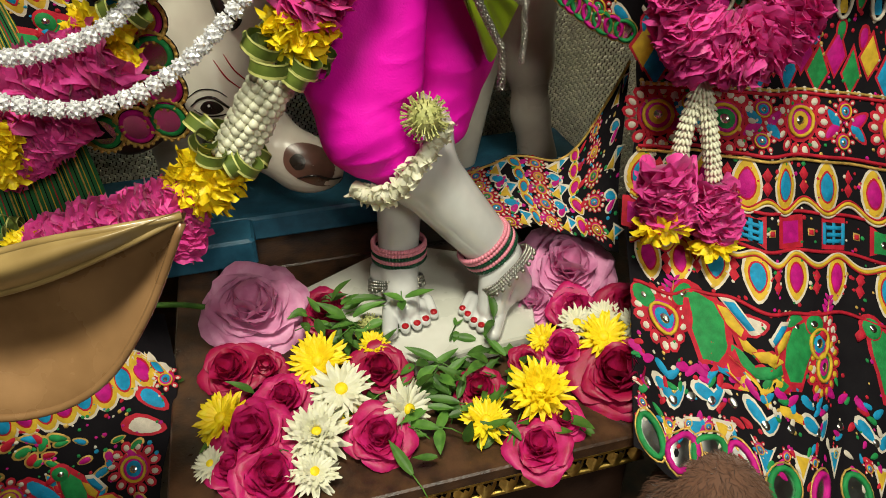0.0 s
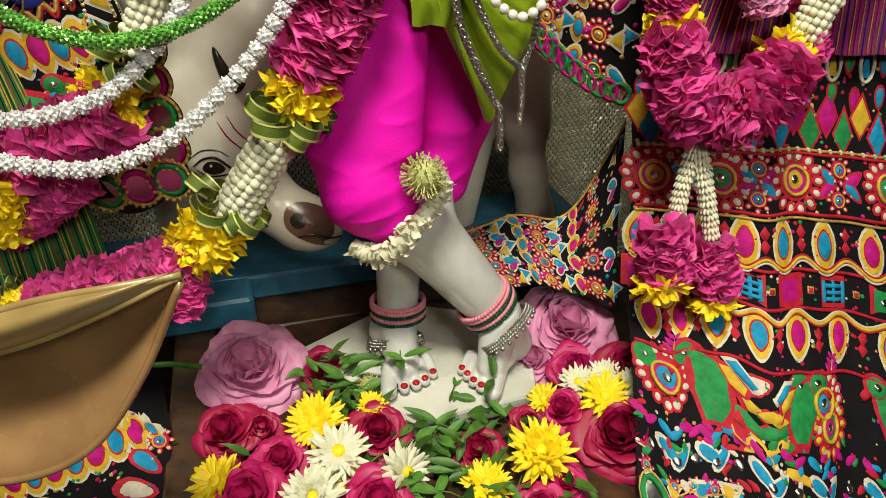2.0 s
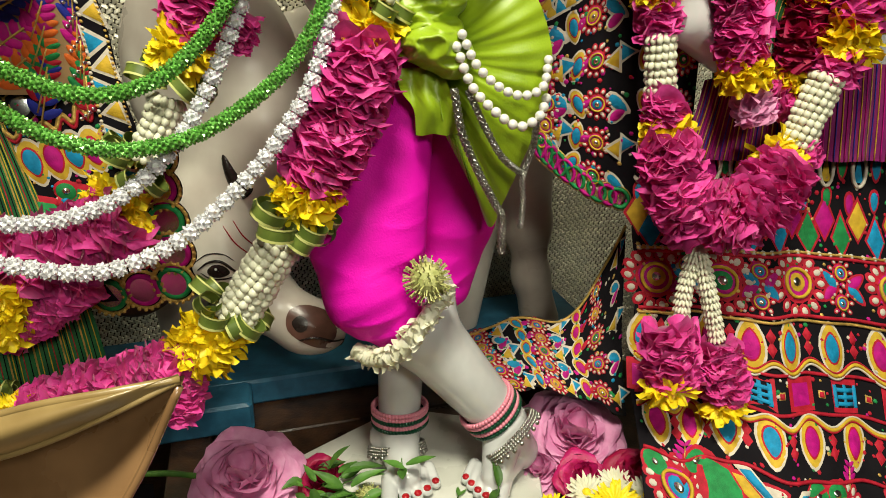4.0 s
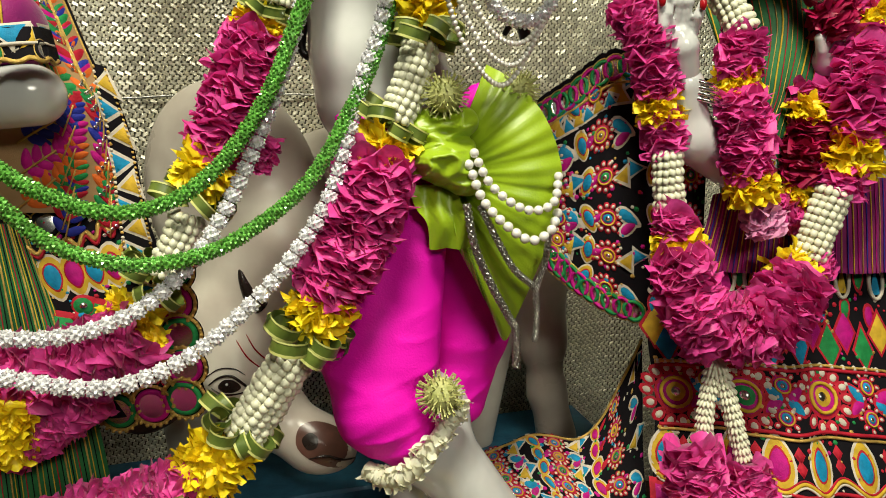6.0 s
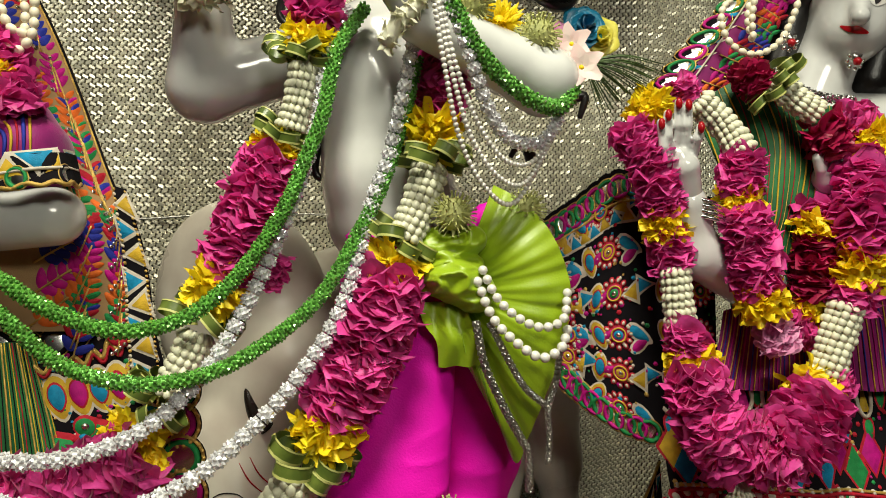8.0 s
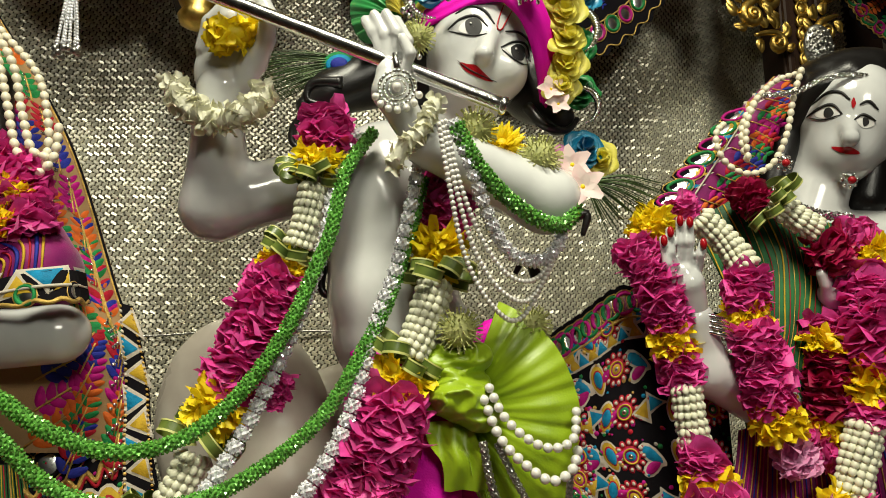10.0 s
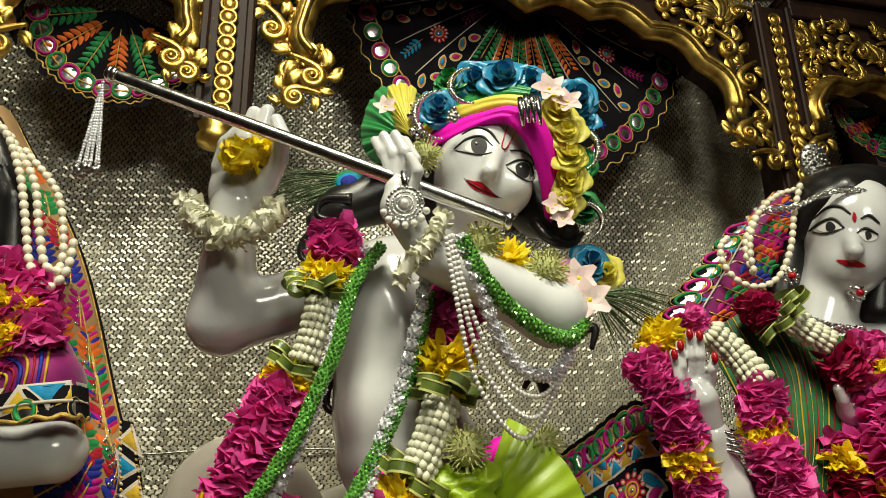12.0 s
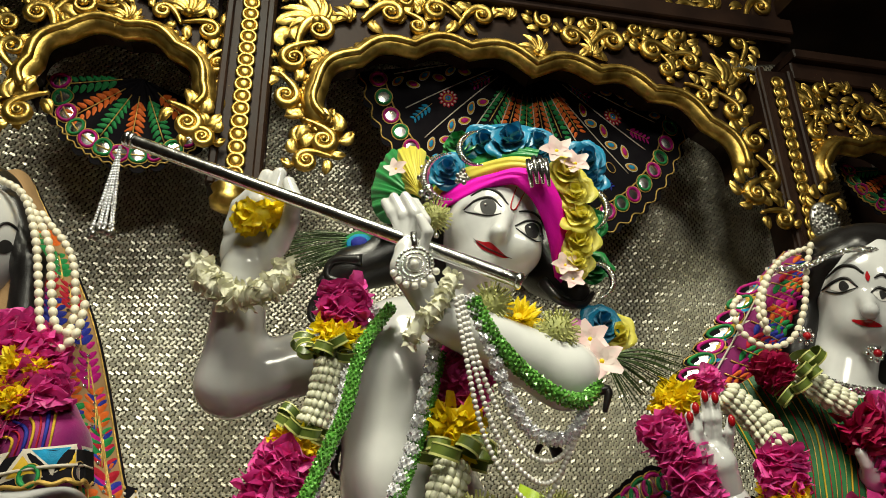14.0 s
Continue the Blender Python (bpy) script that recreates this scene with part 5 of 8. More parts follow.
def petal_roll(path, radius, step=0.0042, around=14, width=1.0, tilt=0.45, slot=0, ruffle=0.14, lengthen=1.0, m=None):
    """A stretch of garland: rings of petals standing out from its thread."""
    m = m or Mesh()
    L = length([V(p) for p in path])
    n = max(3, int(L / step) + 1)
    path = spline(path, n) if len(path) > 2 else [V(path[0]).lerp(V(path[1]), i / (n - 1)) for i in range(n)]
    m.tube(path, radius * 0.55, 8, slot)
    for i, (c, t, a, b) in enumerate(frames(path)):
        s = i / max(n - 1, 1)
        bulge = 0.86 + 0.14 * math.sin(math.pi * s) + 0.08 * math.sin(i * 1.7)
        for k in range(around):
            q = 2 * math.pi * (k + 0.5 * (i % 2)) / around + RNG.uniform(-0.25, 0.25)
            o = a * math.cos(q) + b * math.sin(q)
            if o.y > 0.75:
                continue
            side = t.cross(o)
            lean = tilt * (RNG.uniform(0.5, 2.4) if RNG.random() < 0.7 else RNG.uniform(-2.0, -0.2))
            out = o * RNG.uniform(0.6, 1.0) + t * lean
            R = radius * bulge * RNG.uniform(0.82, 1.18) * lengthen
            petal(m, c + o * radius * 0.38 + t * RNG.uniform(-0.3, 0.3) * step, out, side + t * RNG.uniform(-0.3, 0.3), R * 0.62, radius * width * RNG.uniform(0.7, 1.2), RNG.uniform(-0.3, 0.5), slot, RNG.uniform(0.1, 0.8), ruffle, 6)
    return m


BUDMESH = {}


def jasmine_roll(path, radius, parent, around=13, step=0.0086):
    """A stretch of jasmine: a thread core and every bud on it."""
    L = length([V(p) for p in path])
    n = max(3, int(L / step) + 1)
    path = spline(path, n) if len(path) > 2 else [V(path[0]).lerp(V(path[1]), i / (n - 1)) for i in range(n)]
    core = Mesh()
    core.tube(path, radius * 0.72, 8)
    core = part("jasmine_section", core, BUD, parent, "tight rows of cream jasmine buds")
    key = round(radius, 4)
    if key not in BUDMESH:
        m = Mesh()
        m.tube([V((0, 0, z * step * 0.8)) for z in (-1.0, -0.7, -0.1, 0.35, 0.75, 1.0)], [radius * k for k in (0.08, 0.18, 0.25, 0.27, 0.20, 0.05)], 7)
        BUDMESH[key] = m.data("jasmine_bud", BUD)
    spots = []
    for i, (c, t, a, b) in enumerate(frames(path)):
        for k in range(around):
            q = 2 * math.pi * (k + 0.12 * i) / around
            o = a * math.cos(q) + b * math.sin(q)
            if o.y > 0.35:
                continue
            d = (t + o * RNG.uniform(0.35, 0.8) + V((RNG.uniform(-.1, .1), 0, RNG.uniform(-.1, .1)))).normalized()
            spots.append(Matrix.Translation(c + o * radius * RNG.uniform(0.8, 0.95)) @ d.to_track_quat("Z", "Y").to_matrix().to_4x4())
    pieces("jasmine_bud", BUDMESH[key], spots, core)


def palm_loops(c, axis, radius, parent, count=10):
    """A collar of folded leaf strips, dark green with pale edges."""
    c, t = V(c), V(axis).normalized()
    a = t.orthogonal().normalized()
    b = t.cross(a)
    for k in range(count):
        q = 2 * math.pi * k / count + RNG.uniform(-0.3, 0.3)
        o = a * math.cos(q) + b * math.sin(q)
        side = (t * RNG.uniform(0.5, 1.2) + t.cross(o) * RNG.uniform(-0.7, 0.7)).normalized()
        R = radius * RNG.uniform(0.6, 0.95)
        along = o.cross(side).normalized()
        base = c + o * radius * 0.45 + t * RNG.uniform(-0.25, 0.25) * radius
        w = radius * 0.19
        m = Mesh()
        for lo, hi, slot, h in ((-1, 1, 0, 0.0), (0.62, 1.0, 1, 0.0006), (-1.0, -0.75, 1, 0.0006)):
            rows = []
            for i in range(13):
                f = 2 * math.pi * i / 12 * 0.92
                rad = o * (1 - math.cos(f)) * R * 0.55 + along * math.sin(f) * R * 0.5
                nn = (rad - o * R * 0.55).normalized()
                rows.append([base + rad + nn * h + side * (w * s) for s in (lo, hi)])
            m.grid(rows, slot)
        part("leaf_loop", m, [PALM, PALMEDGE], parent, "folded green leaf loop")


GKIND = {"rose": (ROSE, "rose_petals"), "crimson": (CRIMSON, "dark_rose_petals"), "gold": (YELLOW, "marigold_petals"), "pink": (PINK, "pink_petals")}


def garland(label, sections):
    g = thing("garland", label, "garland")
    for kind, pts, r in sections:
        if kind == "jas":
            jasmine_roll(pts, r * 0.76, g)
        elif kind == "palm":
            palm_loops(pts[0], V(pts[1]) - V(pts[0]), r, g)
        elif kind == "gold":
            part("marigold_petals", petal_roll(pts, r * 1.08, 0.0038, 17, 0.44, 0.5, 0, 0.14), YELLOW, g, "ruffled yellow petals")
        else:
            ma, nm = GKIND[kind]
            part(nm, petal_roll(pts, r), ma, g, "layered magenta rose petals" if kind == "rose" else "")
    return g


garland("long rose, marigold and jasmine garland hanging from the figure's shoulder", (
    ("rose", ((-0.167, 0.800, 1.260), (-0.161, 0.790, 1.217)), 0.036),
    ("gold", ((-0.169, 0.780, 1.208), (-0.172, 0.780, 1.192)), 0.031),
    ("palm", ((-0.179, 0.780, 1.181), (-0.181, 0.780, 1.171)), 0.030),
    ("jas", ((-0.177, 0.780, 1.164), (-0.183, 0.780, 1.131), (-0.192, 0.780, 1.101)), 0.020),
    ("palm", ((-0.202, 0.780, 1.095), (-0.206, 0.780, 1.088)), 0.030),
    ("gold", ((-0.208, 0.780, 1.084), (-0.212, 0.780, 1.065)), 0.031),
    ("rose", ((-0.212, 0.775, 1.066), (-0.233, 0.770, 1.013), (-0.263, 0.765, 0.948)), 0.040),
    ("rose", ((-0.212, 0.790, 0.955), (-0.227, 0.790, 0.923)), 0.02),
    ("gold", ((-0.268, 0.760, 0.939), (-0.279, 0.760, 0.907)), 0.036),
    ("palm", ((-0.289, 0.760, 0.892), (-0.296, 0.760, 0.879)), 0.034),
    ("jas", ((-0.300, 0.760, 0.867), (-0.311, 0.755, 0.839), (-0.327, 0.750, 0.809)), 0.024),
    ("palm", ((-0.343, 0.750, 0.799), (-0.353, 0.750, 0.790)), 0.032),
    ("gold", ((-0.358, 0.745, 0.779), (-0.372, 0.740, 0.752)), 0.034),
    ("gold", ((-0.338, 0.740, 0.745), (-0.351, 0.740, 0.729)), 0.02),
    ("rose", ((-0.352, 0.730, 0.747), (-0.406, 0.720, 0.719), (-0.465, 0.710, 0.704), (-0.532, 0.700, 0.708)), 0.046),
    ("rose", ((-0.397, 0.720, 0.683), (-0.452, 0.710, 0.645), (-0.492, 0.700, 0.624)), 0.032),
    ("gold", ((-0.472, 0.680, 0.691), (-0.485, 0.680, 0.628)), 0.028),
))
garland("long rose, marigold and jasmine garland crossing the figure's legs", (
    ("rose", ((-0.021, 0.800, 1.177), (-0.029, 0.790, 1.115)), 0.036),
    ("gold", ((-0.029, 0.780, 1.106), (-0.034, 0.780, 1.074)), 0.034),
    ("palm", ((-0.033, 0.770, 1.061), (-0.036, 0.770, 1.048)), 0.036),
    ("jas", ((-0.037, 0.770, 1.048), (-0.050, 0.765, 1.006), (-0.064, 0.760, 0.973)), 0.024),
    ("palm", ((-0.066, 0.760, 0.971), (-0.073, 0.760, 0.960)), 0.036),
    ("gold", ((-0.070, 0.755, 0.957), (-0.075, 0.755, 0.938)), 0.036),
    ("rose", ((-0.080, 0.750, 0.930), (-0.097, 0.745, 0.879), (-0.120, 0.740, 0.830), (-0.145, 0.735, 0.794)), 0.047),
    ("gold", ((-0.141, 0.730, 0.789), (-0.158, 0.730, 0.757)), 0.038),
    ("palm", ((-0.166, 0.730, 0.745), (-0.172, 0.730, 0.735)), 0.042),
    ("jas", ((-0.182, 0.730, 0.719), (-0.208, 0.725, 0.679), (-0.241, 0.720, 0.629)), 0.030),
    ("palm", ((-0.245, 0.720, 0.641), (-0.256, 0.720, 0.627)), 0.040),
    ("gold", ((-0.257, 0.710, 0.618), (-0.288, 0.700, 0.592)), 0.040),
    ("rose", ((-0.293, 0.695, 0.588), (-0.359, 0.680, 0.569), (-0.422, 0.665, 0.557), (-0.451, 0.660, 0.550)), 0.034),
    ("rose", ((-0.297, 0.690, 0.566), (-0.307, 0.680, 0.529)), 0.03),
    ("gold", ((-0.443, 0.655, 0.550), (-0.477, 0.650, 0.547)), 0.024),
    ("palm", ((-0.486, 0.650, 0.547), (-0.502, 0.650, 0.543)), 0.03),
))
garland("thick rose and marigold garland round the maiden's raised hand", (
    ("gold", ((0.239, 0.860, 1.135), (0.219, 0.860, 1.112)), 0.027),
    ("rose", ((0.266, 0.880, 1.159), (0.280, 0.880, 1.141)), 0.022),
    ("rose", ((0.200, 0.850, 1.098), (0.224, 0.840, 1.053), (0.236, 0.840, 0.999)), 0.032),
    ("gold", ((0.239, 0.840, 0.992), (0.239, 0.840, 0.969)), 0.03),
    ("rose", ((0.243, 0.840, 0.964), (0.246, 0.840, 0.928)), 0.03),
    ("jas", ((0.247, 0.830, 0.925), (0.251, 0.830, 0.885), (0.255, 0.830, 0.851)), 0.021),
    ("rose", ((0.260, 0.820, 0.859), (0.257, 0.820, 0.839)), 0.032),
    ("gold", ((0.260, 0.820, 0.832), (0.262, 0.820, 0.812)), 0.032),
    ("rose", ((0.262, 0.810, 0.807), (0.275, 0.800, 0.749), (0.298, 0.800, 0.712)), 0.042),
    ("rose", ((0.309, 0.800, 0.731), (0.345, 0.790, 0.720), (0.399, 0.800, 0.771)), 0.044),
))
garland("rose and jasmine garland across the maiden's chest", (
    ("jas", ((0.289, 0.860, 1.127), (0.314, 0.860, 1.103), (0.334, 0.850, 1.068)), 0.021),
    ("rose", ((0.337, 0.850, 1.061), (0.331, 0.850, 1.021)), 0.031),
    ("gold", ((0.331, 0.850, 1.017), (0.333, 0.850, 0.996)), 0.03),
    ("rose", ((0.334, 0.840, 0.993), (0.341, 0.840, 0.943), (0.348, 0.840, 0.902)), 0.034),
    ("gold", ((0.348, 0.840, 0.899), (0.355, 0.840, 0.875)), 0.033),
    ("pink", ((0.362, 0.840, 0.861), (0.373, 0.840, 0.834)), 0.028),
))
garland("heavy rose and marigold garland down the maiden's side", (
    ("crimson", ((0.360, 0.900, 1.175), (0.373, 0.890, 1.148)), 0.026),
    ("palm", ((0.386, 0.880, 1.152), (0.392, 0.880, 1.145)), 0.03),
    ("jas", ((0.390, 0.880, 1.152), (0.409, 0.870, 1.129), (0.430, 0.870, 1.115)), 0.019),
    ("crimson", ((0.440, 0.870, 1.102), (0.454, 0.870, 1.074)), 0.034),
    ("rose", ((0.464, 0.870, 1.104), (0.491, 0.870, 1.094)), 0.03),
    ("gold", ((0.495, 0.860, 1.089), (0.493, 0.860, 1.059)), 0.034),
    ("rose", ((0.490, 0.860, 1.048), (0.478, 0.850, 1.001), (0.483, 0.850, 0.950)), 0.044),
    ("gold", ((0.476, 0.850, 0.943), (0.473, 0.850, 0.913)), 0.04),
    ("rose", ((0.464, 0.850, 0.906), (0.461, 0.850, 0.879)), 0.037),
    ("jas", ((0.451, 0.840, 0.877), (0.439, 0.840, 0.839), (0.428, 0.840, 0.802)), 0.025),
    ("gold", ((0.393, 0.840, 0.799), (0.416, 0.830, 0.770)), 0.03),
    ("rose", ((0.430, 0.840, 0.805), (0.441, 0.840, 0.777)), 0.024),
    ("rose", ((0.433, 0.880, 1.006), (0.437, 0.880, 0.989)), 0.03),
    ("gold", ((0.432, 0.870, 0.985), (0.431, 0.870, 0.967)), 0.028),
    ("crimson", ((0.432, 0.870, 0.961), (0.428, 0.870, 0.891)), 0.032),
    ("gold", ((0.430, 0.870, 0.888), (0.424, 0.870, 0.863)), 0.028),
    ("rose", ((0.392, 0.870, 0.857), (0.427, 0.870, 0.842)), 0.028),
))
garland("jasmine pendant with two rose tassels on the skirt", (
    ("jas", ((0.307, 0.800, 0.675), (0.298, 0.795, 0.630), (0.296, 0.790, 0.575)), 0.0115),
    ("jas", ((0.310, 0.800, 0.679), (0.325, 0.790, 0.625), (0.341, 0.785, 0.565)), 0.0115),
    ("rose", ((0.272, 0.760, 0.586), (0.279, 0.750, 0.524)), 0.04),
    ("gold", ((0.268, 0.740, 0.528), (0.272, 0.740, 0.519)), 0.034),
    ("rose", ((0.338, 0.765, 0.560), (0.347, 0.750, 0.503)), 0.034),
    ("gold", ((0.342, 0.745, 0.497), (0.344, 0.745, 0.489)), 0.031),
))


# ---- strings of beads ----
def rope(name, label, path, r, step, material, kind="faceted", cat="bead string"):
    L = length(spline(path, 60))
    n = int(L / step) + 1
    pts = spline(path, n)
    m = Mesh()
    if kind == "faceted":
        sub = spline(path, int(L / (r * 0.55)) + 1)
        for i, (p, t, a, b) in enumerate(frames(sub)):
            for k in range(8):
                q = 2 * math.pi * (k + 0.5 * (i % 2)) / 8 + RNG.uniform(-0.12, 0.12)
                o = a * math.cos(q) + b * math.sin(q)
                m.add(stone(p + o * r * RNG.uniform(0.85, 1.08), (o + V((RNG.uniform(-.4, .4), RNG.uniform(-.4, .4), RNG.uniform(-.4, .4)))).normalized(), r * 0.36), STONE)
        m.tube(sub, r * 0.85, 8)
        return solo(name, m, material, label, cat, kind="stuff", smooth=False)
    t = thing(name, label, cat)
    if kind == "pearl":
        m.ball((0, 0, 0), (r, r, r * (1.25 if material is IVORYBEAD else 1.0)), 12, 8)
    else:
        for i in range(4):
            for k in range(7):
                q, z = 2 * math.pi * (k + 0.5 * (i % 2)) / 7, (i - 1.5) * 0.48
                o = V((math.cos(q) * math.cos(z), math.sin(q) * math.cos(z), math.sin(z)))
                m.add(stone(o * r, o, r * 0.33), STONE)
        m.ball((0, 0, 0), r * 0.93, 8, 6)
    data = m.data("bead", material, kind == "pearl")
    thread = Mesh()
    thread.tube(pts, r * 0.2, 5)
    part("thread", thread, material, t)
    spots = [Matrix.Translation(p) @ d.to_track_quat("Z", "Y").to_matrix().to_4x4() @ Matrix.Rotation(RNG.uniform(0, 6), 4, "Z") for p, d, a, b in frames(pts)]
    pieces("pearl" if material is PEARL else "bead" if "chain" not in name else "link", data, spots, t)
    return t


STONE = [(0, 1, 4), (1, 2, 4), (2, 3, 4), (3, 0, 4), (1, 0, 5), (2, 1, 5), (3, 2, 5), (0, 3, 5)]


def stone(p, o, r):
    a = o.orthogonal().normalized()
    b = o.cross(a)
    return [p + a * r, p + b * r, p - a * r, p - b * r, p + o * r * 0.9, p - o * r * 0.6]


rope("silver_bead_string", "sparkling silver crystal bead string hanging from the neck", ((-0.052, 0.760, 1.181), (-0.062, 0.760, 1.136), (-0.081, 0.755, 1.060), (-0.098, 0.745, 1.015), (-0.127, 0.720, 0.909), (-0.163, 0.700, 0.845), (-0.210, 0.675, 0.791), (-0.271, 0.650, 0.743), (-0.339, 0.620, 0.725), (-0.421, 0.600, 0.744), (-0.474, 0.590, 0.767)), 0.0079, 0.0150, CRYSTAL, "crystal")
rope("silver_bead_string", "sparkling silver crystal bead string hanging from the shoulder", ((-0.129, 0.800, 1.230), (-0.151, 0.775, 1.162), (-0.160, 0.760, 1.094), (-0.190, 0.735, 0.996), (-0.218, 0.720, 0.928), (-0.247, 0.700, 0.869), (-0.276, 0.680, 0.827), (-0.323, 0.660, 0.788), (-0.380, 0.640, 0.771), (-0.436, 0.625, 0.774), (-0.487, 0.610, 0.791)), 0.0079, 0.0150, CRYSTAL, "crystal")
rope("green_bead_string", "thick glittering green crystal bead rope from the shoulder", ((-0.109, 0.800, 1.236), (-0.137, 0.770, 1.180), (-0.151, 0.750, 1.105), (-0.167, 0.735, 1.060), (-0.189, 0.720, 1.004), (-0.229, 0.700, 0.941), (-0.276, 0.680, 0.900), (-0.332, 0.660, 0.888), (-0.386, 0.645, 0.907), (-0.428, 0.630, 0.940), (-0.471, 0.620, 0.976)), 0.0070, 0.01, GREENBEAD)
rope("green_bead_string", "thick glittering green crystal bead rope from the neck", ((-0.049, 0.765, 1.169), (-0.059, 0.765, 1.124), (-0.084, 0.755, 1.042), (-0.109, 0.735, 0.985), (-0.151, 0.710, 0.913), (-0.206, 0.690, 0.867), (-0.260, 0.670, 0.842), (-0.324, 0.650, 0.839), (-0.383, 0.635, 0.863), (-0.423, 0.620, 0.908), (-0.466, 0.610, 0.951)), 0.0068, 0.01, GREENBEAD)
rope("green_bead_string", "glittering green crystal bead rope looped over the arm", ((-0.008, 0.672, 1.198), (0.011, 0.676, 1.160), (0.038, 0.695, 1.131), (0.071, 0.715, 1.110), (0.103, 0.760, 1.109), (0.122, 0.780, 1.128), (0.124, 0.800, 1.155)), 0.0075, 0.01, GREENBEAD)
rope("silver_bead_string", "silver crystal bead string draped below the forearm", ((-0.010, 0.672, 1.199), (0.005, 0.676, 1.158), (0.024, 0.695, 1.103), (0.045, 0.715, 1.073), (0.078, 0.750, 1.069), (0.099, 0.765, 1.087), (0.108, 0.780, 1.109)), 0.0068, 0.0132, CRYSTAL, "crystal")


rope("pearl_string", "fine white pearl string draped below the forearm", ((-0.019, 0.672, 1.203), (-0.006, 0.676, 1.140), (0.015, 0.695, 1.085), (0.042, 0.715, 1.050), (0.073, 0.745, 1.050), (0.102, 0.765, 1.087)), 0.0030, 0.0057, PEARL, "pearl")
rope("pearl_string", "fine white pearl string draped below the forearm", ((-0.022, 0.672, 1.202), (-0.011, 0.676, 1.140), (0.007, 0.695, 1.074), (0.035, 0.715, 1.033), (0.066, 0.745, 1.029), (0.101, 0.765, 1.084)), 0.0030, 0.0057, PEARL, "pearl")
rope("pearl_string", "fine white pearl string draped below the forearm", ((-0.025, 0.672, 1.200), (-0.017, 0.676, 1.141), (-0.003, 0.695, 1.069), (0.024, 0.715, 1.019), (0.056, 0.745, 1.009), (0.099, 0.765, 1.081)), 0.0030, 0.0057, PEARL, "pearl")
rope("pearl_string", "large pearl swag pinned across the lime sash", ((0.018, 0.735, 0.936), (0.033, 0.730, 0.906), (0.057, 0.725, 0.884), (0.081, 0.730, 0.875), (0.103, 0.740, 0.883), (0.110, 0.760, 0.908)), 0.0052, 0.0102, PEARL, "pearl")
rope("pearl_string", "large pearl swag pinned across the lime sash", ((0.012, 0.735, 0.924), (0.028, 0.730, 0.885), (0.054, 0.725, 0.858), (0.078, 0.730, 0.843), (0.099, 0.735, 0.852), (0.108, 0.750, 0.869)), 0.0056, 0.011, PEARL, "pearl")
rope("silver_chain", "tarnished silver chain hanging down the sash", ((0.010, 0.735, 0.879), (0.018, 0.735, 0.836), (0.037, 0.740, 0.790), (0.056, 0.750, 0.752), (0.064, 0.755, 0.734), (0.065, 0.760, 0.692)), 0.0042, 0.0062, OLDSILVER, "crystal", "chain")
rope("silver_chain", "tarnished silver chain hanging down the sash", ((0.025, 0.735, 0.878), (0.043, 0.735, 0.841), (0.061, 0.740, 0.809), (0.084, 0.750, 0.787)), 0.0036, 0.0054, OLDSILVER, "crystal", "chain")
rope("silver_chain", "tarnished silver chain with a bell tassel", ((0.099, 0.750, 0.844), (0.095, 0.750, 0.813), (0.086, 0.750, 0.784), (0.087, 0.750, 0.755), (0.085, 0.750, 0.726)), 0.0034, 0.005, OLDSILVER, "crystal", "chain")


# ---- loose flowers on the pedestal ----
def rose(m, c, nor, R, layers=5, slot=0, loose=0.0):
    """A full rose: cupped petals in a spiral, opening outwards."""
    c, nor = V(c), V(nor).normalized()
    a = nor.orthogonal().normalized()
    b = nor.cross(a)
    k = 0
    for l in range(layers):
        f = (l + 0.6) / layers
        count = 3 + l
        for i in range(count):
            q = 2.4 * k + RNG.uniform(-0.2, 0.2)
            k += 1
            o = a * math.cos(q) + b * math.sin(q)
            side = nor.cross(o)
            base = c + o * R * 0.10 * f - nor * R * 0.25 * f
            rise = 1.25 - 1.05 * f + RNG.uniform(-0.1, 0.1) + loose * RNG.uniform(-0.4, 0.4)
            rows = []
            size, wid = R * (0.45 + 0.58 * f) * RNG.uniform(0.9, 1.1), R * (0.5 + 0.75 * f) * RNG.uniform(0.85, 1.1)
            ph = RNG.uniform(0, 6)
            for ii in range(6):
                t = ii / 5
                ww = wid * math.sin(math.pi * (0.14 + 0.56 * t)) * 0.5
                r = []
                for jj in range(6):
                    s = 2 * jj / 5 - 1
                    reach = math.sin(t * 1.35) * size * (1 - 0.12 * s * s)
                    up = rise * size * t * (1 - 0.45 * t * f) - 0.16 * R * f * max(0, t - 0.72) * 3
                    wrap = -0.55 * wid * s * s * (1 - f * 0.75) 
                    r.append(base + o * (reach * (0.35 + 0.65 * f) + wrap) + nor * (up + 0.05 * R * math.sin(ph + 3 * s) * t) + side * (ww * s))
                rows.append(r)
            m.grid(rows, slot)


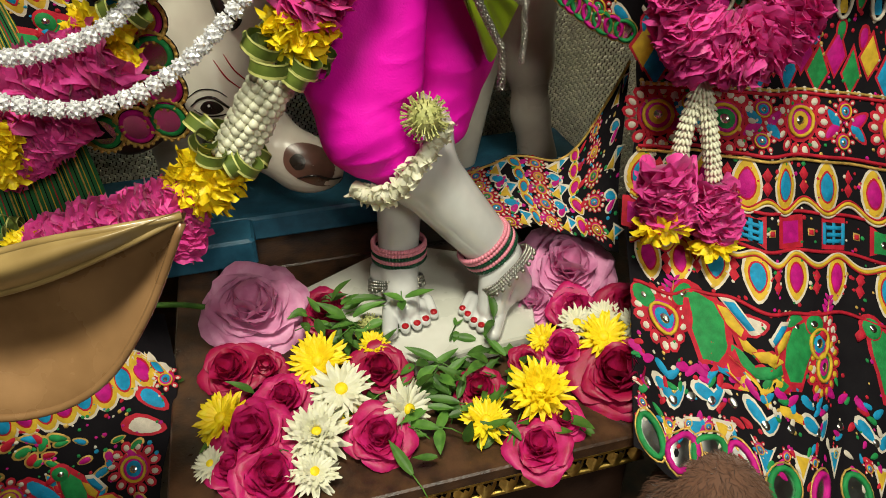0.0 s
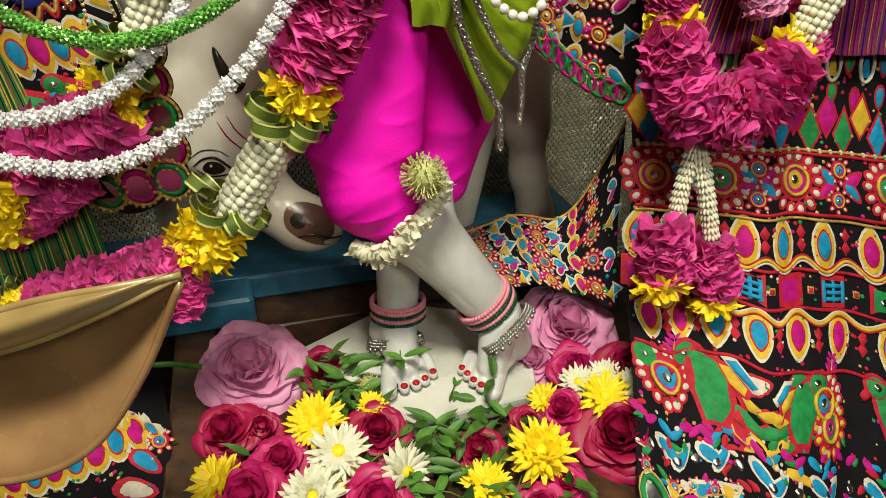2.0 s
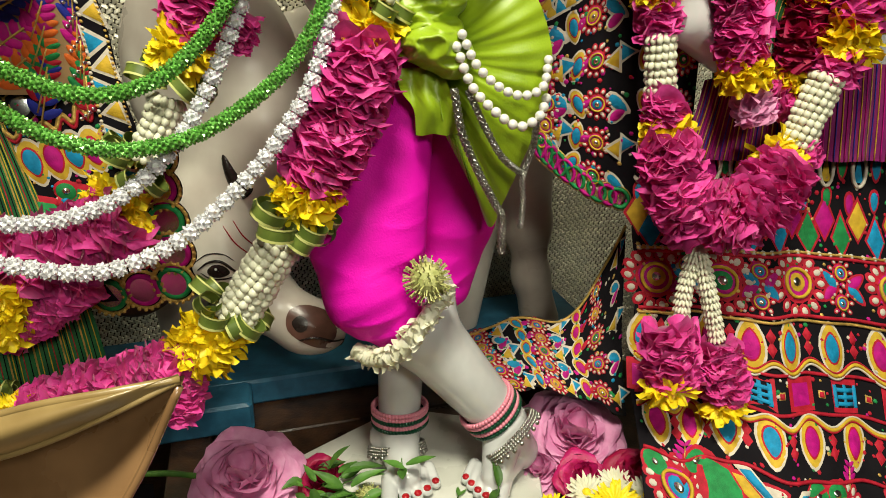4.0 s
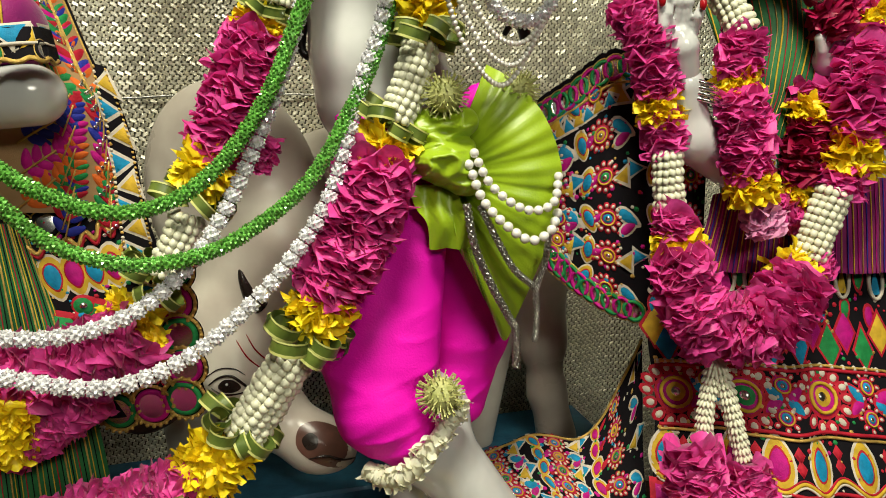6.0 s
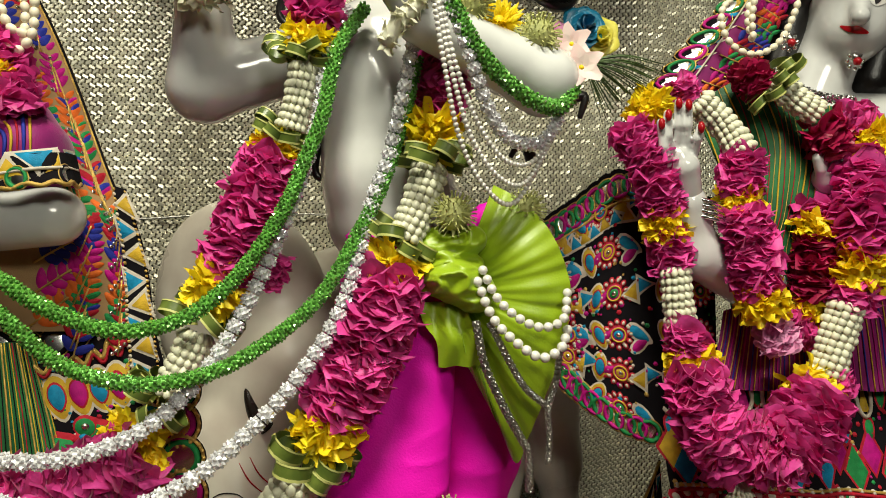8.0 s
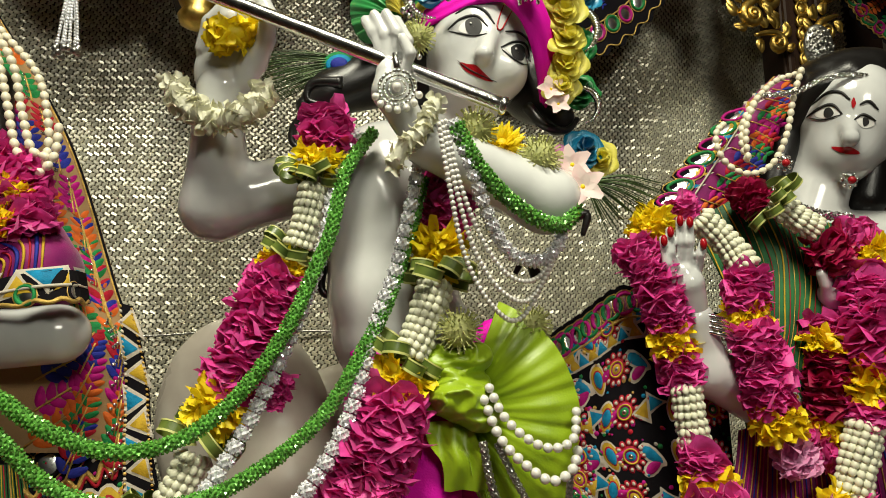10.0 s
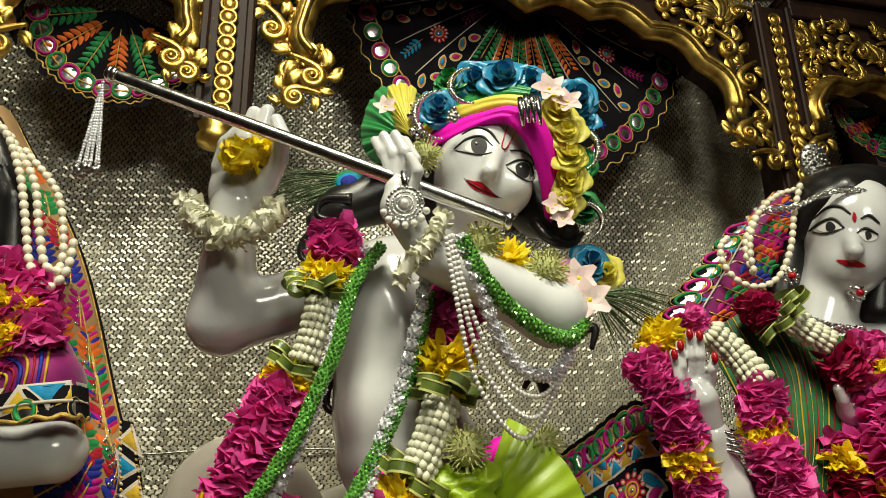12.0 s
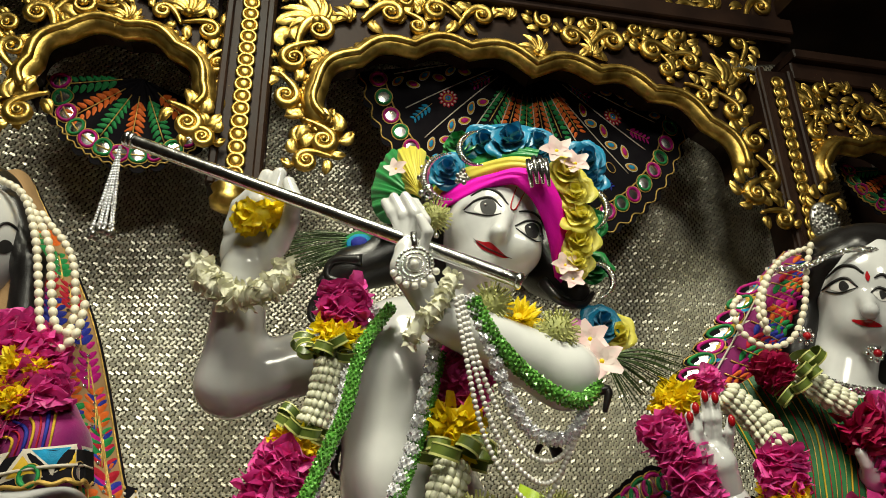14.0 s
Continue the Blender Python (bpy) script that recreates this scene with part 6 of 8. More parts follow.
def daisy(m, c, nor, R, slots=(0, 1), rings=3, count=15, double=False):
    c, nor = V(c), V(nor).normalized()
    a = nor.orthogonal().normalized()
    b = nor.cross(a)
    for l in range(rings):
        for i in range(count):
            q = 2 * math.pi * (i + 0.5 * (l % 2)) / count + RNG.uniform(-0.12, 0.12)
            o = a * math.cos(q) + b * math.sin(q)
            lift = (0.1 + 0.28 * l + (0.3 * l if double else 0)) + RNG.uniform(-0.1, 0.12)
            petal(m, c + o * R * 0.14 + nor * R * 0.05 * l, o + nor * lift, nor.cross(o), R * (1 - 0.17 * l) * RNG.uniform(0.85, 1.05), R * 0.27, RNG.uniform(-0.1, 0.3), slots[0], -0.4, 0.05)
    m.ball(c + nor * R * 0.1, (R * 0.22, R * 0.22, R * 0.14), 12, 6, slots[1], nor.to_track_quat("Z", "Y").to_matrix())


def leaf_blade(m, base, d, nor, l, w, slot=0):
    d = V(d).normalized()
    side = d.cross(V(nor)).normalized()
    up = side.cross(d).normalized()
    bend = RNG.uniform(-0.5, 0.3)
    rows = []
    for i in range(6):
        t = i / 5
        hw = w * 0.5 * math.sin(math.pi * min(0.06 + 0.94 * t, 0.995)) ** 0.8 * (1 - 0.45 * t)
        rows.append([base + d * l * t + up * (l * bend * t * t + abs(s) * hw * 0.45) + side * (hw * s) for s in (-1, -0.5, 0, 0.5, 1)])
    m.grid(rows, slot)


E0 = V(EYE)


def facing(p, tip=0.0, side=0.0):
    """A flower's heading: mostly up, part towards the viewer."""
    p = V(p)
    return (V((0, 0, 1)) * (0.75 + tip) + (E0 - p).normalized() * 0.7 + V((side, 0, 0))).normalized()


# roses: place, radius, material, lean
for p, R, ma, col, side in (
    ((-0.276, 0.788, 0.350), 0.078, PINK, "large pale pink garden rose", -0.1), ((0.188, 0.863, 0.365), 0.074, PINK, "large pale pink garden rose", 0.1), ((0.133, 0.819, 0.335), 0.040, PINK, "pale pink rose", -0.2),
    ((-0.283, 0.676, 0.335), 0.042, CRIMSON, "dark crimson rose", -0.3), ((-0.177, 0.800, 0.335), 0.040, CRIMSON, "dark crimson rose", 0.1), ((-0.202, 0.625, 0.335), 0.036, RUBY, "magenta rose", 0),
    ((-0.227, 0.561, 0.340), 0.050, RUBY, "magenta rose", -0.2), ((-0.196, 0.508, 0.330), 0.046, RUBY, "magenta rose", 0.2), ((-0.243, 0.524, 0.325), 0.034, RUBY, "magenta rose", -0.2), ((-0.078, 0.563, 0.335), 0.040, RUBY, "magenta rose", 0.2),
    ((-0.086, 0.672, 0.338), 0.042, CRIMSON, "dark crimson rose", 0.1), ((0.226, 0.656, 0.345), 0.060, CRIMSON, "large dark crimson rose", -0.2), ((0.259, 0.773, 0.360), 0.046, CRIMSON, "dark crimson rose", 0.2),
    ((0.189, 0.788, 0.345), 0.040, RUBY, "magenta rose", 0.1), ((0.156, 0.704, 0.345), 0.032, RUBY, "magenta rose", -0.1), ((0.112, 0.556, 0.325), 0.040, RUBY, "magenta rose", 0), ((0.147, 0.595, 0.325), 0.028, RUBY, "magenta rose", 0.2),
    ((0.045, 0.644, 0.330), 0.032, CRIMSON, "dark crimson rose", -0.2), ((0.113, 0.696, 0.330), 0.026, CRIMSON, "dark crimson rose", 0.2), ((-0.241, 0.686, 0.330), 0.028, CRIMSON, "dark crimson rose", 0.1)):
    m = Mesh()
    rose(m, p, facing(p, 0, side), R * 1.12, 6 if R > 0.055 else 5, 0, 0.75 if ma is RUBY else 0.4)
    t = thing("rose", col + " lying on the wooden pedestal", "rose", "offered roses")
    part_each("petal", m, ma, t)
for p, R, dbl, side, tip in (
    ((0.118, 0.623, 0.350), 0.042, True, 0, 0), ((-0.271, 0.586, 0.340), 0.036, False, -0.7, 0), ((-0.167, 0.676, 0.350), 0.040, False, -0.1, -0.4), ((0.050, 0.591, 0.330), 0.032, False, 0.1, 0.4), ((0.213, 0.711, 0.360), 0.036, False, 0.1, -0.3), ((-0.098, 0.712, 0.345), 0.024, False, 0, 0.5), ((0.134, 0.725, 0.345), 0.024, False, -0.5, 0), ((-0.116, 0.601, 0.330), 0.022, False, 0.2, 0)):
    m = Mesh()
    daisy(m, p, facing(p, tip, side), R, (0, 0), 5 if dbl else 3, 21, dbl)
    t = thing("yellow_chrysanthemum", "bright yellow chrysanthemum head among the offered flowers", "flower", "offered chrysanthemums")
    part_each("petal", m, YELLOW, t)
for p, R, rings, side, tip in (
    ((-0.129, 0.619, 0.355), 0.040, 3, 0.1, 0), ((-0.151, 0.558, 0.345), 0.040, 6, 0, 0), ((-0.149, 0.515, 0.330), 0.030, 4, 0.2, -0.3), ((-0.046, 0.605, 0.335), 0.036, 2, 0.5, -0.8), ((0.184, 0.746, 0.355), 0.028, 3, -0.2, 0.2), ((0.259, 0.733, 0.360), 0.030, 2, 0.4, 0), ((0.223, 0.755, 0.360), 0.028, 3, 0, 0.6), ((-0.272, 0.531, 0.325), 0.022, 3, -0.5, 0)):
    m = Mesh()
    daisy(m, p, facing(p, tip, side), R, (0, 1), rings, 19, rings > 5)
    t = thing("white_chrysanthemum", "white chrysanthemum with a yellow heart among the offered flowers", "flower", "offered chrysanthemums")
    part_each("petal", m, [WHITEP, YELLOW], t)
# leaves and sprigs
for label, spots in (("fresh green basil sprigs between the flowers", (((-0.158, 0.762, 0.345), 26, 0.028), ((-0.116, 0.737, 0.335), 14, 0.02))),
                     ("fresh green leaf sprigs heaped before the slab", (((0.009, 0.680, 0.325), 34, 0.05), ((-0.006, 0.634, 0.320), 30, 0.045), ((0.063, 0.701, 0.325), 18, 0.03), ((0.022, 0.579, 0.318), 14, 0.032))),
                     ("scattered green leaves under the flowers", (((0.101, 0.606, 0.318), 7, 0.03), ((0.155, 0.590, 0.316), 6, 0.02), ((-0.194, 0.557, 0.325), 6, 0.03), ((-0.140, 0.604, 0.322), 6, 0.03), ((-0.251, 0.625, 0.320), 6, 0.04))),
                     ("small leaves tucked on the figure's feet", (((-0.059, 0.760, 0.387), 3, 0.004), ((0.067, 0.740, 0.365), 2, 0.004)))):
    m = Mesh()
    for c, n, spread in spots:
        c = V(c)
        for i in range(n):
            p = c + V((RNG.gauss(0, spread), RNG.gauss(0, spread * 0.7), RNG.uniform(-0.005, 0.014)))
            d = V((RNG.uniform(-1, 1), RNG.uniform(-1, 0.6), RNG.uniform(-0.2, 0.5)))
            leaf_blade(m, p, d, (RNG.uniform(-.4, .4), RNG.uniform(-.6, 0), 1), RNG.uniform(0.026, 0.05), RNG.uniform(0.012, 0.020))
            if i % 3 == 0:
                m.tube([p, p - d.normalized() * 0.02, p - d.normalized() * 0.035 + V((0, 0, -0.008))], 0.0009, 5)
    solo("leaf_sprigs", m, LEAF, label, "leaves", kind="stuff")
m = Mesh()
m.tube(spline(((-0.428, 0.800, 0.346), (-0.386, 0.800, 0.347), (-0.340, 0.790, 0.349)), 10), 0.0042, 10)
solo("cut_stalk", m, LEAF, "cut green flower stalk lying on the pedestal edge", "stalk")


# ---- thistle heads, white flower bands ----
def thistle(p, R, label):
    m = Mesh()
    p = V(p)
    m.ball(p, R * 0.72, 12, 8)
    n = 150
    for i in range(n):
        z = 1 - 2 * (i + 0.5) / n
        q = i * 2.39996
        o = V((math.sqrt(1 - z * z) * math.cos(q), math.sqrt(1 - z * z) * math.sin(q), z))
        if o.y > 0.5:
            continue
        o2 = (o + V((RNG.uniform(-.15, .15), RNG.uniform(-.15, .15), RNG.uniform(-.15, .15)))).normalized()
        m.tube([p + o * R * 0.6, p + o2 * R * 0.92, p + o2 * R * 1.02], [R * 0.035, R * 0.03, R * 0.05], 4)
    solo("thistle_head", m, ERYN, label, "flower", "pale thistle heads", smooth=False)


for p, R in (((-0.022, 0.735, 0.667), 0.028), ((-0.012, 0.755, 0.996), 0.026), ((0.069, 0.790, 1.001), 0.024), ((0.011, 0.760, 1.221), 0.027), ((0.085, 0.780, 1.192), 0.027), ((-0.053, 0.790, 1.348), 0.022), ((-0.106, 0.760, 0.341), 0.018)):
    thistle(p, R, "round pale green thistle head pinned among the garlands")


def white_band(label, path, r, around=7):
    m = petal_roll(path, r, 0.0075, around, 0.75, 0.8, 0, 0.12)
    t = thing("white_flower_band", label, "flower band")
    part_each("petal", m, WHITEP, t)


white_band("band of white jasmine flowers round the trouser hem", ((-0.113, 0.765, 0.560), (-0.089, 0.750, 0.555), (-0.060, 0.735, 0.570), (-0.033, 0.735, 0.603), (-0.011, 0.745, 0.631), (0.001, 0.760, 0.649)), 0.0195)
white_band("white jasmine bracelet round the raised wrist", ((-0.341, 0.770, 1.291), (-0.313, 0.755, 1.257), (-0.275, 0.750, 1.240), (-0.245, 0.755, 1.252), (-0.231, 0.770, 1.277)), 0.023, 9)
white_band("white jasmine bracelet round the lower wrist", ((-0.031, 0.720, 1.241), (-0.043, 0.705, 1.209), (-0.062, 0.700, 1.189), (-0.076, 0.705, 1.167)), 0.0155)
m = petal_roll(((-0.291, 0.765, 1.346), (-0.266, 0.750, 1.341), (-0.249, 0.765, 1.353)), 0.024, 0.006, 7, 0.9, 0.7, 0, 0.25)
solo("yellow_petals", m, YELLOW, "crumpled yellow petals held in the raised palm", "petals")

# ---- anklets and jewels ----
def bead_ring(m, c, axis, R, r, n, slot, squash=1.0):
    axis = V(axis).normalized()
    a = axis.orthogonal().normalized()
    b = axis.cross(a)
    for k in range(n):
        q = 2 * math.pi * k / n
        m.ball(V(c) + a * R * math.cos(q) + b * R * math.sin(q), r, 6, 4, slot)


ANKLET_BEADS = {}
for key, ma in (("pink", PINKBEAD), ("green", DKGREENBEAD)):
    m = Mesh()
    m.ball((0, 0, 0), 0.0034, 7, 5)
    ANKLET_BEADS[key] = m.data("bead", ma)
for c, ax, R, s in (((-0.068, 0.858, 0.406), (0.0, 0.12, 1), 0.0385, "standing"), ((0.060, 0.820, 0.437), V((-0.038, 0.810, 0.570)) - V((0.079, 0.820, 0.416)), 0.0405, "crossed")):
    ax = V(ax).normalized()
    t = thing("anklet", "pink and dark green bead anklet on the " + s + " leg", "anklet", "bead anklets")
    for k in range(5):
        c_, a_ = V(c) + ax * (0.0062 * (2 - k)), ax.orthogonal().normalized()
        b_ = ax.cross(a_)
        pieces("bead", ANKLET_BEADS["pink" if k in (0, 1, 3) else "green"], [Matrix.Translation(c_ + (a_ * math.cos(q) + b_ * math.sin(q)) * R) for q in [2 * math.pi * i / 52 for i in range(52)]], t)
for c, ax, R in (((-0.072, 0.835, 0.360), (-0.1, 0.5, 1), 0.041), ((0.089, 0.800, 0.406), (-0.8, 0.3, 0.75), 0.046)):
    m = Mesh()
    for k in range(3):
        bead_ring(m, V(c) + V(ax).normalized() * 0.004 * k, ax, R - 0.001 * k, 0.0024, 64, 0)
    for k in range(22):
        q = 2 * math.pi * k / 22
        a_ = V(ax).orthogonal().normalized()
        b_ = V(ax).normalized().cross(a_)
        m.ball(V(c) + a_ * R * math.cos(q) + b_ * R * math.sin(q) - V(ax).normalized() * 0.005, 0.0034, 6, 4)
    solo("silver_anklet", m, OLDSILVER, "tarnished silver chain anklet with tiny bells", "anklet", "silver anklets")
jewel = thing("hand_jewel", "silver crescent hand ornament with pearls", "jewel")
c = V((-0.070, 0.705, 1.252))
m = Mesh()
for R, r in ((0.019, 0.0026), (0.014, 0.002), (0.009, 0.0016)):
    for k in range(26):
        q = 2 * math.pi * k / 26
        m.ball(c + V((math.cos(q) * R, -0.002, math.sin(q) * R)), r, 6, 4)
m.tube([c + V((0, 0.002, 0.02)), c + V((-0.002, 0.002, 0.04))], 0.004, 8)
part("filigree", m, SILVER, jewel)
for k in range(7):
    m = Mesh()
    q = -math.pi * (0.12 + 0.76 * k / 6)
    m.ball(c + V((math.cos(q) * 0.025, -0.003, math.sin(q) * 0.025)), 0.0042, 10, 7)
    part("pearl", m, PEARL, jewel)
m = Mesh()
m.ball(c + V((0, -0.004, 0)), 0.0055, 10, 7)
part("pearl", m, PEARL, jewel)
tassel = thing("flute_tassel", "clear bead tassel hanging from the flute's end", "tassel")
for k in range(6):
    m = Mesh()
    p0, p1 = V((-0.436, 0.720, 1.430)), V((-0.440, 0.720, 1.323)) + V(((k - 2.5) * 0.005, 0.003 * math.sin(k * 2), 0))
    for i in range(30):
        m.ball(p0.lerp(p1, i / 29) + V((0, 0, -0.0)), 0.0022 if i % 7 else 0.0028, 6, 4, 0)
    part("bead_strand", m, CRYSTAL, tassel)
m = Mesh()
for k in range(14):
    m.ball(V((-0.440, 0.720, 1.317)) + V((0.013 * math.cos(k * 2.4), 0.008 * math.sin(k * 2.4), RNG.uniform(-0.006, 0.006))), 0.0042, 8, 5)
part("bead_cluster", m, OLDSILVER, tassel)


# ---- hair, turban and flowers of the flute player ----
m = sdf_mesh([("e", (-0.038, 0.930, 1.371), (0.07, 0.05, 0.08)), ("e", (0.099, 0.930, 1.356), (0.045, 0.05, 0.075)), ("c", (-0.121, 0.930, 1.358), (-0.180, 0.900, 1.323), 0.045, 0.03), ("c", (-0.180, 0.900, 1.323), (-0.211, 0.880, 1.300), 0.025, 0.012), ("c", (0.091, 0.910, 1.323), (0.122, 0.880, 1.270), 0.04, 0.022), ("e", (0.038, 0.940, 1.417), (0.085, 0.05, 0.09))], 0.004, 0.02)
for path in (((-0.159, 0.870, 1.327), (-0.198, 0.870, 1.327), (-0.205, 0.870, 1.305), (-0.181, 0.870, 1.296)), ((-0.191, 0.880, 1.291), (-0.221, 0.880, 1.277), (-0.228, 0.880, 1.253), (-0.212, 0.880, 1.237)), ((0.081, 0.860, 1.281), (0.100, 0.850, 1.253), (0.129, 0.860, 1.248), (0.146, 0.870, 1.266)), ((-0.180, 0.860, 1.102), (-0.185, 0.860, 1.056), (-0.171, 0.860, 1.046), (-0.165, 0.860, 1.061)), ((0.087, 0.880, 1.062), (0.073, 0.870, 1.089), (0.058, 0.870, 1.068)), ((0.124, 0.860, 1.133), (0.149, 0.860, 1.139), (0.143, 0.860, 1.112))):
    pts = spline(path, 18)
    m.tube(pts, [0.0075 * (1 - 0.7 * i / 17) + 0.001 for i in range(18)], 8)
solo("hair", m, HAIR, "black curled hair of the flute player", "hair")

turban = thing("turban", "layered magenta, yellow and green silk turban with blue rosettes", "turban")


def band_cloth(low_edge, high_edge, ma, nm, bulge=0.007):
    """A stretched band of silk between two edges, rounded, with fine drag folds along it."""
    lo, hi = spline(low_edge, 44), spline(high_edge, 44)
    rows = []
    for k in range(15):
        t = k / 14
        row = []
        for i, (p, q) in enumerate(zip(lo, hi)):
            out = bulge * math.sin(math.pi * t) ** 0.6 + 0.0016 * math.sin(t * 15 + 1.5 * math.sin(i * 0.11 + t * 4)) * math.sin(math.pi * t)
            row.append(p.lerp(q, t) + V((0, -out, 0)))
        rows.append(row)
    m = Mesh()
    m.grid(rows)
    m.grid([[p + V((0, 0.004, 0)) for p in r] for r in rows[::-1]])
    part(nm, m, ma, turban)


band_cloth(((-0.058, 0.845, 1.384), (-0.028, 0.815, 1.380), (0.009, 0.795, 1.386), (0.045, 0.788, 1.390), (0.071, 0.790, 1.378)), ((-0.044, 0.845, 1.415), (-0.005, 0.815, 1.413), (0.025, 0.800, 1.412), (0.055, 0.790, 1.413), (0.082, 0.790, 1.405)), MAGENTA, "magenta_wrap")
band_cloth(((0.047, 0.782, 1.390), (0.069, 0.787, 1.367), (0.082, 0.800, 1.340), (0.090, 0.820, 1.314), (0.097, 0.855, 1.286)), ((0.090, 0.785, 1.405), (0.108, 0.805, 1.371), (0.116, 0.825, 1.340), (0.115, 0.845, 1.309), (0.108, 0.875, 1.277)), MAGENTA, "magenta_wrap")
band_cloth(((-0.059, 0.850, 1.403), (-0.028, 0.830, 1.411), (0.010, 0.810, 1.415), (0.047, 0.797, 1.414), (0.080, 0.790, 1.405)), ((-0.064, 0.860, 1.422), (-0.032, 0.840, 1.437), (0.011, 0.820, 1.439), (0.048, 0.805, 1.438), (0.083, 0.800, 1.431)), CLOTH_YELLOW, "yellow_wrap")
band_cloth(((-0.065, 0.870, 1.422), (-0.032, 0.850, 1.437), (0.011, 0.830, 1.441), (0.048, 0.812, 1.439), (0.081, 0.805, 1.432)), ((-0.050, 0.880, 1.463), (-0.016, 0.860, 1.470), (0.020, 0.845, 1.474), (0.054, 0.830, 1.470), (0.087, 0.815, 1.451)), CLOTH_GREEN, "green_wrap")
m = sdf_mesh([("e", (0.052, 0.900, 1.461), (0.095, 0.07, 0.075), (0, 15, 0))], 0.005, 0.01)
part("crown", m, CLOTH_BLUE, turban)
for p, R, ma, nm in (((0.051, 0.820, 1.472), 0.040, CLOTH_BLUE, "blue_rosette"), ((0.013, 0.830, 1.479), 0.03, CLOTH_BLUE, "blue_rosette"), ((-0.038, 0.820, 1.432), 0.032, CLOTH_BLUE, "blue_rosette"), ((0.151, 0.850, 1.451), 0.036, CLOTH_BLUE, "blue_rosette"), ((0.157, 0.860, 1.425), 0.028, CLOTH_BLUE, "blue_rosette"), ((0.086, 0.830, 1.474), 0.03, CLOTH_BLUE, "blue_rosette"),
                     ((-0.021, 0.840, 1.482), 0.032, CLOTH_GREEN, "green_rosette"), ((0.150, 0.870, 1.305), 0.03, CLOTH_GREEN, "green_rosette"), ((0.150, 0.880, 1.367), 0.03, CLOTH_GREEN, "green_rosette"), ((0.151, 0.860, 1.224), 0.03, CLOTH_BLUE, "blue_rosette"), ((0.169, 0.870, 1.212), 0.03, CLOTH_YELLOW, "yellow_rosette"),
                     ((0.116, 0.800, 1.408), 0.030, CLOTH_YELLOW, "yellow_rosette"), ((0.125, 0.805, 1.381), 0.030, CLOTH_YELLOW, "yellow_rosette"), ((0.128, 0.812, 1.352), 0.030, CLOTH_YELLOW, "yellow_rosette"), ((0.128, 0.820, 1.322), 0.030, CLOTH_YELLOW, "yellow_rosette"), ((0.121, 0.825, 1.295), 0.028, CLOTH_YELLOW, "yellow_rosette")):
    m = Mesh()
    rose(m, p, V((RNG.uniform(-.3, .3), -1, RNG.uniform(-.2, .4))), R, 4, 0, 0.3)
    part(nm, m, ma, turban)
for o, rim, ma, nm in (((-0.074, 0.820, 1.386), ((-0.090, 0.850, 1.481), (-0.115, 0.850, 1.482), (-0.135, 0.850, 1.453), (-0.144, 0.850, 1.410), (-0.131, 0.850, 1.375), (-0.097, 0.850, 1.366)), CLOTH_GREEN, "green_pleat"), ((-0.070, 0.800, 1.381), ((-0.066, 0.830, 1.466), (-0.087, 0.830, 1.474), (-0.105, 0.830, 1.465), (-0.101, 0.830, 1.432), (-0.095, 0.830, 1.400)), CLOTH_YELLOW, "yellow_pleat")):
    part(nm, fan_cloth(o, rim, 7, 0.009, 90, 12, 0.012), ma, turban)
for p, R, turn in (((-0.037, 0.790, 1.405), 0.034, 0.35), ((0.003, 0.800, 1.450), 0.026, 0.45), ((0.139, 0.820, 1.365), 0.032, -2.2), ((0.147, 0.840, 1.274), 0.024, -2.4)):
    m = Mesh()
    c = V(p)
    n = 30
    for i in range(n):
        q = math.pi / 2 + turn + (i / (n - 1) - 0.15) * math.pi * 1.1
        o = V((math.cos(q), 0, math.sin(q)))
        w = 0.3 * math.sin(math.pi * (i + 0.5) / n)
        m.tube([c + o * R * (1 - w), c + o * R * (1 - w * 0.5) + V((0, -0.005 * w * 3, 0)), c + o * R], 0.0018, 6)
    part("silver_crescent", m, SILVER, turban, "ribbed silver crescent")
m = Mesh()
for k in range(4):
    c = V((0.077, 0.765, 1.403)) + V(((k - 1.5) * 0.007, 0, -0.004 * abs(k - 1.5)))
    m.tube([c + V((0, 0, 0.012)), c + V((0, -0.002, 0)), c + V((0.002, 0, -0.026))], [0.0035, 0.0042, 0.002], 8)
part("brooch", m, SILVER, turban, "silver drop brooch")
m = Mesh()
c = V((-0.017, 0.775, 1.394))
for k in range(14):
    m.ball(c + V((0.008 * math.cos(k * 2.4) * (k / 14), -0.002, 0.012 * math.sin(k * 2.4) * (k / 14))), 0.0034, 6, 4)
part("brooch", m, OLDSILVER, turban, "small silver brooch")
m = Mesh()
for k in range(16):
    m.ball(V((-0.069, 0.800, 1.423)).lerp(V((-0.054, 0.780, 1.302)), k / 15) + V((0.006 * math.sin(k * 2.1), -0.004, 0)), RNG.uniform(0.003, 0.0055), 8, 5)
solo("ear_ornament", m, SILVER, "silver hanging ear ornament with pearls", "ornament")


def plumeria(p, R, nor=(0, -1, 0.2)):
    m = Mesh()
    nor = V(nor).normalized()
    a = nor.orthogonal().normalized()
    b = nor.cross(a)
    for i in range(5):
        q = 2 * math.pi * i / 5 + 0.4
        o = a * math.cos(q) + b * math.sin(q)
        petal(m, V(p), o + nor * 0.4, nor.cross(o), R, R * 0.75, 0.1, 0, 0.3, 0.03)
    m.ball(p, R * 0.12, 8, 5, 1)
    t = thing("plumeria", "pale pink plumeria blossom tucked in the headdress", "flower", "plumeria blossoms")
    part_each("petal", m, [PALEPINK, YELLOW], t)


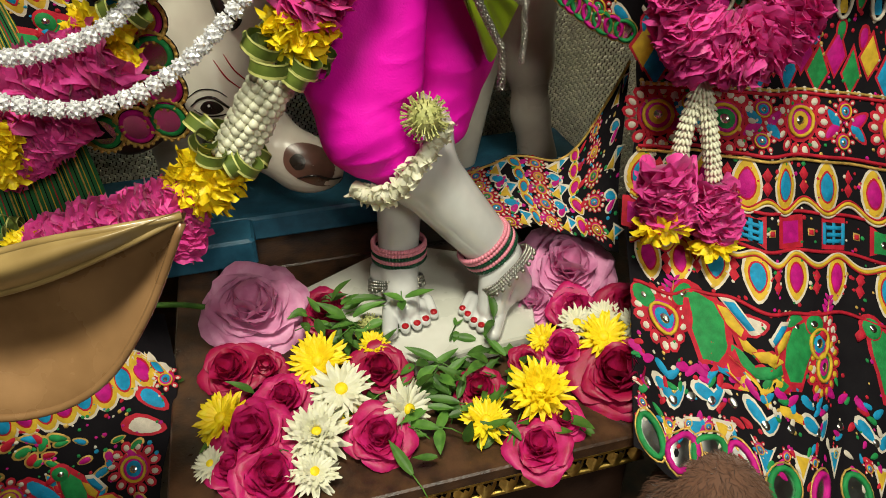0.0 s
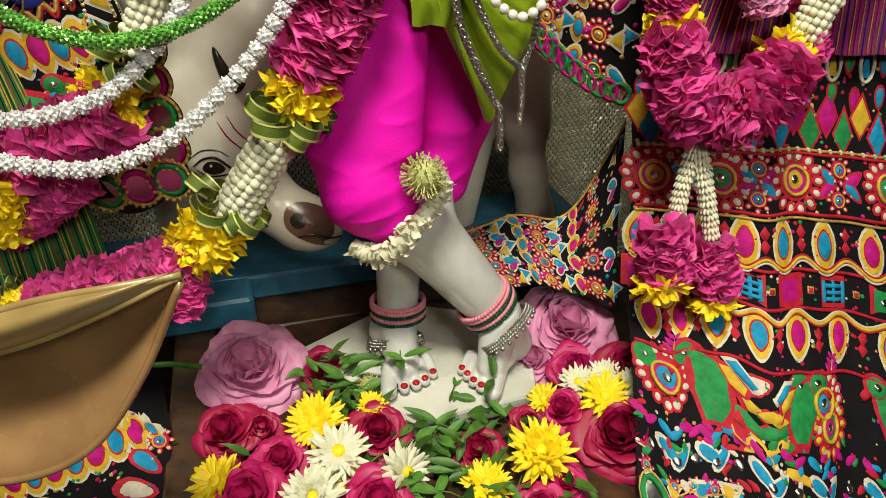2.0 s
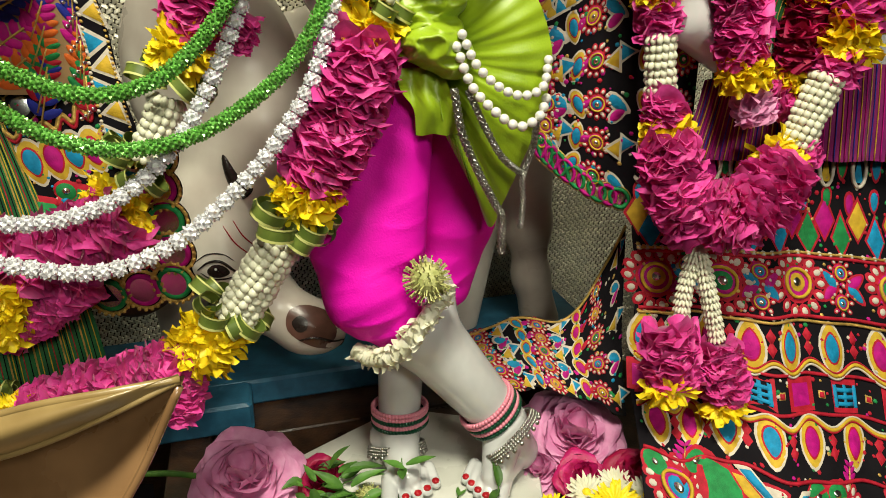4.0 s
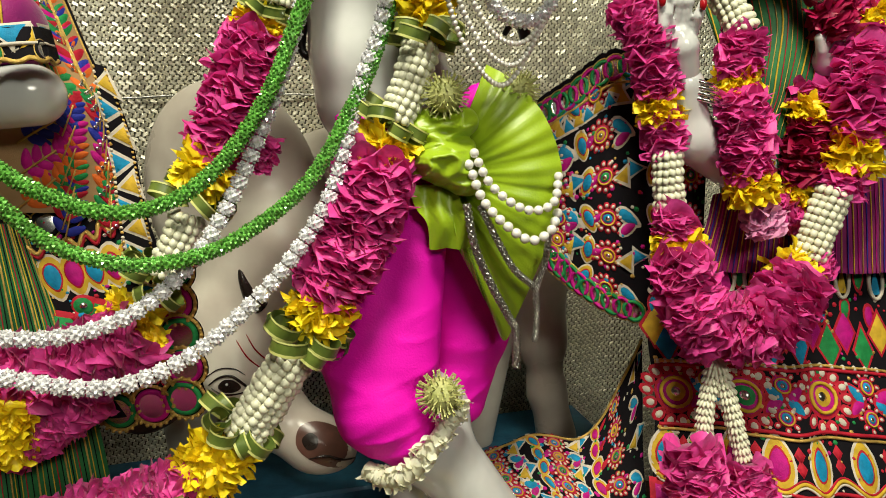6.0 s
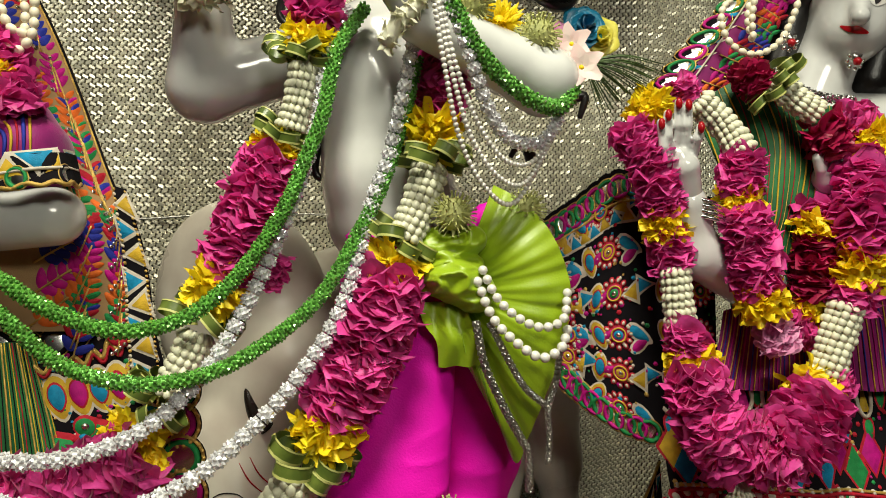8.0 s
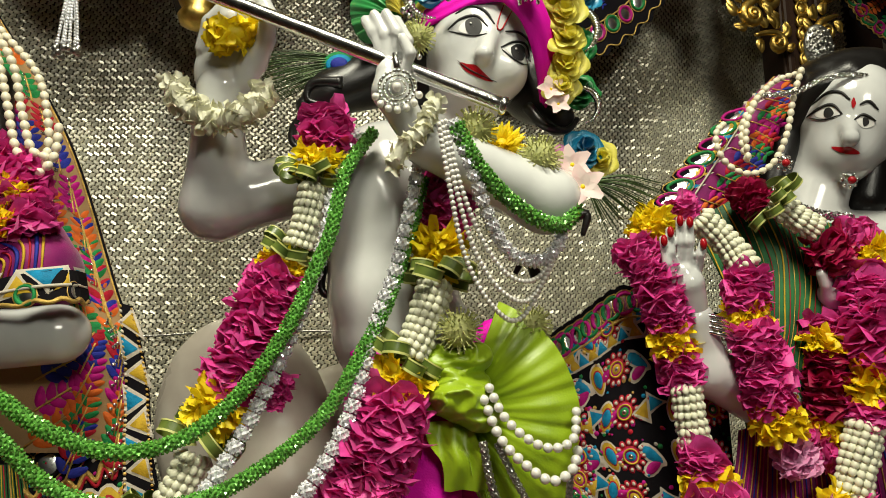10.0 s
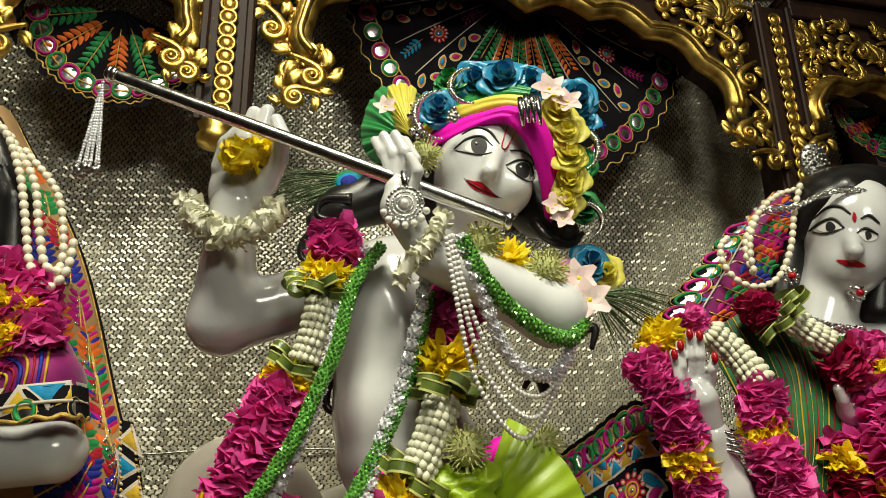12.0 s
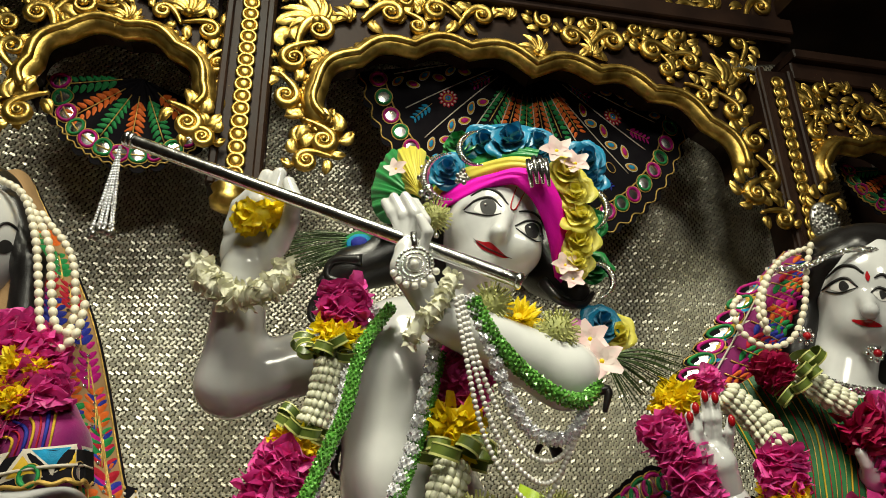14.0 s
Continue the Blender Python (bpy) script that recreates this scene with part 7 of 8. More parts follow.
PALEPINK = mat("pale_pink_petal", (0.76, 0.52, 0.52), 0.45, scale=60, bump=0.1, island=0.1, trans=0.2, second=(0.72, 0.60, 0.56))
for p, R in (((0.106, 0.790, 1.434), 0.034), ((0.128, 0.790, 1.414), 0.03), ((0.107, 0.820, 1.288), 0.026), ((0.115, 0.820, 1.269), 0.024), ((0.125, 0.800, 1.187), 0.036), ((0.134, 0.790, 1.158), 0.04), ((-0.104, 0.800, 1.425), 0.024)):
    plumeria(p, R * 0.72)
m = Mesh()
rose(m, (0.110, 0.830, 1.196), (0.1, -1, 0.3), 0.035, 4)
rose(m, (0.127, 0.840, 1.187), (0.3, -1, 0.3), 0.028, 4)
solo("rose", m, PINK, "pink rose cluster on the shoulder", "rose")
m = Mesh()
daisy(m, (0.043, 0.790, 1.212), (0, -1, 0.5), 0.03, (0, 0), 4, 14, True)
solo("yellow_chrysanthemum", m, YELLOW, "yellow chrysanthemum on the shoulder", "flower")


def plume(label, root, tips, eye_):
    t = thing("peacock_feather", label, "feather")
    m = Mesh()
    r = V(root)
    for k in range(60):
        f = k / 59
        tip = V(tips[0]).lerp(V(tips[1]), f) + V((RNG.uniform(-.006, .006), RNG.uniform(-.01, .01), RNG.uniform(-.012, .012)))
        mid = r.lerp(tip, 0.5) + V((0, -0.004, 0.012 * (f - 0.3)))
        m.tube(spline((r, mid, tip), 8), [0.0009, 0.0008, 0.0008, 0.0007, 0.0007, 0.0006, 0.0005, 0.0004], 4)
    tagged(part("barbs", m, FEATHER, t), kind="stuff")
    if eye_:
        for s, ma, d in ((1.0, TGREEN, 0.0), (0.72, TBLUE, 0.003), (0.45, TNAVY, 0.006)):
            m = Mesh()
            m.ball(V(eye_) + V((0, -d, 0)), (0.026 * s, 0.003, 0.020 * s), 16, 8)
            part("feather_eye", m, ma, t, "blue and green feather eye")


plume("dark green peacock feather behind the shoulder", (0.148, 0.850, 1.179), ((0.170, 0.860, 1.118), (0.249, 0.860, 1.170)), None)
plume("peacock feather with a blue eye beside the hair", (-0.149, 0.900, 1.368), ((-0.254, 0.880, 1.310), (-0.274, 0.880, 1.370)), (-0.166, 0.890, 1.359))


# ---- maiden: head, bodice, veil ----
head = [
    ("e", (0.537, 0.970, 1.284), (0.068, 0.078, 0.086), (8, 6, 0)),
    ("e", (0.515, 0.945, 1.229), (0.044, 0.045, 0.042)),
    ("c", (0.505, 0.905, 1.256), (0.498, 0.890, 1.234), 0.007, 0.011),
    ("c", (0.510, 0.980, 1.229), (0.477, 0.980, 1.151), 0.042, 0.046),
    ("c", (0.407, 0.970, 1.108), (0.607, 1.000, 1.106), 0.05, 0.05),
    ("e", (0.487, 0.970, 1.029), (0.12, 0.06, 0.12)),
    ("e", (0.534, 0.980, 0.919), (0.12, 0.06, 0.16)),
    ("c", (0.286, 0.870, 0.943), (0.271, 0.850, 1.005), 0.026, 0.022),
    ("c", (0.286, 0.870, 0.943), (0.378, 0.920, 0.902), 0.03, 0.04),
]
fine = hand((0.271, 0.850, 1.005), (0.260, 0.835, 1.048), (
    ((0.251, 0.830, 1.067), (0.250, 0.820, 1.095), (0.251, 0.820, 1.122)),
    ((0.261, 0.830, 1.067), (0.261, 0.820, 1.095), (0.262, 0.820, 1.119)),
    ((0.271, 0.830, 1.064), (0.272, 0.820, 1.079), (0.276, 0.820, 1.093)),
    ((0.244, 0.830, 1.061), (0.238, 0.820, 1.083), (0.238, 0.820, 1.109))), ((0.244, 0.830, 1.045), (0.233, 0.820, 1.070), (0.230, 0.820, 1.099)), 0.019, 0.0058)
fine += hand((0.465, 0.900, 1.018), (0.453, 0.885, 1.035), (
    ((0.448, 0.880, 1.045), (0.440, 0.870, 1.054), (0.442, 0.865, 1.068)), ((0.456, 0.880, 1.048), (0.453, 0.870, 1.061), (0.453, 0.865, 1.071))), ((0.442, 0.880, 1.031), (0.437, 0.870, 1.044), (0.431, 0.865, 1.058)), 0.018, 0.007)
hm = sdf_mesh(head, 0.004, 0.014)
limb = sdf_mesh(fine, 0.0024, 0.002)
hm.add(limb.v, limb.f)
HT = BVHTree.FromPolygons([V(p) for p in hm.v], hm.f)
for pts in (((0.460, 0.900, 1.270), (0.472, 0.900, 1.279), (0.485, 0.900, 1.280), (0.494, 0.900, 1.270), (0.482, 0.900, 1.264), (0.469, 0.900, 1.265)), ((0.513, 0.900, 1.262), (0.522, 0.900, 1.266), (0.533, 0.900, 1.262), (0.535, 0.900, 1.253), (0.521, 0.900, 1.250))):
    paint(hm, pts, 3, 0.0008, HT)
paint(hm, ((0.474, 0.900, 1.277), (0.481, 0.900, 1.279), (0.485, 0.900, 1.271), (0.478, 0.900, 1.265), (0.472, 0.900, 1.268)), 1, 0.0014, HT)
paint(hm, ((0.522, 0.900, 1.263), (0.528, 0.900, 1.263), (0.529, 0.900, 1.256), (0.522, 0.900, 1.252)), 1, 0.0014, HT)
stroke(hm, ((0.449, 0.900, 1.267), (0.466, 0.900, 1.278), (0.484, 0.900, 1.283), (0.496, 0.900, 1.270)), 0.0022, 1, 0.0009, HT)
stroke(hm, ((0.453, 0.900, 1.266), (0.470, 0.900, 1.263), (0.494, 0.900, 1.269)), 0.0012, 1, 0.0009, HT)
stroke(hm, ((0.511, 0.900, 1.262), (0.523, 0.900, 1.268), (0.538, 0.900, 1.259)), 0.002, 1, 0.0009, HT)
stroke(hm, ((0.458, 0.900, 1.284), (0.479, 0.900, 1.299), (0.496, 0.900, 1.300), (0.508, 0.900, 1.289)), 0.0022, 1, 0.0009, HT)
stroke(hm, ((0.520, 0.900, 1.282), (0.532, 0.900, 1.286), (0.543, 0.900, 1.274)), 0.002, 1, 0.0009, HT)
paint(hm, ((0.477, 0.900, 1.226), (0.492, 0.900, 1.225), (0.502, 0.900, 1.225), (0.514, 0.900, 1.216), (0.502, 0.900, 1.215), (0.488, 0.900, 1.218)), 2, 0.001, HT)
paint(hm, ((0.513, 0.900, 1.292), (0.515, 0.900, 1.284), (0.511, 0.900, 1.277), (0.509, 0.900, 1.284)), 2, 0.001, HT)
for p in ((0.249, 0.815, 1.121), (0.260, 0.815, 1.119), (0.274, 0.815, 1.093), (0.229, 0.815, 1.098), (0.237, 0.815, 1.108)):
    hm.ball(V(p) + V((0, -0.003, -0.002)), (0.0042, 0.004, 0.007), 10, 6, 2)
solo("maiden_statue", hm, FACE_MATS, "white marble maiden figure with painted face, one hand raised", "statue")
m = sdf_mesh([("e", (0.552, 1.030, 1.315), (0.085, 0.06, 0.080)), ("e", (0.545, 0.985, 1.345), (0.080, 0.072, 0.042), (0, -6, 0)), ("c", (0.474, 0.985, 1.314), (0.434, 0.985, 1.198), 0.026, 0.024), ("c", (0.469, 0.960, 1.292), (0.490, 0.940, 1.320), 0.016, 0.018), ("c", (0.490, 0.940, 1.320), (0.524, 0.925, 1.332), 0.017, 0.017), ("c", (0.524, 0.925, 1.332), (0.576, 0.930, 1.321), 0.017, 0.017), ("c", (0.606, 1.000, 1.305), (0.568, 1.000, 1.175), 0.02, 0.03)], 0.004, 0.012)
solo("hair", m, HAIR, "smooth black hair of the maiden figure", "hair")

bodice = Cloth((
    ((0.308, 0.950, 1.139), (0.334, 0.930, 1.060), (0.351, 0.920, 0.987), (0.342, 0.920, 0.918), (0.357, 0.920, 0.798)),
    ((0.384, 0.930, 1.172), (0.397, 0.900, 1.084), (0.389, 0.890, 0.999), (0.378, 0.890, 0.919), (0.421, 0.900, 0.801)),
    ((0.482, 0.930, 1.130), (0.470, 0.900, 1.053), (0.460, 0.900, 0.984), (0.450, 0.900, 0.917), (0.518, 0.920, 0.795)),
    ((0.646, 1.000, 1.154), (0.632, 0.980, 1.056), (0.612, 0.970, 0.981), (0.599, 0.970, 0.910), (0.692, 0.980, 0.781))), pleats(7, 0.003, 0.05))
t = thing("bodice", "green striped silk bodice with gold thread on the maiden", "garment")
part("cloth", bodice.sheet(50, 30), GREENC, t)
for k in range(30):
    a = 0.03 + 2.95 * k / 29
    bodice.line([(a + 0.012 * math.sin(i * 0.8 + k), 4 * i / 24) for i in range(25)], 0.0006 if k % 5 else 0.0011, (YE, RD, GO, RD, GO)[k % 5])
tagged(part("embroidery", bodice.m, THREADS, t), kind="stuff")

waist = Cloth((
    ((0.330, 0.900, 0.868), (0.320, 0.895, 0.825), (0.302, 0.890, 0.768)),
    ((0.413, 0.885, 0.890), (0.411, 0.880, 0.841), (0.410, 0.875, 0.770)),
    ((0.534, 0.900, 0.887), (0.539, 0.895, 0.836), (0.545, 0.890, 0.764)),
    ((0.690, 0.960, 0.871), (0.692, 0.950, 0.826), (0.695, 0.940, 0.751))), pleats(11, 0.004, 0.3))
t = thing("waist_cloth", "purple pinstriped gathered waist cloth on the maiden", "garment")
part("cloth", waist.sheet(60, 16), PURPLE, t)
for k in range(60):
    a = 0.03 + 2.95 * k / 59
    waist.line([(a, 2 * i / 12) for i in range(13)], 0.0008, (GO, NV, YE, MG)[k % 4])
tagged(part("embroidery", waist.m, THREADS, t), kind="stuff")


def border(c, a, v0, v1, n, r=0.013, both=True):
    """Triangles and mirrors along one edge of a cloth."""
    for i in range(n):
        v = v0 + (v1 - v0) * (i + 0.5) / n
        c.mirror(a, v, r, (MG, GR)[i % 2])
        c.disc(a + 0.02, v, r * 1.45, BK, 0.0005)


veil = Cloth((
    ((0.449, 0.990, 1.356), (0.385, 0.965, 1.297), (0.323, 0.950, 1.225), (0.266, 0.940, 1.161)),
    ((0.461, 0.980, 1.357), (0.403, 0.955, 1.295), (0.348, 0.940, 1.220), (0.298, 0.930, 1.152)),
    ((0.517, 0.970, 1.357), (0.444, 0.955, 1.296), (0.411, 0.955, 1.221), (0.378, 0.955, 1.163))), pleats(4, 0.003, 0.1))
t = thing("head_veil", "multicoloured embroidered head veil edged with mirror discs", "veil")
part("cloth", veil.sheet(24, 40), PURPLE, t)
border(veil, 0.08, 0.9, 3.0, 7, 0.0125)
for i in range(11):
    veil.triangle(0.62, 0.25 + 0.25 * i, 0.014, 0.012, (YE, BL)[i % 2], 1, 1.1)
    veil.spray(1.10, 0.15 + 0.26 * i, 3, 0.011, (OR, NV, RD, GR, MG)[i % 5], 0.5, 0.0115)
    veil.spray(1.50, 0.10 + 0.26 * i, 3, 0.011, (RD, GR, NV, OR, MG)[i % 5], 0.5, 0.0115)
veil.line([(0.86, 3 * i / 40) for i in range(41)], 0.0014, WH)
veil.line([(0.36, 3 * i / 40) for i in range(41)], 0.0014, GO)
tagged(part("embroidery", veil.m, THREADS, t), kind="stuff")

# black cloth spread behind the legs and hanging from the raised hand
def rich(c, na, nv, s):
    for k in range(260):
        c.disc(RNG.uniform(0, c.na), RNG.uniform(0, c.nv), RNG.uniform(0.0016, 0.0038), RNG.choice((RD, GO, WH, MG, GR, BL)), 0.0012, 6)
    for i in range(na):
        for j in range(nv):
            a, v = c.na * (i + 0.5) / na, c.nv * (j + 0.5) / nv
            k = (i * 2 + j * 3) % 6
            if k in (0, 3):
                c.flower(a, v, s * 0.9, 12, (BL, YE, GR)[j % 3])
            elif k in (1, 4):
                c.almond(a, v, s * 0.9, (BL, MG)[i % 2], 1, 0.4 * (j % 3 - 1))
                c.leaf(a + 0.4 * c.na / na, v, s * 0.5, (MG, RD)[i % 2], -0.5)
            elif k == 2:
                c.triangle(a, v, s * 0.7, s * 0.7, YE, 1, 0.5)
                c.triangle(a + 0.3 * c.na / na, v, s * 0.6, s * 0.6, BL, -1, 0.5)
            else:
                c.leaf(a, v, s * 0.7, BL, 0.7, WH)
                c.leaf(a, v + 0.25 * c.nv / nv, s * 0.6, MG, -0.7, WH)


train = Cloth((
    ((0.031, 0.960, 0.478), (0.040, 0.930, 0.467), (0.063, 0.900, 0.455), (0.098, 0.880, 0.430)),
    ((0.110, 0.970, 0.502), (0.119, 0.930, 0.488), (0.128, 0.900, 0.468), (0.143, 0.860, 0.442)),
    ((0.198, 0.980, 0.504), (0.192, 0.940, 0.482), (0.193, 0.900, 0.458), (0.203, 0.860, 0.424)),
    ((0.270, 0.990, 0.647), (0.264, 0.950, 0.573), (0.259, 0.910, 0.484), (0.260, 0.860, 0.396))), pleats(5, 0.008, 0.1))
t = thing("skirt_train", "black embroidered skirt train spread behind the legs", "skirt")
part("cloth", train.sheet(40, 30), BLACK, t)
rich(train, 8, 5, 0.019)
train.line([(3 * i / 40, 0.03) for i in range(41)], 0.0022, GO)
tagged(part("embroidery", train.m, THREADS, t), kind="stuff")
drape = Cloth((
    ((0.092, 0.940, 0.965), (0.117, 0.930, 0.891), (0.124, 0.930, 0.822), (0.116, 0.930, 0.792)),
    ((0.144, 0.930, 1.000), (0.162, 0.910, 0.907), (0.169, 0.910, 0.817), (0.163, 0.920, 0.743)),
    ((0.212, 0.920, 1.040), (0.218, 0.900, 0.929), (0.229, 0.900, 0.811), (0.236, 0.910, 0.703)),
    ((0.329, 0.930, 1.014), (0.326, 0.920, 0.918), (0.324, 0.910, 0.808), (0.328, 0.920, 0.699))), pleats(5, 0.006, 0.1))
t = thing("hanging_veil", "black embroidered veil end hanging from the maiden's hand", "veil")
part("cloth", drape.sheet(40, 36), BLACK, t)
rich(drape, 7, 6, 0.023)
for i in range(10):
    a = 2.2 * (i + 0.5) / 10
    drape.mirror(a, 0.07, 0.0135, (MG, GR)[i % 2])
    drape.disc(a, 0.02, 0.019, BK, 0.0003)
    drape.triangle(a + 0.1, 0.38, 0.013, 0.013, (YE, BL)[i % 2], 1)
    drape.mirror(2.0 * (i + 0.5) / 10 + 0.1, 2.93, 0.0135, (MG, GR)[i % 2])
drape.line([(2.3 * i / 40, 0.25) for i in range(41)], 0.002, GO)
tagged(part("embroidery", drape.m, THREADS, t), kind="stuff")
rope("ivory_bead_string", "ivory bead string looped over the maiden's veil", ((0.466, 0.935, 1.345), (0.449, 0.930, 1.303), (0.434, 0.925, 1.253), (0.410, 0.920, 1.212), (0.379, 0.915, 1.197), (0.352, 0.915, 1.207), (0.337, 0.915, 1.232), (0.339, 0.920, 1.257), (0.352, 0.930, 1.270)), 0.0046, 0.0108, IVORYBEAD, "pearl")
rope("ivory_bead_string", "short ivory bead string hanging over the maiden's veil", ((0.473, 0.950, 1.348), (0.432, 0.940, 1.333), (0.397, 0.930, 1.301), (0.378, 0.925, 1.272), (0.371, 0.920, 1.242), (0.376, 0.920, 1.219)), 0.0044, 0.0105, IVORYBEAD, "pearl")
rope("ivory_bead_string", "short ivory bead string hanging over the maiden's veil", ((0.394, 0.925, 1.295), (0.381, 0.920, 1.270), (0.375, 0.915, 1.243), (0.376, 0.915, 1.221)), 0.0044, 0.0105, IVORYBEAD, "pearl")
rope("silver_chain", "silver drop chain across the maiden's forehead", ((0.411, 0.930, 1.309), (0.449, 0.920, 1.310), (0.482, 0.905, 1.321), (0.525, 0.900, 1.322), (0.556, 0.910, 1.310)), 0.0036, 0.0068, SILVER, "crystal", "chain")
rope("silver_chain", "broad silver necklace at the maiden's throat", ((0.406, 0.920, 1.178), (0.423, 0.905, 1.154), (0.452, 0.900, 1.138), (0.491, 0.900, 1.132)), 0.0055, 0.008, SILVER, "crystal", "necklace")
for p in ((0.424, 0.920, 1.216), (0.507, 0.920, 1.190)):
    m = Mesh()
    m.ball(p, 0.007, 10, 6)
    for k in range(8):
        m.ball(V(p) + V((0.010 * math.cos(k * math.pi / 4), 0, 0.010 * math.sin(k * math.pi / 4) - 0.004)), 0.003, 6, 4)
    m.ball(V(p) + V((0, -0.006, -0.006)), 0.0055, 8, 5, 1)
    solo("earring", m, [SILVER, REDPAINT], "silver earring with a red stone", "earring", "earrings")
bangle_stack = thing("bangle_stack", "stack of thin silver bangles on the maiden's wrist", "bangles")
for k in range(4):
    m = Mesh()
    c, ax = V((0.285, 0.860, 1.002)) + V((0.002 * k, 0, -0.007 * k)), V((0.3, 0.2, 1)).normalized()
    a_ = ax.orthogonal().normalized()
    b_ = ax.cross(a_)
    m.tube([c + a_ * 0.029 * math.cos(2 * math.pi * i / 24) + b_ * 0.029 * math.sin(2 * math.pi * i / 24) for i in range(24)], 0.0026, 6, closed=True)
    part("bangle", m, SILVER, bangle_stack)
m = Mesh()
m.ball((0.522, 0.990, 1.402), (0.022, 0.008, 0.035), 16, 10)
for k in range(40):
    q = k * 2.4
    m.ball(V((0.518, 0.982, 1.398)) + V((0.02 * math.cos(q) * (k / 40) ** .5, -0.004, 0.032 * math.sin(q) * (k / 40) ** .5)), 0.003, 6, 4)
solo("silver_crown_piece", m, OLDSILVER, "silver leaf-shaped crown piece on the veil", "ornament")

# ---- attendant: striped skirt, tan veil, arm ----
green = Cloth((
    ((-0.592, 0.720, 0.871), (-0.610, 0.710, 0.762), (-0.627, 0.700, 0.654), (-0.638, 0.680, 0.539)),
    ((-0.529, 0.740, 0.867), (-0.526, 0.730, 0.755), (-0.522, 0.720, 0.643), (-0.512, 0.700, 0.525)),
    ((-0.505, 0.800, 0.857), (-0.469, 0.790, 0.742), (-0.443, 0.780, 0.614), (-0.419, 0.760, 0.485))), pleats(11, 0.004, 0.25))
t = thing("striped_skirt", "deep green pleated silk skirt with yellow and sequin stripes", "skirt")
part("cloth", green.sheet(60, 30), GREENC, t)
for k in range(46):
    a = 0.02 + 1.96 * k / 45
    green.line([(a, 3 * i / 24) for i in range(25)], 0.0006 if k % 6 else 0.0011, (GO, YE, BK, YE, RD, BK)[k % 6])
tagged(part("embroidery", green.m, THREADS, t), kind="stuff")
tan = Cloth((
    ((-0.692, 0.800, 1.432), (-0.615, 0.780, 1.239), (-0.544, 0.760, 1.067), (-0.536, 0.760, 1.020), (-0.561, 0.770, 0.876)),
    ((-0.641, 0.820, 1.466), (-0.535, 0.800, 1.242), (-0.454, 0.790, 1.042), (-0.437, 0.790, 0.988), (-0.454, 0.800, 0.870)),
    ((-0.638, 0.860, 1.460), (-0.510, 0.850, 1.256), (-0.428, 0.840, 1.044), (-0.400, 0.840, 0.981), (-0.384, 0.840, 0.863))), pleats(3, 0.004, 0.1))
t = thing("tan_veil", "tan veil embroidered with coloured leaf sprays and sequins", "veil")
part("cloth", tan.sheet(40, 60), TAN, t)
for i in range(18):
    tan.spray(1.45, 0.55 + 0.22 * i, 4, 0.0110, (OR, GR, RD, NV, MG)[i % 5], -1.40, 0.0125)
    tan.spray(0.92, 0.66 + 0.22 * i, 4, 0.0120, (GR, RD, NV, MG, OR)[i % 5], -1.25, 0.0130)
    for k in range(5):
        tan.disc(1.38 + 0.06 * k, 0.52 + 0.22 * i - 0.04 * k, 0.0026, MI, 0.0032, 6)
for i in range(12):
    tan.spray(0.50, 1.0 + 0.27 * i, 4, 0.014, (MG, OR, GR, RD, NV)[i % 5], -0.75, 0.014)
tan.line([(1.99, 4 * i / 60) for i in range(61)], 0.0022, BK)
tan.line([(1.95, 4 * i / 60) for i in range(61)], 0.0012, GO)
tagged(part("embroidery", tan.m, THREADS, t), kind="stuff")
edge = Cloth((
    ((-0.409, 0.800, 1.039), (-0.402, 0.800, 0.979), (-0.399, 0.800, 0.913), (-0.398, 0.800, 0.860), (-0.397, 0.800, 0.800)),
    ((-0.397, 0.805, 1.035), (-0.380, 0.805, 0.972), (-0.372, 0.805, 0.912), (-0.366, 0.805, 0.858), (-0.363, 0.805, 0.798))), lambda a, v: 0.002 * math.sin(v * 3))
t = thing("triangle_border", "black border strip stitched with yellow and blue triangles", "border")
part("cloth", edge.sheet(6, 40), BLACK, t)
for i in range(8):
    edge.triangle(0.5, 0.35 + 0.47 * i, 0.0185, 0.0145, (YE, BL)[i % 2], 1, 1.45 if i % 2 else -1.75)
for i in range(40):
    edge.disc(0.06, 0.1 * i + 0.05, 0.0022, (GO, WH)[i % 2], 0.002, 6)
    edge.disc(0.95, 0.1 * i + 0.05, 0.0018, GO, 0.002, 6)
tagged(part("embroidery", edge.m, THREADS, t), kind="stuff")
low = Cloth((
    ((-0.577, 0.775, 0.882), (-0.555, 0.765, 0.791), (-0.509, 0.760, 0.698), (-0.443, 0.760, 0.628)),
    ((-0.472, 0.810, 0.882), (-0.454, 0.800, 0.802), (-0.429, 0.800, 0.711), (-0.395, 0.800, 0.616)),
    ((-0.418, 0.850, 0.988), (-0.372, 0.840, 0.813), (-0.344, 0.840, 0.711), (-0.329, 0.840, 0.617))), pleats(3, 0.003, 0.1))
t = thing("black_veil_border", "black veil border with mirrors, triangles and looped embroidery", "veil")
part("cloth", low.sheet(30, 40), BLACK, t)
for i in range(8):
    low.triangle(1.78, 0.3 + 0.22 * i, 0.018, 0.014, (YE, BL)[i % 2], 1, 1.4)
for k in range(7):
    low.almond(0.3 + 0.22 * k, 1.05, 0.030, (BL, MG)[k % 2], 1)
    low.mirror(0.3 + 0.26 * k, 0.25, 0.014, BK)
for dv, wd, sl in ((0.62, 0.003, GO), (0.68, 0.0022, RD)):
    low.line([(0.2 + 1.5 * i / 90, dv + 0.07 * math.sin(i * 0.5)) for i in range(91)], wd, sl, 0.0022)
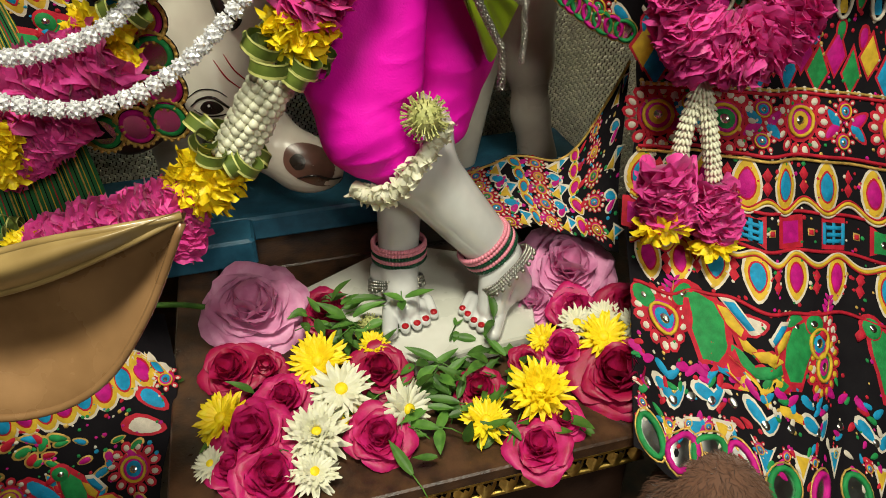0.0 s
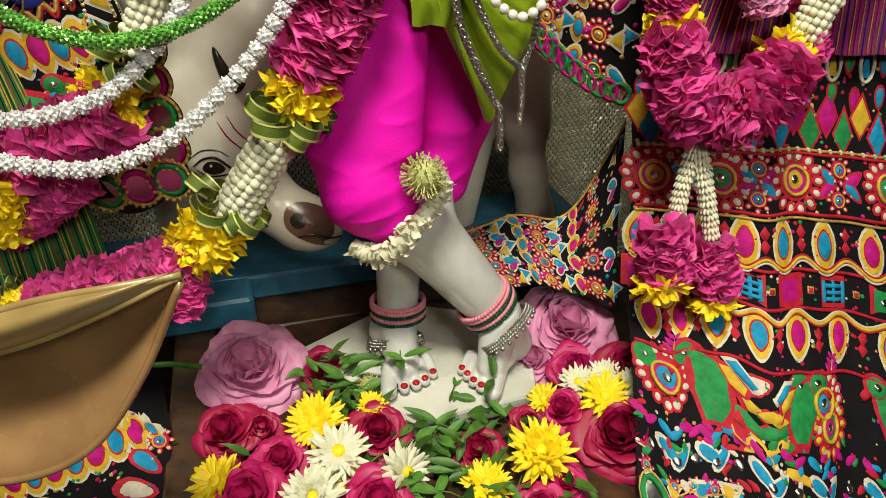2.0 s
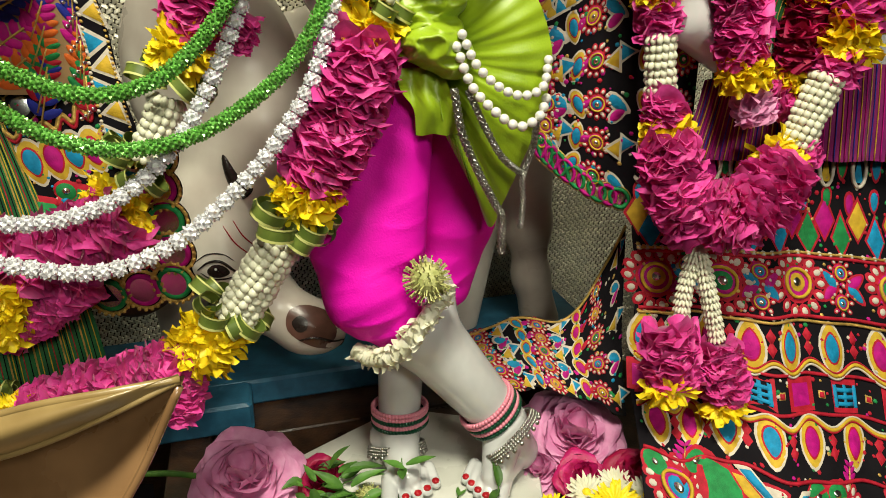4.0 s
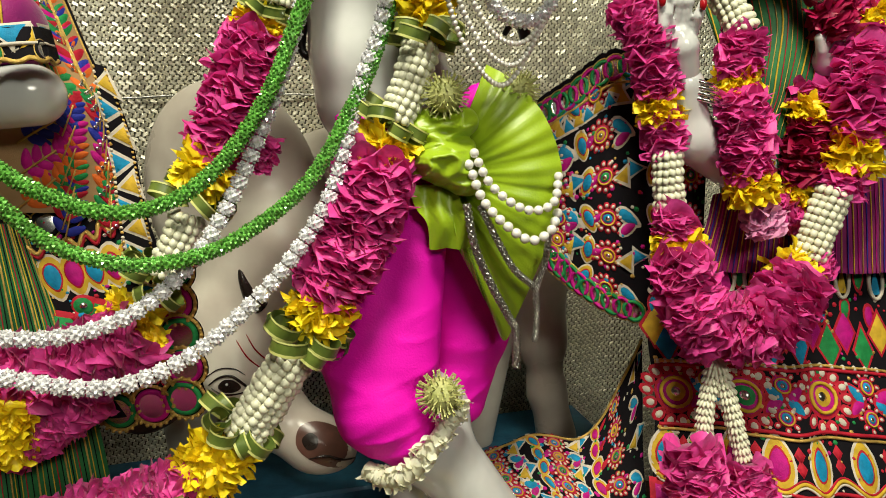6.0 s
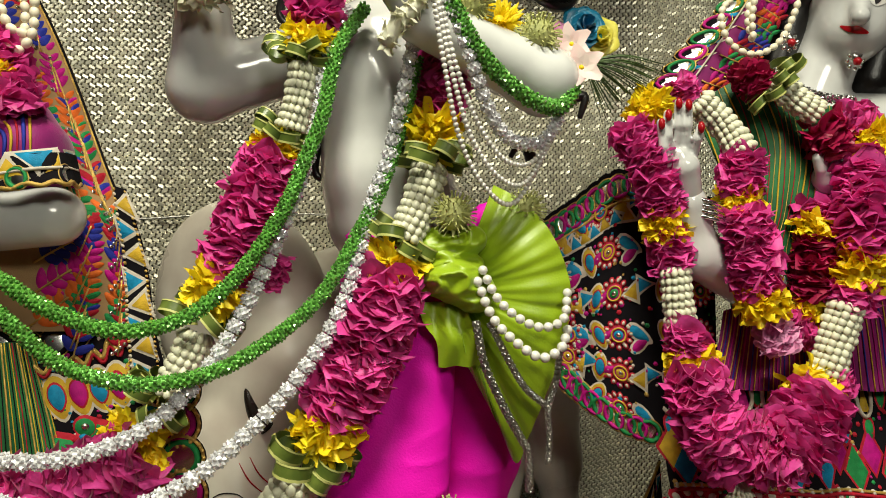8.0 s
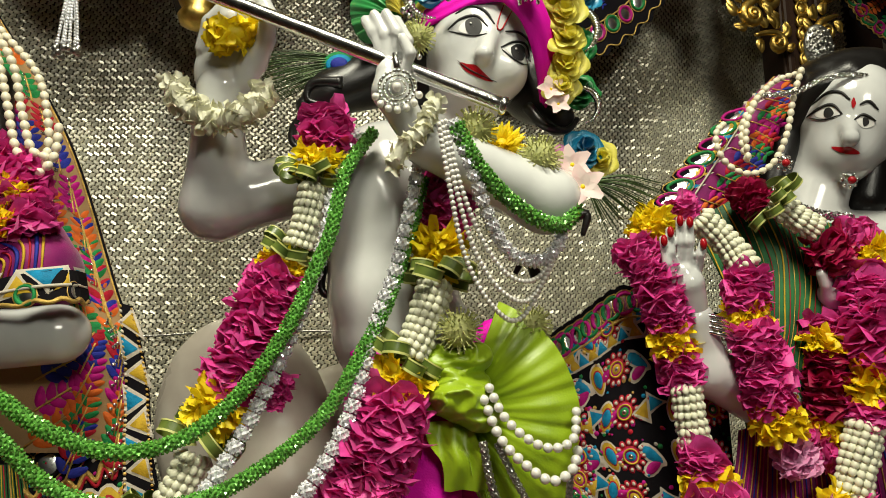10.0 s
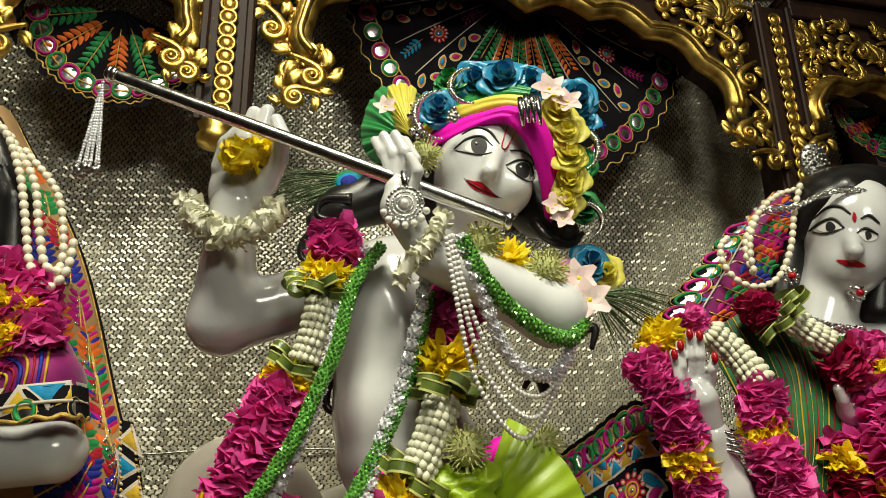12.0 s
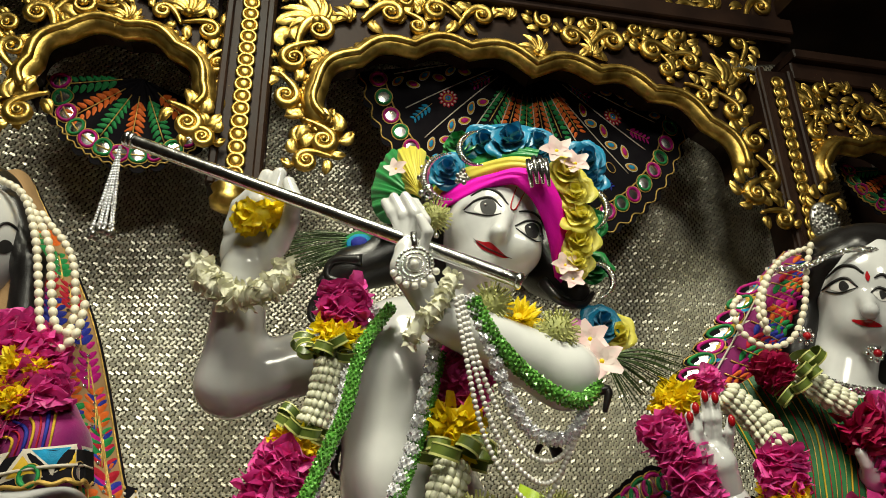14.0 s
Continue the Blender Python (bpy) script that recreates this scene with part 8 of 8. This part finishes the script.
for k in range(300):
    low.disc(RNG.uniform(0.2, 1.9), RNG.uniform(0.2, 2.8), RNG.uniform(0.0014, 0.0034), RNG.choice((RD, GO, WH, MG, GR, BL)), 0.0012, 6)
low.paisley(1.2, 1.75, 0.05, 1)
low.paisley(0.75, 1.8, 0.05, 1)
low.flower(1.5, 2.4, 0.03, 12, BL)
tagged(part("embroidery", low.m, THREADS, t), kind="stuff")
for k, p in enumerate(((-0.337, 0.790, 0.801), (-0.338, 0.790, 0.762), (-0.334, 0.790, 0.722), (-0.332, 0.790, 0.681), (-0.336, 0.790, 0.641), (-0.376, 0.790, 0.632), (-0.419, 0.790, 0.625))):
    p = V(p)
    m = Mesh()
    ring_ = lambda R: [p + V((R * math.cos(2 * math.pi * q / 24), -0.05 * R * math.sin(2 * math.pi * q / 24), R * math.sin(2 * math.pi * q / 24))) for q in range(24)]
    m.grid([[p + V((0, -0.002, 0)) + (o - p) * f for o in ring_(0.0175)] for f in (0.02, 1.0)], 2, close_u=True)
    m.tube(ring_(0.0185), 0.0036, 8, k % 2, closed=True)
    m.tube(ring_(0.0255), 0.0022, 6, 3, closed=True)
    m.grid([[p + V((0, 0.002, 0)) + (o - p) * f for o in ring_(0.0285)] for f in (0.5, 1.0)], 4, close_u=True)
    for q in range(20):
        m.ball(p + V((0.0265 * math.cos(q * math.pi / 10), -0.002, 0.0265 * math.sin(q * math.pi / 10))), 0.0026, 6, 4, 3)
    part("mirror", m, [TGREEN, TMAG, MIRROR, TGOLD, BLACK], t, "round mirror in a wound thread ring")
under = Cloth((
    ((-0.569, 0.600, 0.490), (-0.579, 0.560, 0.408), (-0.602, 0.530, 0.309), (-0.639, 0.500, 0.174)),
    ((-0.461, 0.660, 0.440), (-0.463, 0.600, 0.367), (-0.482, 0.560, 0.270), (-0.511, 0.520, 0.141)),
    ((-0.406, 0.780, 0.342), (-0.355, 0.660, 0.315), (-0.355, 0.560, 0.259), (-0.376, 0.520, 0.141))), pleats(6, 0.006, 0.15))
t = thing("dark_skirt", "black embroidered skirt hem beside the pedestal", "skirt")
part("cloth", under.sheet(40, 40), BLACK, t)
for k in range(10):
    under.almond(0.35 + 0.165 * k, 1.45 - 0.09 * k, 0.031, (MG, BL)[k % 2], -1, -0.4)
for k in range(300):
    under.disc(RNG.uniform(0.2, 1.95), RNG.uniform(0.3, 2.8), RNG.uniform(0.0014, 0.0034), RNG.choice((RD, GO, WH, MG, GR, BL)), 0.0012, 6)
for k in range(60):
    under.leaf(RNG.uniform(0.3, 1.9), RNG.uniform(1.5, 2.8), RNG.uniform(0.007, 0.012), RNG.choice((RD, MG, BL, GR)), RNG.uniform(0, 6), GO)
under.flower(1.45, 2.45, 0.028, 12, YE)
under.paisley(1.25, 2.15, 0.05, 1)
under.flower(1.72, 1.9, 0.034, 12, BL)
under.flower(1.9, 0.85, 0.02, 8, BL, (RD, WH))
under.leaf(1.78, 1.1, 0.02, BL, 0.6, RD)
under.leaf(1.74, 1.42, 0.022, WH, 0.1, RD)
under.leaf(0.9, 2.2, 0.024, BL, 0.4, RD)
under.flower(0.6, 2.3, 0.03, 12, YE)
tagged(part("embroidery", under.m, THREADS, t), kind="stuff")
am = sdf_mesh([("c", (-0.599, 0.740, 0.995), (-0.444, 0.740, 1.003), 0.036, 0.032), ("e", (-0.648, 0.780, 1.330), (0.062, 0.07, 0.09)), ("c", (-0.657, 0.800, 1.292), (-0.636, 0.820, 1.151), 0.04, 0.05), ("c", (-0.636, 0.820, 1.151), (-0.590, 0.820, 1.062), 0.09, 0.09)], 0.004, 0.015)
AT = BVHTree.FromPolygons([V(p) for p in am.v], am.f)
paint(am, ((-0.591, 0.750, 1.315), (-0.582, 0.750, 1.326), (-0.571, 0.750, 1.322), (-0.567, 0.750, 1.312), (-0.578, 0.750, 1.307)), 1, 0.001, AT)
stroke(am, ((-0.599, 0.750, 1.337), (-0.585, 0.750, 1.349), (-0.568, 0.750, 1.340), (-0.556, 0.750, 1.325)), 0.002, 1, 0.001, AT)
solo("attendant_statue", am, FACE_MATS, "white marble attendant figure with a bent arm", "statue")
m = sdf_mesh([("c", (-0.583, 0.780, 1.157), (-0.482, 0.755, 1.071), 0.06, 0.048), ("e", (-0.527, 0.770, 1.094), (0.06, 0.045, 0.06))], 0.004, 0.02, crease)
sleeve = thing("sleeve", "magenta striped sleeve with a mirrored cuff on the attendant", "garment")
ST = BVHTree.FromPolygons([V(p) for p in m.v], m.f)
part("cloth", m, PURPLE, sleeve)
m = Mesh()
for k in range(13):
    top = V((-0.546, 0.750, 1.088)).lerp(V((-0.409, 0.750, 1.201)), k / 12)
    if ST.ray_cast(V(EYE), (top - V(EYE)).normalized())[0] is None:
        continue
    stroke(m, (top, top.lerp(V((-0.439, 0.700, 1.059)), 0.55) + V((0.002 * k - 0.012, 0, 0.01)), V((-0.487, 0.700, 1.052)).lerp(V((-0.398, 0.700, 1.071)), k / 12)), (0.0016, 0.0012, 0.0022)[k % 3], (YE, RD, NV)[k % 3], 0.0012, ST)
part("stripe", m, THREADS, sleeve, "couched thread stripes")
cuff = Cloth((
    ((-0.512, 0.700, 1.055), (-0.501, 0.690, 1.025)), ((-0.447, 0.690, 1.064), (-0.440, 0.685, 1.032)), ((-0.417, 0.710, 1.068), (-0.405, 0.700, 1.035)), ((-0.430, 0.760, 1.071), (-0.418, 0.750, 1.035))), lambda a, v: 0.004 * math.sin(a))
part("cuff", cuff.sheet(24, 6), BLACK, sleeve)
for k in range(5):
    cuff.triangle(0.15 + 0.62 * k, 0.30, 0.026, 0.016, (BL, YE)[k % 2], (-1, 1)[k % 2])
    if k in (1, 3):
        cuff.mirror(0.30 + 0.62 * k, 0.72, 0.010, (GR, BK)[k // 2])
cuff.line([(3 * i / 30, 0.98 + 0.06 * math.sin(i)) for i in range(31)], 0.0026, GO)
cuff.line([(3 * i / 30, 0.5) for i in range(31)], 0.002, WH)
tagged(part("embroidery", cuff.m, THREADS, sleeve), kind="stuff")
rope("ivory_bead_string", "ivory bead string hanging beside the attendant's face", ((-0.618, 0.760, 1.419), (-0.574, 0.755, 1.390), (-0.542, 0.750, 1.328), (-0.522, 0.745, 1.266), (-0.504, 0.740, 1.209), (-0.480, 0.740, 1.183), (-0.464, 0.745, 1.202), (-0.463, 0.750, 1.237)), 0.0052, 0.0118, IVORYBEAD, "pearl")
rope("ivory_bead_string", "ivory bead string hanging beside the attendant's face", ((-0.569, 0.760, 1.384), (-0.527, 0.755, 1.322), (-0.508, 0.750, 1.260), (-0.491, 0.745, 1.213), (-0.475, 0.745, 1.203)), 0.0052, 0.0118, IVORYBEAD, "pearl")
rope("ivory_bead_string", "ivory bead string hanging beside the attendant's face", ((-0.553, 0.770, 1.368), (-0.502, 0.765, 1.309), (-0.478, 0.755, 1.240), (-0.476, 0.750, 1.197)), 0.0050, 0.0118, IVORYBEAD, "pearl")
garland("rose and marigold garland on the attendant's chest", (
    ("rose", ((-0.552, 0.760, 1.210), (-0.501, 0.740, 1.157), (-0.484, 0.735, 1.118)), 0.04),
    ("gold", ((-0.516, 0.720, 1.165), (-0.481, 0.720, 1.149)), 0.02),
    ("gold", ((-0.515, 0.715, 1.133), (-0.490, 0.715, 1.118)), 0.022),
    ("rose", ((-0.555, 0.740, 1.133), (-0.508, 0.735, 1.083)), 0.04),
))

m = sdf_mesh([("e", (-0.690, 0.820, 1.399), (0.075, 0.05, 0.075)), ("c", (-0.620, 0.800, 1.394), (-0.570, 0.790, 1.307), 0.02, 0.018), ("c", (-0.570, 0.790, 1.307), (-0.558, 0.790, 1.211), 0.018, 0.022)], 0.004, 0.015)
solo("hair", m, HAIR, "smooth black hair of the attendant figure", "hair")

# brown plush close to the viewer
fur = Mesh()
fc = V((0.322, 0.526, 0.300))
base = sdf_mesh([("e", tuple(fc + V((0, 0.0, -0.06))), (0.075, 0.06, 0.085)), ("c", tuple(fc + V((0.0, 0, -0.08))), (fc.x, fc.y, 0.16), 0.07, 0.08)], 0.006, 0.02)
fur.add(base.v, base.f)
for f in base.f:
    p = [V(base.v[i]) for i in f]
    n_ = (p[1] - p[0]).cross(p[2] - p[0]).normalized()
    for j in range(2):
        c = p[0].lerp(p[2], RNG.random()).lerp(p[1], RNG.random() * 0.5)
        d = (n_ + V((RNG.uniform(-.5, .5), RNG.uniform(-.5, .5), -0.9))).normalized()
        s = d.orthogonal().normalized() * 0.0007
        tip = c + d * RNG.uniform(0.008, 0.014)
        fur.add([c - s, c + s, tip], [(0, 1, 2)])
solo("plush_calf", fur, FUR, "brown short-furred plush calf at the altar's edge", "plush toy")
